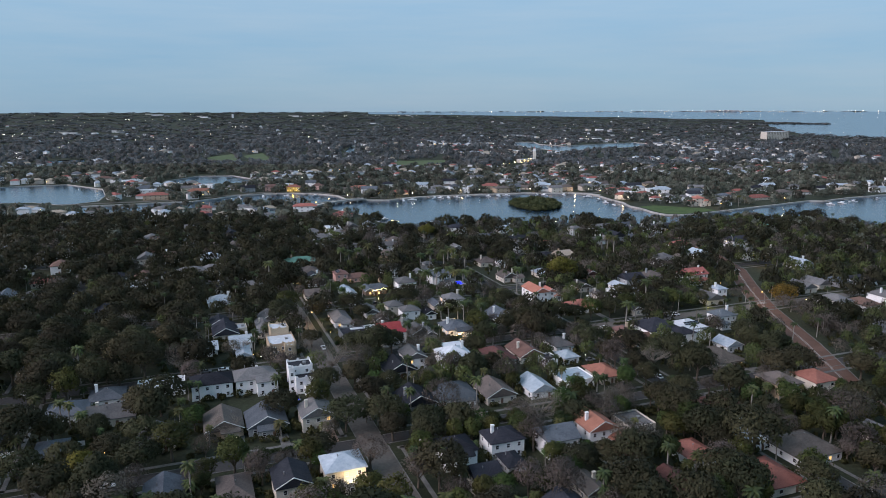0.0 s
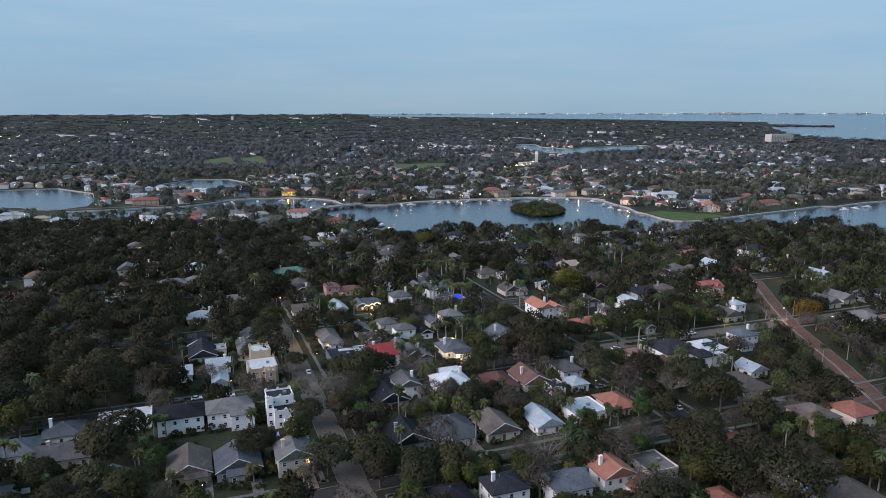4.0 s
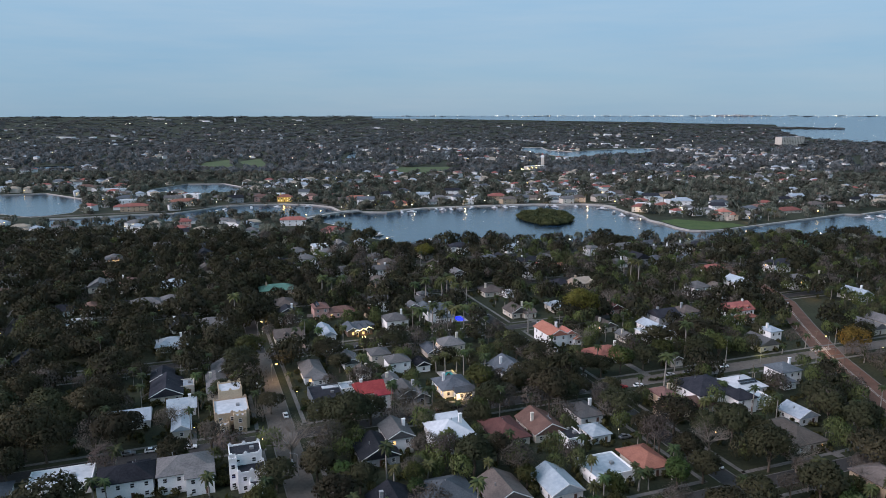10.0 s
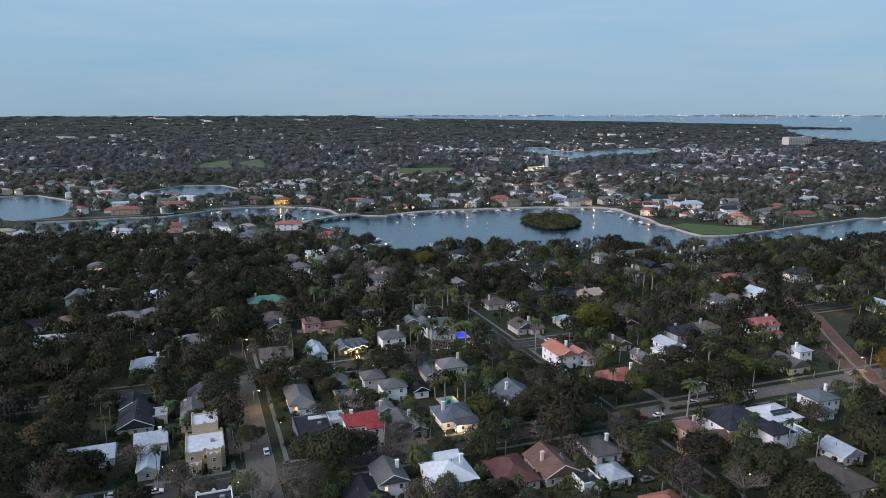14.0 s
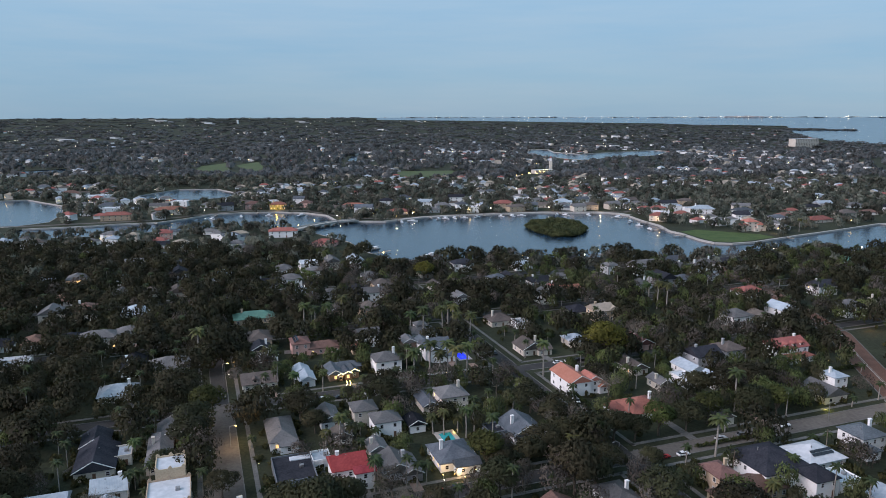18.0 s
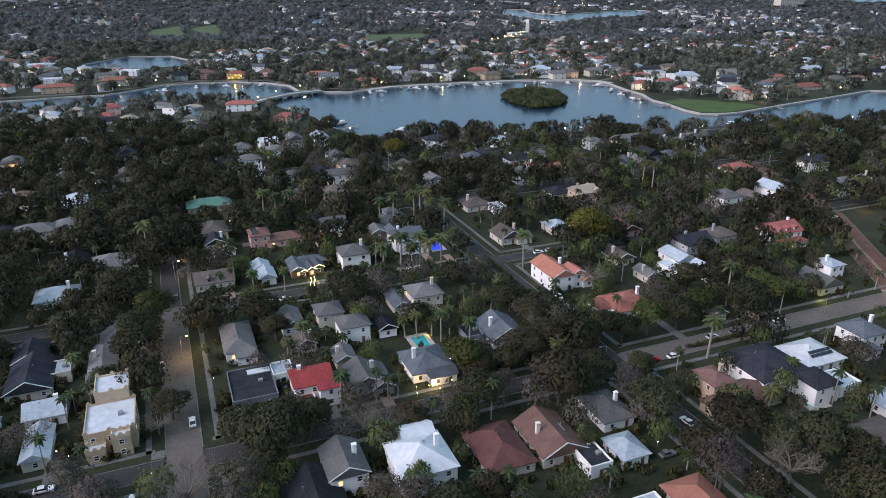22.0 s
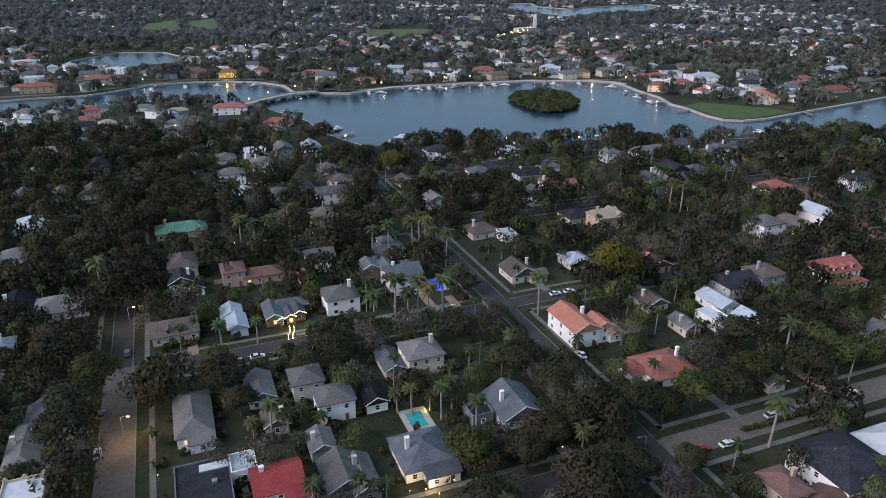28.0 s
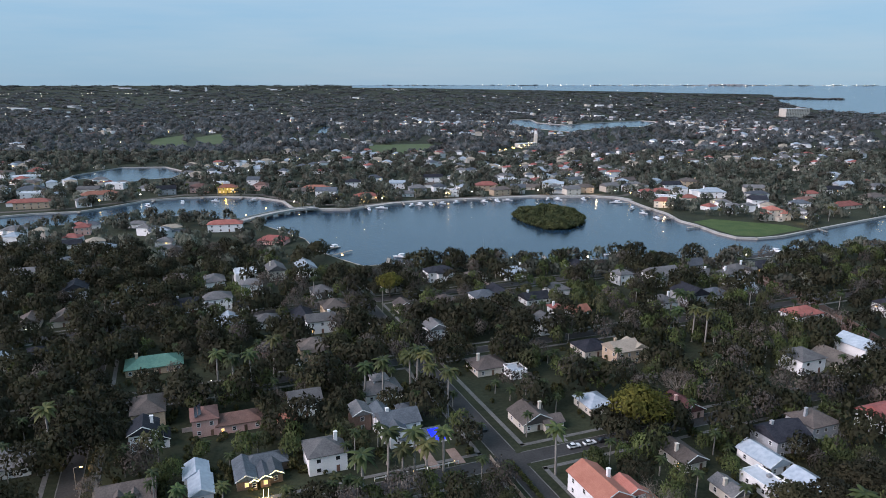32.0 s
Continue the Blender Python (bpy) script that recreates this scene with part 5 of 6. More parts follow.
def open_road(x, y):
    """The stretches of street that lie open to the sky."""
    u, v = x * CT + y * ST, -x * ST + y * CT
    return (abs(u - 54.5) < 9 and v < 400) or (-22 < v - 299.5 < 9 and u > 178) or (abs(u - 181) < 8.5 and 335 < v < 480) or (abs(v - 388) < 8 and 54 < u < 205) or (
        abs(u - np.interp(v, [p[1] for p in F_LINE], [p[0] for p in F_LINE])) < 10 and 190 < v < 480)


quota = {"oak": 160, "laurel": 160, "winter": 90, "palm": 165, "shrub": 60}
extra = {(k, near): [] for k in ("oak", "laurel", "winter") for near in (True, False)}
small_palms, undergrowth = [], []
spots = []
while len(spots) < 9500:
    y = rnd.uniform(135, 690)
    spots.append((rnd.uniform(-1, 1) * (0.66 * y + 26), y))
spots.sort(key=lambda p: p[1])
for x, y in spots:
    pick = rnd.random()
    size = rnd.uniform(0.72, 1.25)
    if inside(x, y, ((-85, 640), (-45, 632), (0, 640), (0, 675), (-60, 700), (-100, 730))) and pick > 0.2:
        continue
    if wet(x, y, 4) or on_road(x, y, 0.9 if y < 420 else -2.6):
        continue
    street_side = on_road(x, y, 4.0)
    tone = noise.noise((x / 70, y / 70, 3.0)) + (0.9 if x < -70 - 0.06 * y else -0.25 if x > 60 else 0.0)
    if pick < (0.46 if street_side else 0.26) + 0.25 * tone:
        kind, protos, r = "oak", OAKS, 4.3
    elif pick < 0.58:
        kind, protos, r = "laurel", LAURELS, 2.5
    elif pick < 0.73:
        kind, protos, r = "winter", WINTER, 3.4
    elif pick < 0.86:
        kind, protos, r = "palm", PALMS, 1.0
    else:
        kind, protos, r = "shrub", SHRUBS, 0.9
    if kind in ("winter", "laurel") and x < -70 - 0.06 * y and rnd.random() < 0.65:
        kind, protos, r = "oak", OAKS, 4.3
    if kind == "oak":
        size *= 1.28 if y < 330 else 1.05
    if not free(x, y, r * size * (0.55 if y < 400 else 0.62)):
        continue
    if r > 2 and shades_front(x, y, r * size) and rnd.random() < ((1.0 if x < -20 else 0.85) if y < 345 else 0.92):
        continue
    if r > 2 and open_road(x, y) and rnd.random() < 0.88:
        continue
    if quota[kind] > 0 and (y < 400 or rnd.random() < 0.15):
        quota[kind] -= 1
        plant(protos[rnd.randrange(len(protos))], x, y, size, rnd.uniform(0, 6.28), 0.0, rnd.uniform(0.95, 1.3))
    elif kind == "palm":
        small_palms.append((x, y, size))
        taken.append((x, y, 0.8))
    elif kind == "shrub":
        if not street_side:
            undergrowth.append((x, y, 0.0, rnd.uniform(0.9, 2.0) * size, rnd.uniform(1.2, 3.0) * size))
    else:
        extra[kind, y < 420].append((x, y, rnd.uniform(0.5, 1.6), r * size * 1.38, (3.6 + r) * size * 1.1))
        taken.append((x, y, r * size * 0.5))


def hedge(x0, y0, x1, y1, h=1.6, w=1.3, kind="shrub"):
    """A clipped hedge of small leaves along a line."""
    g = np.random.default_rng(int(abs(x0 * 31 + y0)))
    L = math.hypot(x1 - x0, y1 - y0)
    n = int(L * 42)
    p = np.stack([g.uniform(0, L, n), g.uniform(-w / 2, w / 2, n), h * np.sqrt(g.uniform(0.05, 1, n))], 1)
    p[:, 2] += 0.15 * np.sin(p[:, 0] * 1.7)
    t1, t2 = g.normal(size=p.shape) * 0.2, g.normal(size=p.shape) * 0.2
    v = np.stack([p - t1, p + t1 - t2, p + t2], 1).reshape(-1, 3)
    top = empty("hedge", pose(x0, y0, 0, 0, 0, math.degrees(math.atan2(y1 - y0, x1 - x0))), "clipped dark green hedge between gardens", "hedge", "garden hedges")
    part("foliage", np_mesh("foliage", v, np.arange(len(v)).reshape(-1, 3), LEAF[kind]), LEAF[kind], top)


def canopy(name, places, n, leaf, material, label, seed, trunks=False):
    """Many trees in one mesh: each a heap of leaf clumps of its own size."""
    protos = []
    for i in range(6):
        protos.append(crown(seed + i, 1.0, 1.0, 0.05, n, leaf, 13 + 3 * (i % 3))[::2])
    V, N = [], []
    for i, (x, y, z, R, H) in enumerate(places):
        a = rnd.uniform(0, 6.28)
        c, s = math.cos(a), math.sin(a)
        q, m = protos[i % 6]
        N.append(np.stack([m[:, 0] * c - m[:, 1] * s, m[:, 0] * s + m[:, 1] * c, m[:, 2]], 1))
        V.append(np.stack([x + R * (q[:, 0] * c - q[:, 1] * s), y + R * (q[:, 0] * s + q[:, 1] * c), z + H * q[:, 2]], 1))
    V = np.concatenate(V)
    return tagged(part(name, np_mesh(name, V, np.arange(len(V)).reshape(-1, 3), material, np.concatenate(N)), material), label, "trees", kind="stuff")


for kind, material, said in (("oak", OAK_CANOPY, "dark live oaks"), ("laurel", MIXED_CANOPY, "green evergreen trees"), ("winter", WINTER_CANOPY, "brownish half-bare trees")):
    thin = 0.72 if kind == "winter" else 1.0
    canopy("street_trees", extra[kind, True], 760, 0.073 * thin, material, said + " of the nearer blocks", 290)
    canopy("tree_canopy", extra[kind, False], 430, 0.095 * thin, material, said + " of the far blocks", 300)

# low growth of the gardens: along the backs and sides of the lots
while len(undergrowth) < 2100:
    y = rnd.uniform(170, 640)
    x = rnd.uniform(-1, 1) * (0.66 * y + 10)
    if not wet(x, y, 3) and not on_road(x, y, 5.5) and free(x, y, 0.4):
        undergrowth.append((x, y, 0.0, rnd.uniform(0.8, 1.9), rnd.uniform(0.9, 2.6)))
for x, y, w, d, turn in FOOT:
    if y > 420:
        continue
    m = pose(x, y, 0, 0, 0, turn)
    for k in range(int(w / 1.6)):
        if rnd.random() < 0.62:
            q = m @ Vector((rnd.uniform(-0.5, 0.5) * w, -d / 2 - rnd.uniform(1.0, 3.2), 0))
            if on_road(q.x, q.y, 4.5):
                continue
            undergrowth.append((q.x, q.y, 0.0, rnd.uniform(0.7, 1.4), rnd.uniform(0.8, 2.2)))
    for k in range(int(d / 2.2)):
        q = m @ Vector(((w / 2 + rnd.uniform(0.9, 2.4)) * (1 if rnd.random() < 0.5 else -1), rnd.uniform(-0.5, 0.5) * d, 0))
        if not on_road(q.x, q.y, 4.5):
            undergrowth.append((q.x, q.y, 0.0, rnd.uniform(0.8, 1.6), rnd.uniform(1.2, 3.0)))
canopy("garden_shrubs", undergrowth, 56, 0.30, LEAF["shrub"], "dense low garden shrubs between the houses", 330)
for x, y in [(rnd.uniform(-1, 1) * 0.62 * v, v) for v in [rnd.uniform(190, 640) for _ in range(700)]]:
    if len(small_palms) < 420 and not wet(x, y, 3) and not on_road(x, y, 1.0) and free(x, y, 1.2):
        small_palms.append((x, y, rnd.uniform(0.7, 1.2)))
stems, heads = [], []
heights = (4.0, 5.5, 7.0, 8.5, 10.5)
tops = [frond_mesh(400 + i, 15, 2.5, 0.62) for i in range(3)]
for i, (x, y, k) in enumerate(small_palms):
    h = heights[rnd.randrange(5)] * k
    a = rnd.uniform(0, 6.28)
    v, f = tops[i % 3]
    stems.append(tube([(x, y, -0.3), (x + 0.2, y, h)], (0.24, 0.15), 4))
    heads.append((np.stack([x + 0.2 + v[:, 0] * math.cos(a) - v[:, 1] * math.sin(a), y + v[:, 0] * math.sin(a) + v[:, 1] * math.cos(a), h + v[:, 2]], 1), f))
small = empty("garden_palms", pose(0, 0, 0), "slender garden palms scattered among the houses", "palm trees", kind="stuff")
part("trunks", np_mesh("trunks", *join(stems), PALM_BARK), PALM_BARK, small)
part("fronds", np_mesh("fronds", *join(heads), LEAF["palm"]), LEAF["palm"], small)
isl = []
while len(isl) < 150:
    x, y = rnd.uniform(79, 141), rnd.uniform(777, 871)
    if inside(x, y, ISLAND):
        isl.append((x, y, -1.2, rnd.uniform(3.2, 5.0), rnd.uniform(3.6, 5.6)))
for i in range(len(ISLAND)):
    (ax, ay), (bx, by) = ISLAND[i - 1], ISLAND[i]
    for k in range(5):
        s = k / 5
        isl.append((ax + (bx - ax) * s, ay + (by - ay) * s, -1.2, rnd.uniform(2.2, 3.4), rnd.uniform(2.6, 4.0)))
bm = bmesh.new()
bm.faces.new([bm.verts.new((x, y, -0.8)) for x, y in ISLAND])
island = tagged(part("island", bm, GRASS), "low island covered by dense green mangroves", "island", kind="structure")
canopy("mangrove", isl, 320, 0.15, LEAF["mangrove"], "dense green mangroves that cover the island", 320)

# ---- the country beyond the bayou ----
GOLF = (((-123, 1545), (3, 1567), (24, 1497), (-5, 1368), (-99, 1396)), ((-565, 1681), (-539, 1805), (-435, 1503), (-507, 1504)), ((-493, 1724), (-473, 1838), (-388, 1585), (-419, 1548)))
for poly in GOLF:
    bm = bmesh.new()
    bm.faces.new([bm.verts.new((x, y, 0.06)) for x, y in poly])
    bmesh.ops.recalc_face_normals(bm, faces=bm.faces[:])
    tagged(part("fairway", bm, FAIRWAY), "pale green golf fairway among trees", "lawn", kind="structure")
bm = bmesh.new()
bm.faces.new([bm.verts.new((x, y, 0.06)) for x, y in ((229, 805), (241, 752), (261, 747), (308, 774), (300, 790), (250, 817))])
tagged(part("lawn", bm, LAWN), "mown green lawn on the promontory", "lawn", kind="structure")
OPEN = GOLF + (((95, 1365), (150, 1350), (235, 1530), (170, 1545)), ((-85, 640), (-45, 632), (0, 640), (0, 672), (-60, 690), (-100, 730)), ((226, 800), (241, 743), (261, 742), (312, 774), (300, 792), (250, 820)),)

mid, far, homes = [], [], []
while len(homes) < 1250:
    r, a = math.sqrt(rnd.uniform(700 ** 2, 2480 ** 2)), rnd.uniform(-36, 36)
    x, y = r * math.sin(radians(a)), r * math.cos(radians(a))
    if y < 700 or wet(x, y, 14) or any(inside(x, y, p) for p in OPEN) or not (r > 1060 or free(x, y, 10)):
        continue
    if y < 960 and not inside(x, y, ((-700, 1000), (-445, 830), (-330, 870), (-250, 960), (-110, 900), (60, 950), (200, 960), (300, 800), (420, 850), (700, 1000))) and y > 800:
        continue
    if noise.noise((x / 300, y / 300, 9.0)) < -0.08:
        continue
    if r > 1450 and not (-80 < x < 900 and r > 1800) and rnd.random() < (0.6 if x > 0 else 0.85):
        continue
    homes.append((x, y))
grid = {}
for x, y in homes:
    grid.setdefault((int(x // 40), int(y // 40)), []).append((x, y))
while len(mid) < 6800:
    r, a = math.sqrt(rnd.uniform(640 ** 2, 1500 ** 2)) if rnd.random() < 0.62 else math.sqrt(rnd.uniform(1400 ** 2, 2500 ** 2)), rnd.uniform(-37, 37)
    x, y = r * math.sin(radians(a)), r * math.cos(radians(a))
    if wet(x, y, 4) or any(inside(x, y, p) for p in OPEN) or any(inside(x * (1 + k / r), y * (1 + k / r), p) for p in (POND_WEST, POND_NORTH, POND_FAR, SLIVER) for k in (12, 26, 40, 60)) or any(inside(x * (1 + k / r), y * (1 + k / r), LAGOON) for k in (15, 40, 70, 100, 130)):
        mid_ok = False
    else:
        mid_ok = r > 1060 or free(x, y, 2.0)
    if not mid_ok:
        continue
    if y < 1040 and rnd.random() < 0.7 and any(abs(x - p) < c + 2 and 0 < q - y < c + 15 for p, q, c in SHORE_PLACED):
        continue
    big = 1.0 if r < 1400 else 1.45
    R = rnd.uniform(3.4, 6.4) * big
    if any((x - p) ** 2 + (y - q) ** 2 < (R * 0.7 + 6) ** 2 for i in (-1, 0, 1) for j in (-1, 0, 1) for p, q in grid.get((int(x // 40) + i, int(y // 40) + j), ())) and rnd.random() < 0.72:
        continue
    mid.append((x, y, 0.0, R, rnd.uniform(5.5, 9.5) * (1 if r < 1400 else 1.15)))
canopy("woods", [p for p in mid if p[1] < 1350], 92, 0.21, HAZED_LEAVES, "dark mixed woods between the houses beyond the bayou", 340)
canopy("distant_woods", [p for p in mid if p[1] >= 1350], 40, 0.34, HAZED_FAR_LEAVES, "distant dark woods with houses among them", 360)
edge_a, edge_r = [p[0] for p in BAY_EDGE], [p[1] for p in BAY_EDGE]
while len(far) < 4600:
    r, a = rnd.uniform(2480, 4940), rnd.uniform(-37, 37)
    if a > -6 and np.interp(a, edge_a, edge_r) - 12 < r < 4895 and not (24.4 < a < 28.6 and 3960 < r < 4080 - (a - 24.4) * 15):
        continue
    far.append((r * math.sin(radians(a)), r * math.cos(radians(a)), far_height(r) - 1, rnd.uniform(10, 20), rnd.uniform(5, 9)) if r < 4000 else (r * math.sin(radians(a)), r * math.cos(radians(a)), far_height(r) - 2, rnd.uniform(16, 30), rnd.uniform(3.0, 5.0)))
# horizon trees: their haze, too, is mixed into the leaf colour
canopy("horizon_woods", far, 26, 0.38, HAZED_FAR_LEAVES, "flat wooded country reaching the horizon", 380)


def little_houses(name, places, label, seed):
    """Plain far houses, in three tones of wall and roof: walls and hipped roofs as two meshes for each tone."""
    g = random.Random(seed)
    sets = [([], []) for _ in range(6)]
    for x, y in places:
        w, d, h, a = g.uniform(9, 16), g.uniform(8, 11), g.choice((3.4, 3.6, 6.2, 6.6)), g.uniform(-0.5, 0.5) + 0.2
        z0 = far_height(math.hypot(x, y))
        c, s = math.cos(a), math.sin(a)
        k = g.choice((0, 0, 1, 1, 2, 2, 3, 4, 5))
        def put(p, q, z):
            return x + p * c - q * s, y + p * s + q * c, z0 + z
        sets[k][0].append([put(p, q, z) for z in (-1, h) for p, q in ((-w / 2, -d / 2), (w / 2, -d / 2), (w / 2, d / 2), (-w / 2, d / 2))])
        o, run = 0.6, max(0.3, w / 2 - d / 2)
        sets[k][1].append([put(p, q, h) for p, q in ((-w / 2 - o, -d / 2 - o), (w / 2 + o, -d / 2 - o), (w / 2 + o, d / 2 + o), (-w / 2 - o, d / 2 + o))] + [put(-run, 0, h + d * 0.26), put(run, 0, h + d * 0.26)])
    tones = (("white", "pale"), ("cream", "tan"), ("white", "grey"), ("white", "tile_orange"), ("white", "brown"), ("white", "slate"))
    for (walls, roofs), (wm, rm) in zip(sets, tones):
        n = len(walls)
        V = np.array(walls).reshape(-1, 3)
        F = (np.arange(n)[:, None, None] * 8 + np.array(((0, 1, 5, 4), (1, 2, 6, 5), (2, 3, 7, 6), (3, 0, 4, 7)))).reshape(-1, 4)
        tagged(part(name, np_mesh(name, V, F, WALL[wm], flat=True), WALL[wm]), label, "houses", kind="stuff")
        V = np.array(roofs).reshape(-1, 3)
        F = (np.arange(n)[:, None, None] * 6 + np.array(((0, 1, 5, 4), (2, 3, 4, 5), (3, 0, 4, 4), (1, 2, 5, 5)))).reshape(-1, 4)
        me = bpy.data.meshes.new(name)
        me.from_pydata(V.tolist(), [], [tuple(dict.fromkeys(f)) for f in F.tolist()])
        me.materials.append(ROOF[rm])
        tagged(part(name, me, ROOF[rm]), label, "houses", kind="stuff")


outer = []
while len(outer) < 120:
    r, a = rnd.uniform(2500, 4100), rnd.uniform(-36, 27)
    if a > -6 and r > np.interp(a, edge_a, edge_r) - 30 or (rnd.random() < 0.6 and not (-4 < a < 24 and r < 3300)):
        continue
    outer.append((r * math.sin(radians(a)), r * math.cos(radians(a))))
spit = []
while len(spit) < 70:
    a = rnd.uniform(24.2, 28.6)
    r = rnd.uniform(3975, 4075 - (a - 24.2) * 12)
    spit.append((r * math.sin(radians(a)), r * math.cos(radians(a)), far_height(r) + 0.5, rnd.uniform(8, 15), rnd.uniform(4, 7)))
bm = bmesh.new()
edge = [(24.0, 3960), (24.0, 4090), (26, 4070), (28.7, 4035), (28.7, 4010), (26, 3970)]
bm.faces.new([bm.verts.new((r * math.sin(radians(a)), r * math.cos(radians(a)), far_height(r) + 2.2)) for a, r in edge])
bmesh.ops.recalc_face_normals(bm, faces=bm.faces[:])
tagged(part("spit", bm, GRASS), "low wooded spit of land in the bay", "land", kind="structure")
canopy("spit_trees", spit, 44, 0.30, HAZED_FAR_LEAVES, "low trees along the spit in the bay", 390)
little_houses("horizon_houses", outer, "tiny pale houses of the far country", 8)
little_houses("distant_houses", homes, "small far houses among the woods", 3)

# ---- vehicles ----
def prism(outline, half, bm=None):
    """A side outline (y, z) drawn across from -half to half, the top drawn in a little."""
    bm = bm or bmesh.new()
    n = len(outline)
    pts = [(s * half * (0.86 if z > 1.0 else 1.0), y, z) for s in (-1, 1) for y, z in outline]
    solid(pts, [tuple(range(n))[::-1], tuple(range(n, 2 * n))] + [(i, (i + 1) % n, n + (i + 1) % n, n + i) for i in range(n)], bm)
    bmesh.ops.recalc_face_normals(bm, faces=bm.faces[:])
    return bm


def car_proto(paint, tall):
    h = 0.28 if tall else 0.0
    top = empty("car", Matrix.Identity(4))
    shell = prism([(-2.25, 0.35), (2.2, 0.35), (2.28, 0.62), (2.2, 0.85 + h * .5), (1.0, 0.98 + h * .5), (-1.9, 0.98 + h * .6), (-2.25, 0.9)], 0.89)
    bmesh.ops.bevel(shell, geom=shell.edges[:], offset=0.06, segments=1, affect="EDGES")
    part("body", shell, paint, top)
    part("glasshouse", prism([(0.95, 0.97 + h * .5), (0.25, 1.40 + h), (-1.2, 1.42 + h), (-1.95, 0.97 + h * .6)], 0.80), PANE, top, "dark glass all round")
    part("roof", prism([(0.22, 1.41 + h), (0.12, 1.47 + h), (-1.1, 1.49 + h), (-1.22, 1.42 + h)], 0.82), paint, top)
    wheel = bmesh.new()
    bmesh.ops.create_cone(wheel, cap_ends=True, segments=10, radius1=0.33, radius2=0.33, depth=0.22, matrix=Matrix.Rotation(radians(90), 4, "Y"))
    me = bpy.data.meshes.new("wheel")
    wheel.to_mesh(me)
    wheel.free()
    me.materials.append(TYRE)
    for x in (-0.8, 0.8):
        for y in (-1.4, 1.4):
            part("wheel", me, TYRE, top, at=pose(x, y, 0.33))
    return top


PAINT_SAID = ("white", "silver", "black", "red", "dark grey")
PROTO = {}


def car(x, y, turn, colour, tall=0, z=0.06):
    key = (colour, tall)
    label = f"parked {PAINT_SAID[colour]} {'suv' if tall else 'saloon car'} beside the kerb"
    m = pose(x, y, z, 0, 0, turn)
    if key in PROTO:
        copy_thing(PROTO[key], m)
    else:
        PROTO[key] = tagged(car_proto(CARS[colour], tall), label, "car", "parked cars")
        PROTO[key].matrix_basis = m


EWT, NST = TURN - 90, TURN
for x, y, turn, colour, tall in ((-87.6, 394.3, NST, 4, 0), (-75.5, 345.4, NST, 1, 0), (-57.1, 315.8, NST, 0, 1), (-81.6, 361.7, NST, 4, 0), (-35, 331, NST, 2, 1),
                                 (1.4, 322, EWT, 3, 0), (8.2, 325, EWT, 2, 0), (76.9, 344.5, EWT, 3, 0), (84.1, 346.5, EWT, 0, 0), (66.6, 298.9, EWT, 4, 1), (128.4, 369, EWT, 0, 1), (121.6, 366.1, EWT, 2, 0),
                                 (109.8, 361.4, EWT, 4, 0), (101.1, 358.5, EWT, 1, 0), (76.3, 312.3, NST, 0, 0), (-133.1, 449.3, EWT, 1, 1), (-46.0, 391.5, EWT, 0, 0), (-52.4, 389, EWT, 0, 0), (-39.4, 393.4, EWT, 2, 0),
                                 (-28.0, 397.6, EWT, 0, 0), (-46.2, 500.4, NST, 0, 0), (-47.0, 506.0, NST, 1, 0), (54.7, 434.6, EWT, 0, 0), (60.2, 436.6, EWT, 0, 0), (65.2, 438.4, EWT, 2, 0), (55.4, 390.7, NST, 0, 1),
                                 (206.5, 475.8, EWT, 0, 0), (86.8, 290.3, NST, 0, 0), (91.5, 279.0, NST, 0, 0), (-102.9, 285.4, EWT, 4, 0), (-96.0, 287.8, EWT, 0, 0), (-83.9, 290.2, EWT, 0, 0), (-47.1, 279.4, NST, 1, 0),
                                 (-101.4, 191.6, EWT, 0, 0), (26, 447, NST, 2, 1), (7, 229, EWT, 1, 0), (-8, 223, NST, 0, 0), (-63, 245, EWT, 0, 1), (-168, 262, NST, 0, 1)):
    car(x, y, turn, colour, tall)


# ---- lamps, poles ----
def globe(name, x, y, h, material, label, r=0.2, post=STEEL):
    top = empty(name, pose(x, y, 0), label, "lamp", "garden lamps" if name == "garden_lamp" else "")
    part("post", np_mesh("post", *tube([(0, 0, -0.1), (0, 0, h)], (0.05, 0.04), 5), post), post, top)
    bm = bmesh.new()
    bmesh.ops.create_icosphere(bm, subdivisions=1, radius=r, matrix=Matrix.Translation((0, 0, h + r * 0.8)))
    part("globe", bm, material, top, "glowing globe")
    return top


def lamp(x, y, z, watts, colour=(1.0, 0.62, 0.28), size=0.4):
    l = new("lamp_light", bpy.data.lights.new("lamp_light", "POINT"))
    l.location, l.data.energy, l.data.color, l.data.shadow_soft_size = (x, y, z), watts, colour, size
    return l


def street_lamp(x, y, turn, watts=0, h=7.5):
    top = empty("street_lamp", pose(x, y, 0, 0, 0, turn), "grey street lamp with a curved arm", "street lamp", "street lamps")
    part("pole", np_mesh("pole", *tube([(0, 0, -0.2), (0, 0, h)], (0.11, 0.07), 6), STEEL), STEEL, top)
    part("arm", np_mesh("arm", *tube([(0, 0, h - 0.1), (0.9, 0, h + 0.35), (2.0, 0, h + 0.4)], (0.06, 0.05, 0.045), 5), STEEL), STEEL, top)
    part("head", box(bmesh.new(), 1.8, -0.16, h + 0.28, 2.6, 0.16, h + 0.46, 0.04), WARM if watts else STEEL, top)
    if watts:
        p = top.matrix_basis @ Vector((2.2, 0, h - 0.1))
        lamp(p.x, p.y, p.z, watts, (1.0, 0.60, 0.26), 0.3)


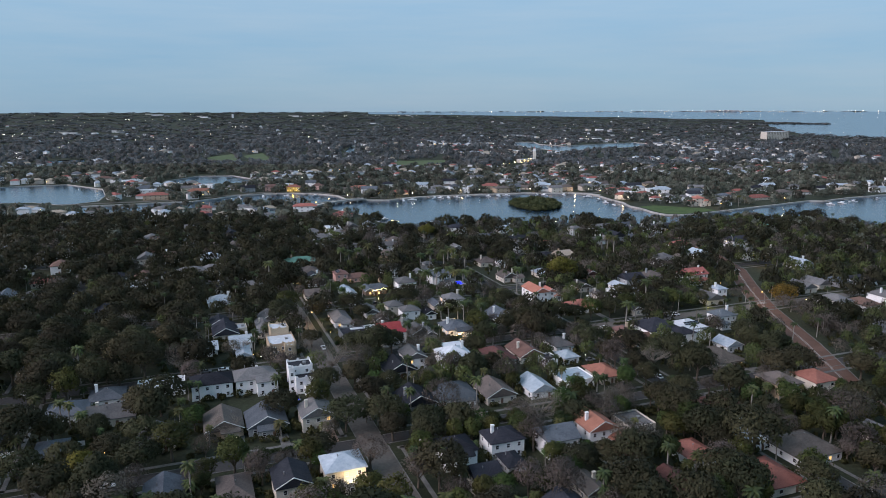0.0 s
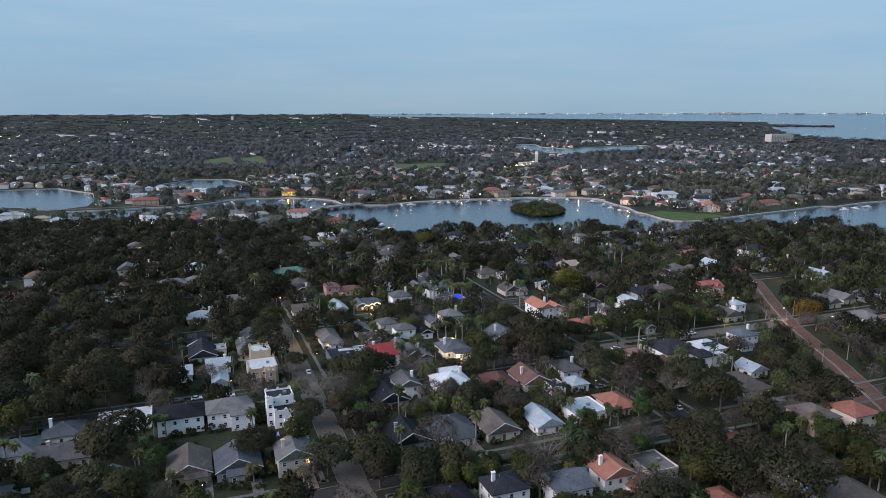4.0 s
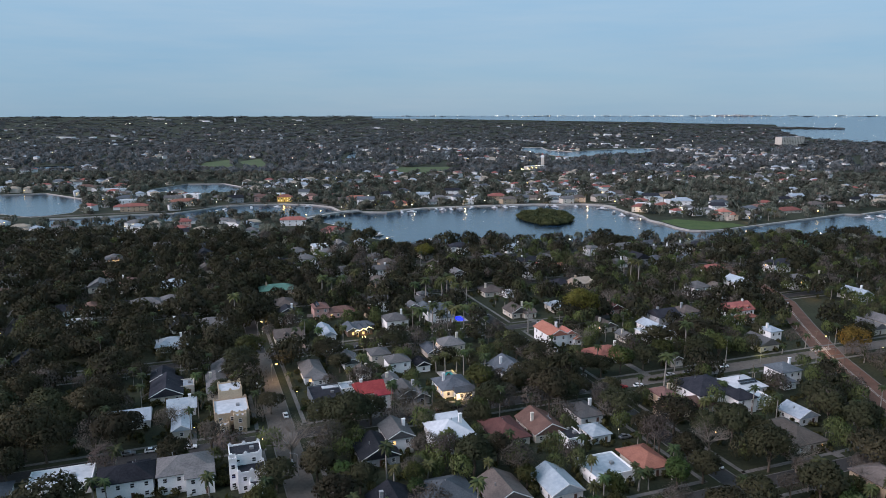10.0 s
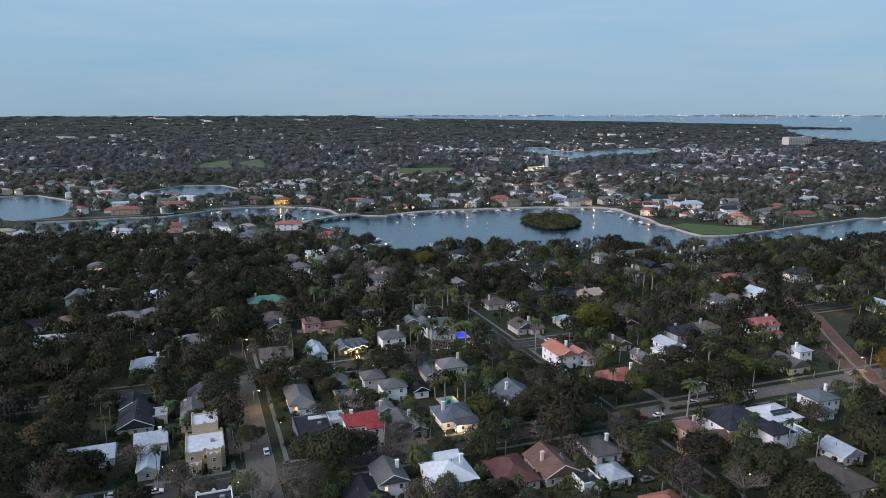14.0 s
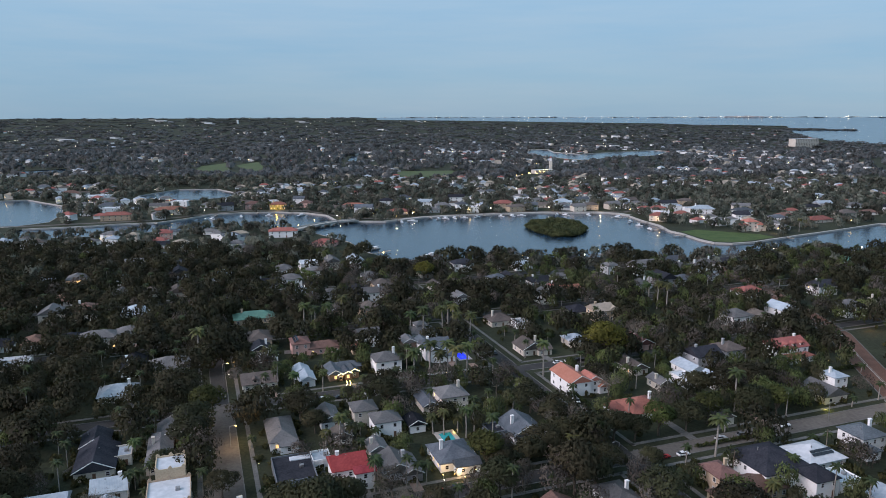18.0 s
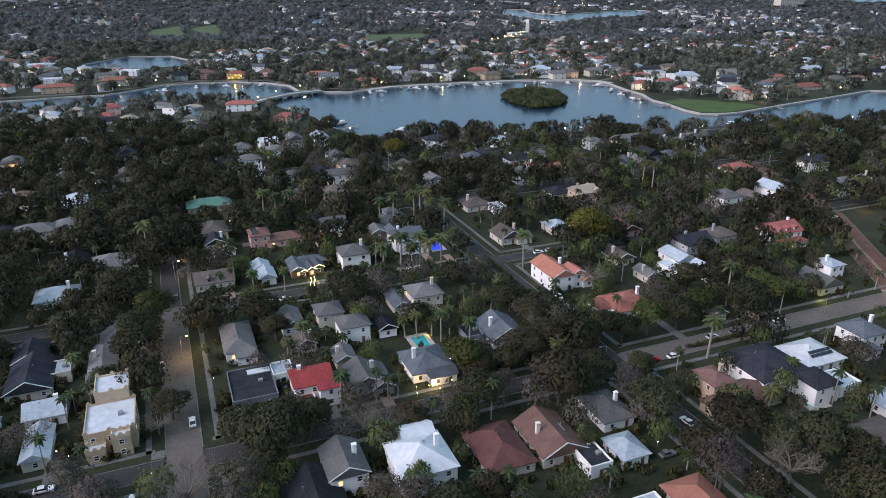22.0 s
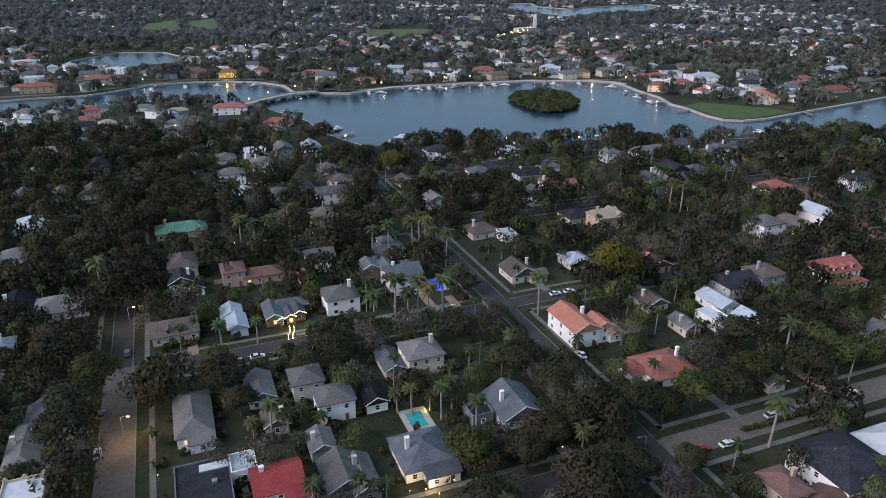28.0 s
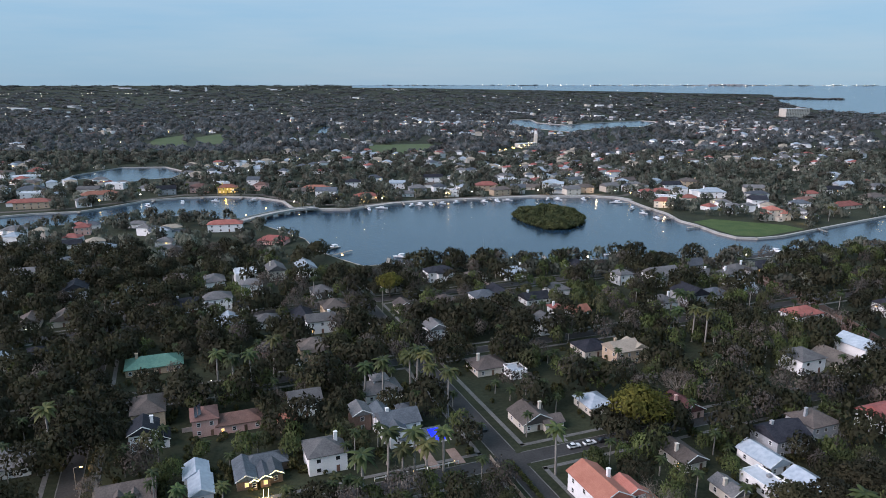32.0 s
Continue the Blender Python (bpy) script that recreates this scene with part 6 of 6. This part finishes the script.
def utility_pole(x, y, turn=0.0, h=10.5):
    top = empty("utility_pole", pose(x, y, 0, 0, 0, turn), "weathered wooden utility pole with a crossarm", "pole", "utility poles")
    part("pole", np_mesh("pole", *tube([(0, 0, -0.3), (0, 0, h)], (0.17, 0.11), 6), POLE_WOOD), POLE_WOOD, top)
    part("crossarm", box(bmesh.new(), -1.2, -0.06, h - 0.9, 1.2, 0.06, h - 0.75), POLE_WOOD, top)
    for x0 in (-1.0, 0.4, 1.0):
        part("insulator", np_mesh("insulator", *tube([(x0, 0, h - 0.75), (x0, 0, h - 0.5)], (0.05, 0.04), 5), STEEL), STEEL, top)


street_lamp(-71.0, 351.0, -5, 2000)
street_lamp(-93.5, 412, 0, 700)
street_lamp(187.0, 391.0, 200, 900)
street_lamp(203.0, 372.0, 110, 900)
street_lamp(-43.0, 272.0, 175, 0)
for x, y, t in ((42.1, 356.7, 20), (60.9, 340.9, 200), (21.0, 334.7, 110), (38.8, 386.3, 20), (147, 374, 290)):
    street_lamp(x, y, t)
for x, y in ((130.8, 345.1), (176, 366), (184, 372), (181, 392), (94, 330), (72, 283), (107, 300), (23, 383), (-150, 300), (-105, 228), (60, 235)):
    utility_pole(x, y, TURN)
GARDEN = ((3.2, 329.6), (6.9, 330.1), (3.5, 326.4), (13.6, 333.0), (10.0, 328.5), (-18.9, 343.0), (-7.2, 333.1), (-32.8, 319.6), (65.2, 302.5), (41.3, 344.7), (23.7, 333.2), (19.8, 328.2), (99.0, 300.5),
          (-185.5, 535.4), (-181.9, 543.6), (-143.7, 471.3), (-88.5, 476.4), (-77.1, 484.5), (-1.2, 415.8), (3.4, 418.7), (7.5, 420.3), (15.8, 424.2), (55.9, 468.2), (117.4, 527.2), (216.1, 510.9), (179.1, 435.2),
          (-70.8, 220.3), (-111.2, 210.5), (-104.7, 208.6), (-180.8, 280.7), (-225.7, 410.9), (-184.2, 348.2), (13.5, 345.0), (-57, 336), (-20, 300), (-83, 301), (-87, 303), (-60, 294), (-92, 415), (-125, 470), (60, 300))
for i, (x, y) in enumerate(GARDEN):
    globe("garden_lamp", x, y, 1.6, WHITE_LAMP if i % 3 == 2 else WARM, "small glowing garden lamp on a post", 0.17)
lamp(8.5, 331.0, 2.2, 520)
lamp(3.5, 331.5, 2.0, 160)
lamp(-19, 343.5, 2.4, 120, (1.0, 0.8, 0.2))
lamp(-7, 336.5, 1.8, 70)
lamp(-24.8, 189.6, 5.2, 650, (1.0, 0.72, 0.36))
lamp(-28.0, 188.6, 4.6, 320, (1.0, 0.72, 0.36))
lamp(152, 384, 1.2, 260, (0.95, 0.85, 0.15))
lamp(7, 363, 0.9, 160, (1.0, 0.75, 0.2))
lamp(-207, 955, 3.0, 1100, (1.0, 0.62, 0.08), 1.0)
lamp(-60, 918, 3.0, 2500, (1.0, 0.7, 0.3), 1.0)
for x, y in ((-120, 896), (-38, 916), (25, 938), (78, 950), (128, 962), (182, 955), (226, 868), (318, 796), (372, 840)):
    lamp(x, y, 4.0, 900, (1.0, 0.68, 0.36), 0.7)
lamp(228, 486, 3.0, 500, (1.0, 0.5, 0.2))
lamp(-241, 571, 3.0, 700, (1.0, 0.45, 0.12))

# the house with strings of light along its gables, path and palm
LIGHT_HOUSE = pose(-45.4, 418.3, 0, 0, 0, TURN)
STRINGS = []
for cx, half, y, eave, apex in ((0.6, 1.3, -7.65, 3.0, 3.7), (3.9, 1.95, -7.05, 3.0, 4.05), (7.0, 2.45, -5.85, 3.0, 4.3)):
    STRINGS += [((cx - half, y, eave), (cx, y, apex)), ((cx, y, apex), (cx + half, y, eave))]
for line in (((2.9, -8.0), (2.6, -11.4), (1.3, -14.6), (1.0, -17.4)), ((4.3, -8.0), (4.0, -11.4), (2.8, -14.6), (2.4, -17.4))):
    STRINGS += [((*p, 0.25), (*q, 0.25)) for p, q in zip(line, line[1:])]
for (ax, ay, az), (bx, by, bz) in STRINGS:
    top = empty("light_string", LIGHT_HOUSE, "string of warm white bulbs along a gable or path", "light string", "strings of light")
    part("cord", np_mesh("cord", *tube([(ax, ay, az), (bx, by, bz)], (0.03, 0.03), 4), STEEL), STEEL, top)
    for k in range(8):
        s = (k + 0.5) / 8
        bm = bmesh.new()
        bmesh.ops.create_icosphere(bm, subdivisions=1, radius=0.12, matrix=Matrix.Translation((ax + (bx - ax) * s, ay + (by - ay) * s - 0.1, az + (bz - az) * s + 0.05)))
        part("bulb", bm, STRING_LAMP, top)
lamp(-38.0, 408.0, 2.0, 420, (1.0, 0.66, 0.22))
lamp(-40.5, 409.5, 3.0, 160, (1.0, 0.7, 0.3))


# ---- pools, fences, drives ----
def pool(x, y, w, d, turn, material, label, deck=1.6):
    top = empty("swimming_pool", pose(x, y, 0, 0, 0, turn), label, "pool")
    bm = bmesh.new()
    a, b = w / 2, d / 2
    for x0, y0, x1, y1 in ((-a - deck, -b - deck, a + deck, -b), (-a - deck, b, a + deck, b + deck), (-a - deck, -b, -a, b), (a, -b, a + deck, b)):
        box(bm, x0, y0, -0.2, x1, y1, 0.16)
    part("deck", bm, SEAWALL, top)
    part("water", box(bmesh.new(), -a, -b, -0.2, a, b, 0.08), material, top)


pool(4.3, 359.0, 4.5, 7, TURN, POOL, "teal swimming pool among palms")
pool(114.5, 322.5, 4.5, 7, TURN, POOL, "turquoise swimming pool beside a white house")
pool(10.3, 444.0, 4.4, 8.5, TURN, BLUE_LAMP, "pool glowing deep blue beside the white house", 1.2)
pool(-58, 257, 2.2, 2.2, TURN, BLUE_LAMP, "small spa glowing blue in a courtyard", 0.6)
lamp(10.6, 445.5, 1.4, 160, (0.1, 0.15, 1.0), 0.8)


def fence(x0, y0, x1, y1, material, label, h=1.7, solid_boards=True):
    """Posts with panels between them."""
    a, b = Vector((x0, y0)), Vector((x1, y1))
    n = max(2, int((b - a).length / 3.0))
    turn = math.degrees(math.atan2(b.y - a.y, b.x - a.x))
    top = empty("fence", pose(x0, y0, 0, 0, 0, turn), label, "fence")
    step = (b - a).length / n
    for i in range(n + 1):
        part("post", box(bmesh.new(), i * step - 0.08, -0.08, -0.2, i * step + 0.08, 0.08, h + 0.12), material, top)
        if i < n:
            lo = 0.08 if solid_boards else h - 0.35
            part("panel", box(bmesh.new(), i * step + 0.08, -0.03, lo, (i + 1) * step - 0.08, 0.03, h), material, top)


fence(-55, 345.5, -46.5, 350, TRIM, "white board fence between gardens")
fence(-8, 415.8, 17, 425.2, TRIM, "low white rail fence in front of palms", 1.2, False)
fence(166, 484, 182, 490, TRIM, "white garden wall beside the street", 2.0)
fence(-22, 447, -3, 454, FENCE, "weathered timber fence behind a garden", 1.8)
fence(-75, 446, -40, 458, SEAWALL, "pale stone wall beside a hedge", 1.8)
fence(-14, 340, -14.5, 352, FENCE, "timber fence between two houses", 1.8)
fence(36, 402, 27, 428, FENCE, "timber fence beside the street", 1.6)
fence(-150, 208, -122, 219, TRIM, "white board fence around a yard", 1.8)
fence(14, 205, 5, 228, TRIM, "white board fence around a yard", 1.8)
fence(120, 340, 152, 351, FENCE, "dark timber fence around a yard", 1.8)
fence(60, 284, 74, 289, FENCE, "timber fence behind a garden", 1.8)
fence(-118, 330, -112, 352, FENCE, "timber fence between two houses", 1.8)

for k, (x, y, r) in enumerate(HAND_PLACED):
    if k % 2 == 0 and r > 4.5:
        u, v = x * CT + y * ST, -x * ST + y * CT
        road_v = max([e for e in EW if e < v] or [0])
        if v - r - road_v < 34 and road_v:
            tagged(part("driveway", strip([G(u + r * 0.7, road_v + 4.2), G(u + r * 0.7, min(v - r * 0.2, road_v + 20))], 3.2, 0.105 + 0.004 * (k % 14 // 2)), PAVER if k % 3 == 0 else CONCRETE), "narrow driveway from the street to a house", "driveway", kind="structure")

# ---- on and by the water ----
BRIDGE = ((-153, 800), (-145, 818), (-134, 838), (-118, 857), (-98, 868))
bridge = empty("bridge", pose(0, 0, 0), "low pale concrete road bridge with arched openings", "bridge")
part("deck", strip(BRIDGE, 10, 1.9, thick=0.8), SEAWALL, bridge)
for s in (-1, 1):
    part("parapet", strip(BRIDGE, 0.4, 2.9, shift=s * 4.9, thick=1.2), SEAWALL, bridge)
for (ax, ay), (bx, by) in zip(BRIDGE, BRIDGE[1:]):
    for q in (0.0, 0.5):
        cx, cy = ax + (bx - ax) * q, ay + (by - ay) * q
        part("pier", box(bmesh.new(), -0.7, -4.6, -2.5, 0.7, 4.6, 1.2), SEAWALL, bridge, at=pose(cx, cy, 0, 0, 0, math.degrees(math.atan2(by - ay, bx - ax))))


def boat(x, y, turn, L=8.0, mast=0):
    top = empty("boat", pose(x, y, -0.95, 0, 0, turn), "moored sailing boat with a bare mast" if mast else "white motor boat moored beside a dock", "boat", "moored boats")
    bm = solid([(0, L * 0.5, 1.0), (L * 0.15, L * 0.22, 0.9), (L * 0.16, -L * 0.5, 0.75), (-L * 0.16, -L * 0.5, 0.75), (-L * 0.15, L * 0.22, 0.9), (0, L * 0.4, -0.2), (L * 0.11, -L * 0.48, -0.2), (-L * 0.11, -L * 0.48, -0.2)],
               ((0, 1, 2, 3, 4), (0, 5, 6, 2, 1), (0, 4, 3, 7, 5), (2, 6, 7, 3), (5, 7, 6)))
    bmesh.ops.recalc_face_normals(bm, faces=bm.faces[:])
    part("hull", bm, HULL, top)
    part("cabin", box(bmesh.new(), -L * 0.1, -L * 0.2, 0.8, L * 0.1, L * 0.15, 1.9, 0.15), HULL, top)
    part("windscreen", box(bmesh.new(), -L * 0.095, L * 0.152, 1.15, L * 0.095, L * 0.175, 1.75), PANE, top)
    if mast:
        part("mast", np_mesh("mast", *tube([(0, 0, 1.8), (0, 0, 11)], (0.09, 0.05), 5), STEEL), STEEL, top)
    else:
        part("canopy", box(bmesh.new(), -L * 0.12, -L * 0.3, 2.5, L * 0.12, L * 0.05, 2.62), HULL, top)


def dock(x, y, turn, L=12.0, w=2.2):
    top = empty("dock", pose(x, y, 0, 0, 0, turn), "weathered timber dock on piles", "dock", "docks along the shore")
    bm = bmesh.new()
    for i in range(int(L / 0.5)):
        box(bm, -w / 2, i * 0.5, 0.25, w / 2, i * 0.5 + 0.46, 0.4)
    part("deck", bm, DOCK, top)
    for i in range(int(L / 7) + 1):
        for s in (-1, 1):
            part("pile", np_mesh("pile", *tube([(s * w / 2, i * 7, -3), (s * w / 2, i * 7, 1.6)], (0.16, 0.14), 6), POLE_WOOD), POLE_WOOD, top)


BOATS = ((-50, 880), (-39, 886), (-11, 899), (-2, 903), (7, 907), (18, 911), (32, 915), (61, 922), (73, 926), (84, 929), (125, 932), (136, 932), (161, 933), (196, 908), (202, 872), (207, 850), (211, 826), (-13, 690), (-62, 716), (-112, 786),
         (44, 698), (132, 693), (145, 696), (-262, 900), (-236, 919), (-207, 928), (-170, 928), (466, 838), (484, 848), (506, 862), (550, 885), (250, 700))
for i, (x, y) in enumerate(BOATS):
    if y > 780:
        x, y = (x - 7, y - 3) if 190 < x < 230 else (x, y - 9)
    boat(x, y, 15 + 67 * (i % 4), 9 + (i * 3) % 5, 1 if i in (1, 9, 16, 20) else 0)
for x, y, t, L in ((-55, 884, 190, 10), (-20, 902, 190, 12), (12, 912, 195, 12), (40, 922, 190, 12), (66, 928, 190, 10), (130, 938, 185, 10), (168, 938, 185, 9), (201, 900, 100, 12), (212, 862, 100, 12), (219, 822, 110, 16), (228, 785, 115, 14),
                   (318, 772, 190, 10), (-72, 705, -50, 18), (-60, 690, -40, 20), (44, 675, 0, 18), (84, 674, 0, 14), (138, 680, 0, 14), (190, 682, 0, 14), (-312, 860, 200, 10), (-268, 921, 190, 12), (-225, 941, 185, 12), (-185, 941, 180, 12),
                   (470, 853, 200, 12), (500, 873, 205, 14), (540, 895, 205, 12), (-20, 669, 0, 14)):
    dock(x, y, t, L)
for i, (x, y) in enumerate(((-140, 849), (-137, 802), (-140, 925), (-122, 885), (-150, 817), (-104, 1003), (-84, 905), (-40, 905), (10, 930), (50, 945), (90, 952), (120, 955), (150, 962), (200, 950), (212, 935), (230, 860), (322, 800), (370, 820),
                            (420, 850), (-200, 958), (-230, 955), (-285, 930), (-310, 895), (-70, 700), (-50, 675), (-95, 735), (60, 665), (110, 668), (155, 672), (215, 672), (272, 685), (345, 700))):
    globe("shore_lamp", x, y, 4.0, WHITE_LAMP if i % 2 else WARM, "lit lamp on a post beside the shore", 0.7)


# ---- landmarks in the distance ----
def block(name, x, y, w, d, h, turn, material, label, floors=0, bays=0, category="building"):
    """A large flat-roofed building with parapet and rows of windows."""
    z0 = far_height(math.hypot(x, y))
    top = empty(name, pose(x, y, z0, 0, 0, turn), label, category)
    part("wall", box(bmesh.new(), -w / 2, -d / 2, -3, w / 2, d / 2, h), material, top)
    part("roof", roof_bm(w, d, h + 0.1, "flat"), ROOF["grey" if name == "commercial_building" else "white"], top)
    for i in range(floors):
        for j in range(bays):
            cx = (j + 0.5) / bays * w - w / 2
            cz = (i + 0.55) / floors * h
            part("window", box(bmesh.new(), cx - w / bays * 0.2, -d / 2 - 0.25, cz - h / floors * 0.2, cx + w / bays * 0.2, -d / 2 + 0.1, cz + h / floors * 0.2), PANE, top)
    return top


block("hotel", 1195, 2535, 100, 30, 30, 20, WALL["cream"], "broad cream seven-storey hotel above the trees", 7, 14)
for x, y, w, h in ((-1566, 2960, 150, 12), (-1470, 2975, 70, 11), (-1448, 3131, 120, 12), (-1750, 4346, 190, 10), (-1440, 4270, 120, 10), (-1280, 4313, 26, 30), (-1017, 3578, 50, 12), (-930, 4474, 110, 9), (-386, 3911, 100, 10), (-576, 3581, 70, 8), (-214, 4551, 50, 10),
                   (722, 3254, 90, 16), (739, 1922, 60, 9), (-768, 1553, 60, 7), (-127, 1586, 50, 6), (44, 1470, 30, 7), (560, 2560, 80, 12), (430, 2640, 60, 12), (820, 2480, 60, 12), (300, 2850, 120, 12)):
    for k in range(1 if w < 40 else 3):
        block("commercial_building", x + (0, -0.42, 0.4)[k] * w, y + (0, 60, -50)[k], w * (0.34, 0.2, 0.14)[k], 24, h * (0.7, 0.55, 0.6)[k], 8 + 5 * k, WALL[("white", "cream", "grey")[k]], "long pale flat-roofed commercial building among trees")
clubhouse = block("clubhouse", 180, 1500, 42, 16, 7, 30, WALL["cream"], "cream clubhouse with a lit terrace", 2, 9)
tower = empty("bell_tower", pose(200, 1528, 0), "slender pale bell tower above the trees", "tower")
part("shaft", box(bmesh.new(), -3, -3, -1, 3, 3, 22), WALL["cream"], tower)
part("belfry", box(bmesh.new(), -2.2, -2.2, 22, 2.2, 2.2, 28), WALL["white"], tower)
bm = bmesh.new()
bmesh.ops.create_cone(bm, cap_ends=True, segments=8, radius1=2.6, radius2=0.1, depth=4.5, matrix=Matrix.Translation((0, 0, 30.2)))
part("spire", bm, ROOF["tile_red"], tower)

V, F = [], []
Vl, Fl = [], []
for i in range(230):
    a = rnd.choice((rnd.uniform(-6, 34), rnd.gauss(21.5, 2.2), rnd.uniform(-4, 30)))
    r = rnd.uniform(4900, 4960)
    tall = 0.8 + 1.1 * math.exp(-((a - 21.5) / 1.4) ** 2)
    w, h = rnd.uniform(6, 22), rnd.uniform(3, 8) * tall
    x, y, z = r * math.sin(radians(a)), r * math.cos(radians(a)), far_height(4900) - 2
    n = len(V)
    V += [(x + p, y + q, z + e) for e in (0, h) for p, q in ((-w / 2, -8), (w / 2, -8), (w / 2, 8), (-w / 2, 8))]
    F += [tuple(n + k for k in f) for f in ((4, 5, 6, 7), (0, 1, 5, 4), (1, 2, 6, 5), (2, 3, 7, 6), (3, 0, 4, 7))]
tagged(part("far_city", np_mesh("far_city", V, F, WALL["grey"], flat=True), WALL["grey"]), "pale low city skyline across the bay", "city", kind="stuff")


def sparks(name, places, material, label):
    """Far lamps: small eight-faced globes, joined."""
    V, F = [], []
    for x, y, z, r in places:
        n = len(V)
        V += [(x + r, y, z), (x, y + r, z), (x - r, y, z), (x, y - r, z), (x, y, z + r), (x, y, z - r)]
        F += [(n + a, n + b, n + c) for a, b, c in ((0, 1, 4), (1, 2, 4), (2, 3, 4), (3, 0, 4), (1, 0, 5), (2, 1, 5), (3, 2, 5), (0, 3, 5))]
    tagged(part(name, np_mesh(name, V, F, material), material), label, "lamps", kind="stuff")


warm, white = [], []
for i in range(16):
    s = i / 15
    warm.append((122 + 76 * s + rnd.uniform(-6, 6), 1372 + 150 * s + rnd.uniform(-8, 8), rnd.uniform(4, 8), rnd.uniform(0.8, 1.5)))
for x, y in homes[::3]:
    (warm if rnd.random() < 0.5 else white).append((x + rnd.uniform(-9, 9), y - rnd.uniform(6, 9), rnd.uniform(2.5, 5), 0.35 + math.hypot(x, y) / 5200))
for i in range(120):
    r = rnd.uniform(2500, 4850)
    a = rnd.uniform(-34, 33)
    if a > -6 and r > np.interp(a, edge_a, edge_r):
        continue
    white.append((r * math.sin(radians(a)), r * math.cos(radians(a)), far_height(r) + 9, rnd.uniform(0.6, 1.2)))
for a0, a1, r, n in ((-33.5, -28, 3350, 26), (-31, -18, 4300, 40), (-17, -14, 3700, 10), (-12, -2, 4560, 34), (-2, 34, 4890, 90), (14, 34, 4895, 60), (-34, -25, 3950, 20)):
    for k in range(n):
        a = rnd.uniform(a0, a1)
        white.append((r * math.sin(radians(a)), r * math.cos(radians(a)), far_height(r) + rnd.uniform(3, 8), rnd.uniform(0.5, 1.25)))
sparks("warm_lamps", warm, WARM, "warm lamps at far houses")
sparks("white_lamps", white, WHITE_LAMP, "white lamps of far roads and yards")

# palms along the far shore
for i, (x, y) in enumerate(((-95, 905), (-80, 900), (-62, 903), (-45, 912), (-30, 922), (-8, 930), (12, 935), (35, 945), (52, 950), (80, 958), (104, 955), (130, 962), (155, 972), (180, 960), (205, 962), (240, 870), (262, 830), (318, 812), (330, 800), (345, 806), (360, 825), (-215, 955), (-190, 965), (-250, 965), (-290, 940))):
    plant(PALMS[i % 4], x, y, rnd.uniform(0.95, 1.3), rnd.uniform(0, 6.28))

# hedges between the gardens
for x0, y0, x1, y1, h in ((-62, 470, -40, 478, 2.2), (-70, 447, -44, 457, 2.4), (30, 343, 46, 349, 1.4), (18, 338, 33, 343.5, 1.5), (-52, 320, -46, 338, 1.6), (40, 405, 33, 425, 1.5), (60, 385, 52, 408, 1.8), (140, 398, 165, 407, 2.0),
                          (90, 352, 118, 362, 1.2), (128, 348, 150, 356, 1.6), (60, 328, 66, 310, 1.6), (-96, 372, -86, 346, 1.8), (-125, 400, -108, 406, 1.6), (-12, 430, -16, 446, 2.0), (70, 445, 95, 454, 1.8), (95, 448, 104, 424, 1.8),
                          (20, 236, 45, 246, 1.3), (-60, 212, -40, 219, 1.3), (-125, 232, -119, 214, 1.6), (64, 240, 90, 250, 1.6), (-20, 252, -14, 232, 1.6), (0, 262, 8, 242, 1.6), (160, 420, 190, 430, 2.0), (-60, 540, -30, 551, 2.0)):
    hedge(x0, y0, x1, y1, h)
for i, (x, y) in enumerate(((-12, 318), (28, 327), (41, 333), (52, 337), (47, 350), (36, 346), (70, 336), (-30, 318), (58, 362), (-96, 302), (-108, 298))):
    plant((WINTER + OAKS)[i % 7], x, y, rnd.uniform(0.75, 1.1), rnd.uniform(0, 6.28))

# skylights, tarpaulins and garden tents
for x, y, z, w, d, m, label in ((-43.6, 337.0, 3.5, 7.0, 2.6, ROOF["white"], "white roof hatch panel on a dark roof"), (38.2, 304.1, 5.0, 5.5, 3.4, ROOF["pale"], "pale skylight panel on a tiled roof")):
    top = empty("skylight", pose(x, y, z, 0, 0, TURN), label, "skylight")
    part("panel", box(bmesh.new(), -w / 2, -d / 2, -0.9, w / 2, d / 2, 0.12, 0.04), m, top)
TARP = mat("teal_tarpaulin", (0.02, 0.28, 0.28), (0.04, 0.38, 0.38), 0.6, 0.5, 3, 0.2)
tent = empty("sun_shade", pose(23.2, 292.7, 0, 0, 0, TURN), "teal triangular sun shade beside a house", "sun shade")
sail = solid([(-2.4, -1.5, 2.6), (2.6, -1.2, 2.9), (-0.5, 2.6, 3.8), (-2.4, -1.5, 2.5), (2.6, -1.2, 2.8), (-0.5, 2.6, 3.7)], ((0, 1, 2), (5, 4, 3), (0, 3, 4, 1), (1, 4, 5, 2), (2, 5, 3, 0)))
part("sail", sail, TARP, tent)
for px, py, h in ((-2.4, -1.5, 2.7), (2.6, -1.2, 3.0), (-0.5, 2.6, 3.9)):
    part("pole", np_mesh("pole", *tube([(px, py, -0.2), (px, py, h)], (0.05, 0.04), 5), STEEL), STEEL, tent)
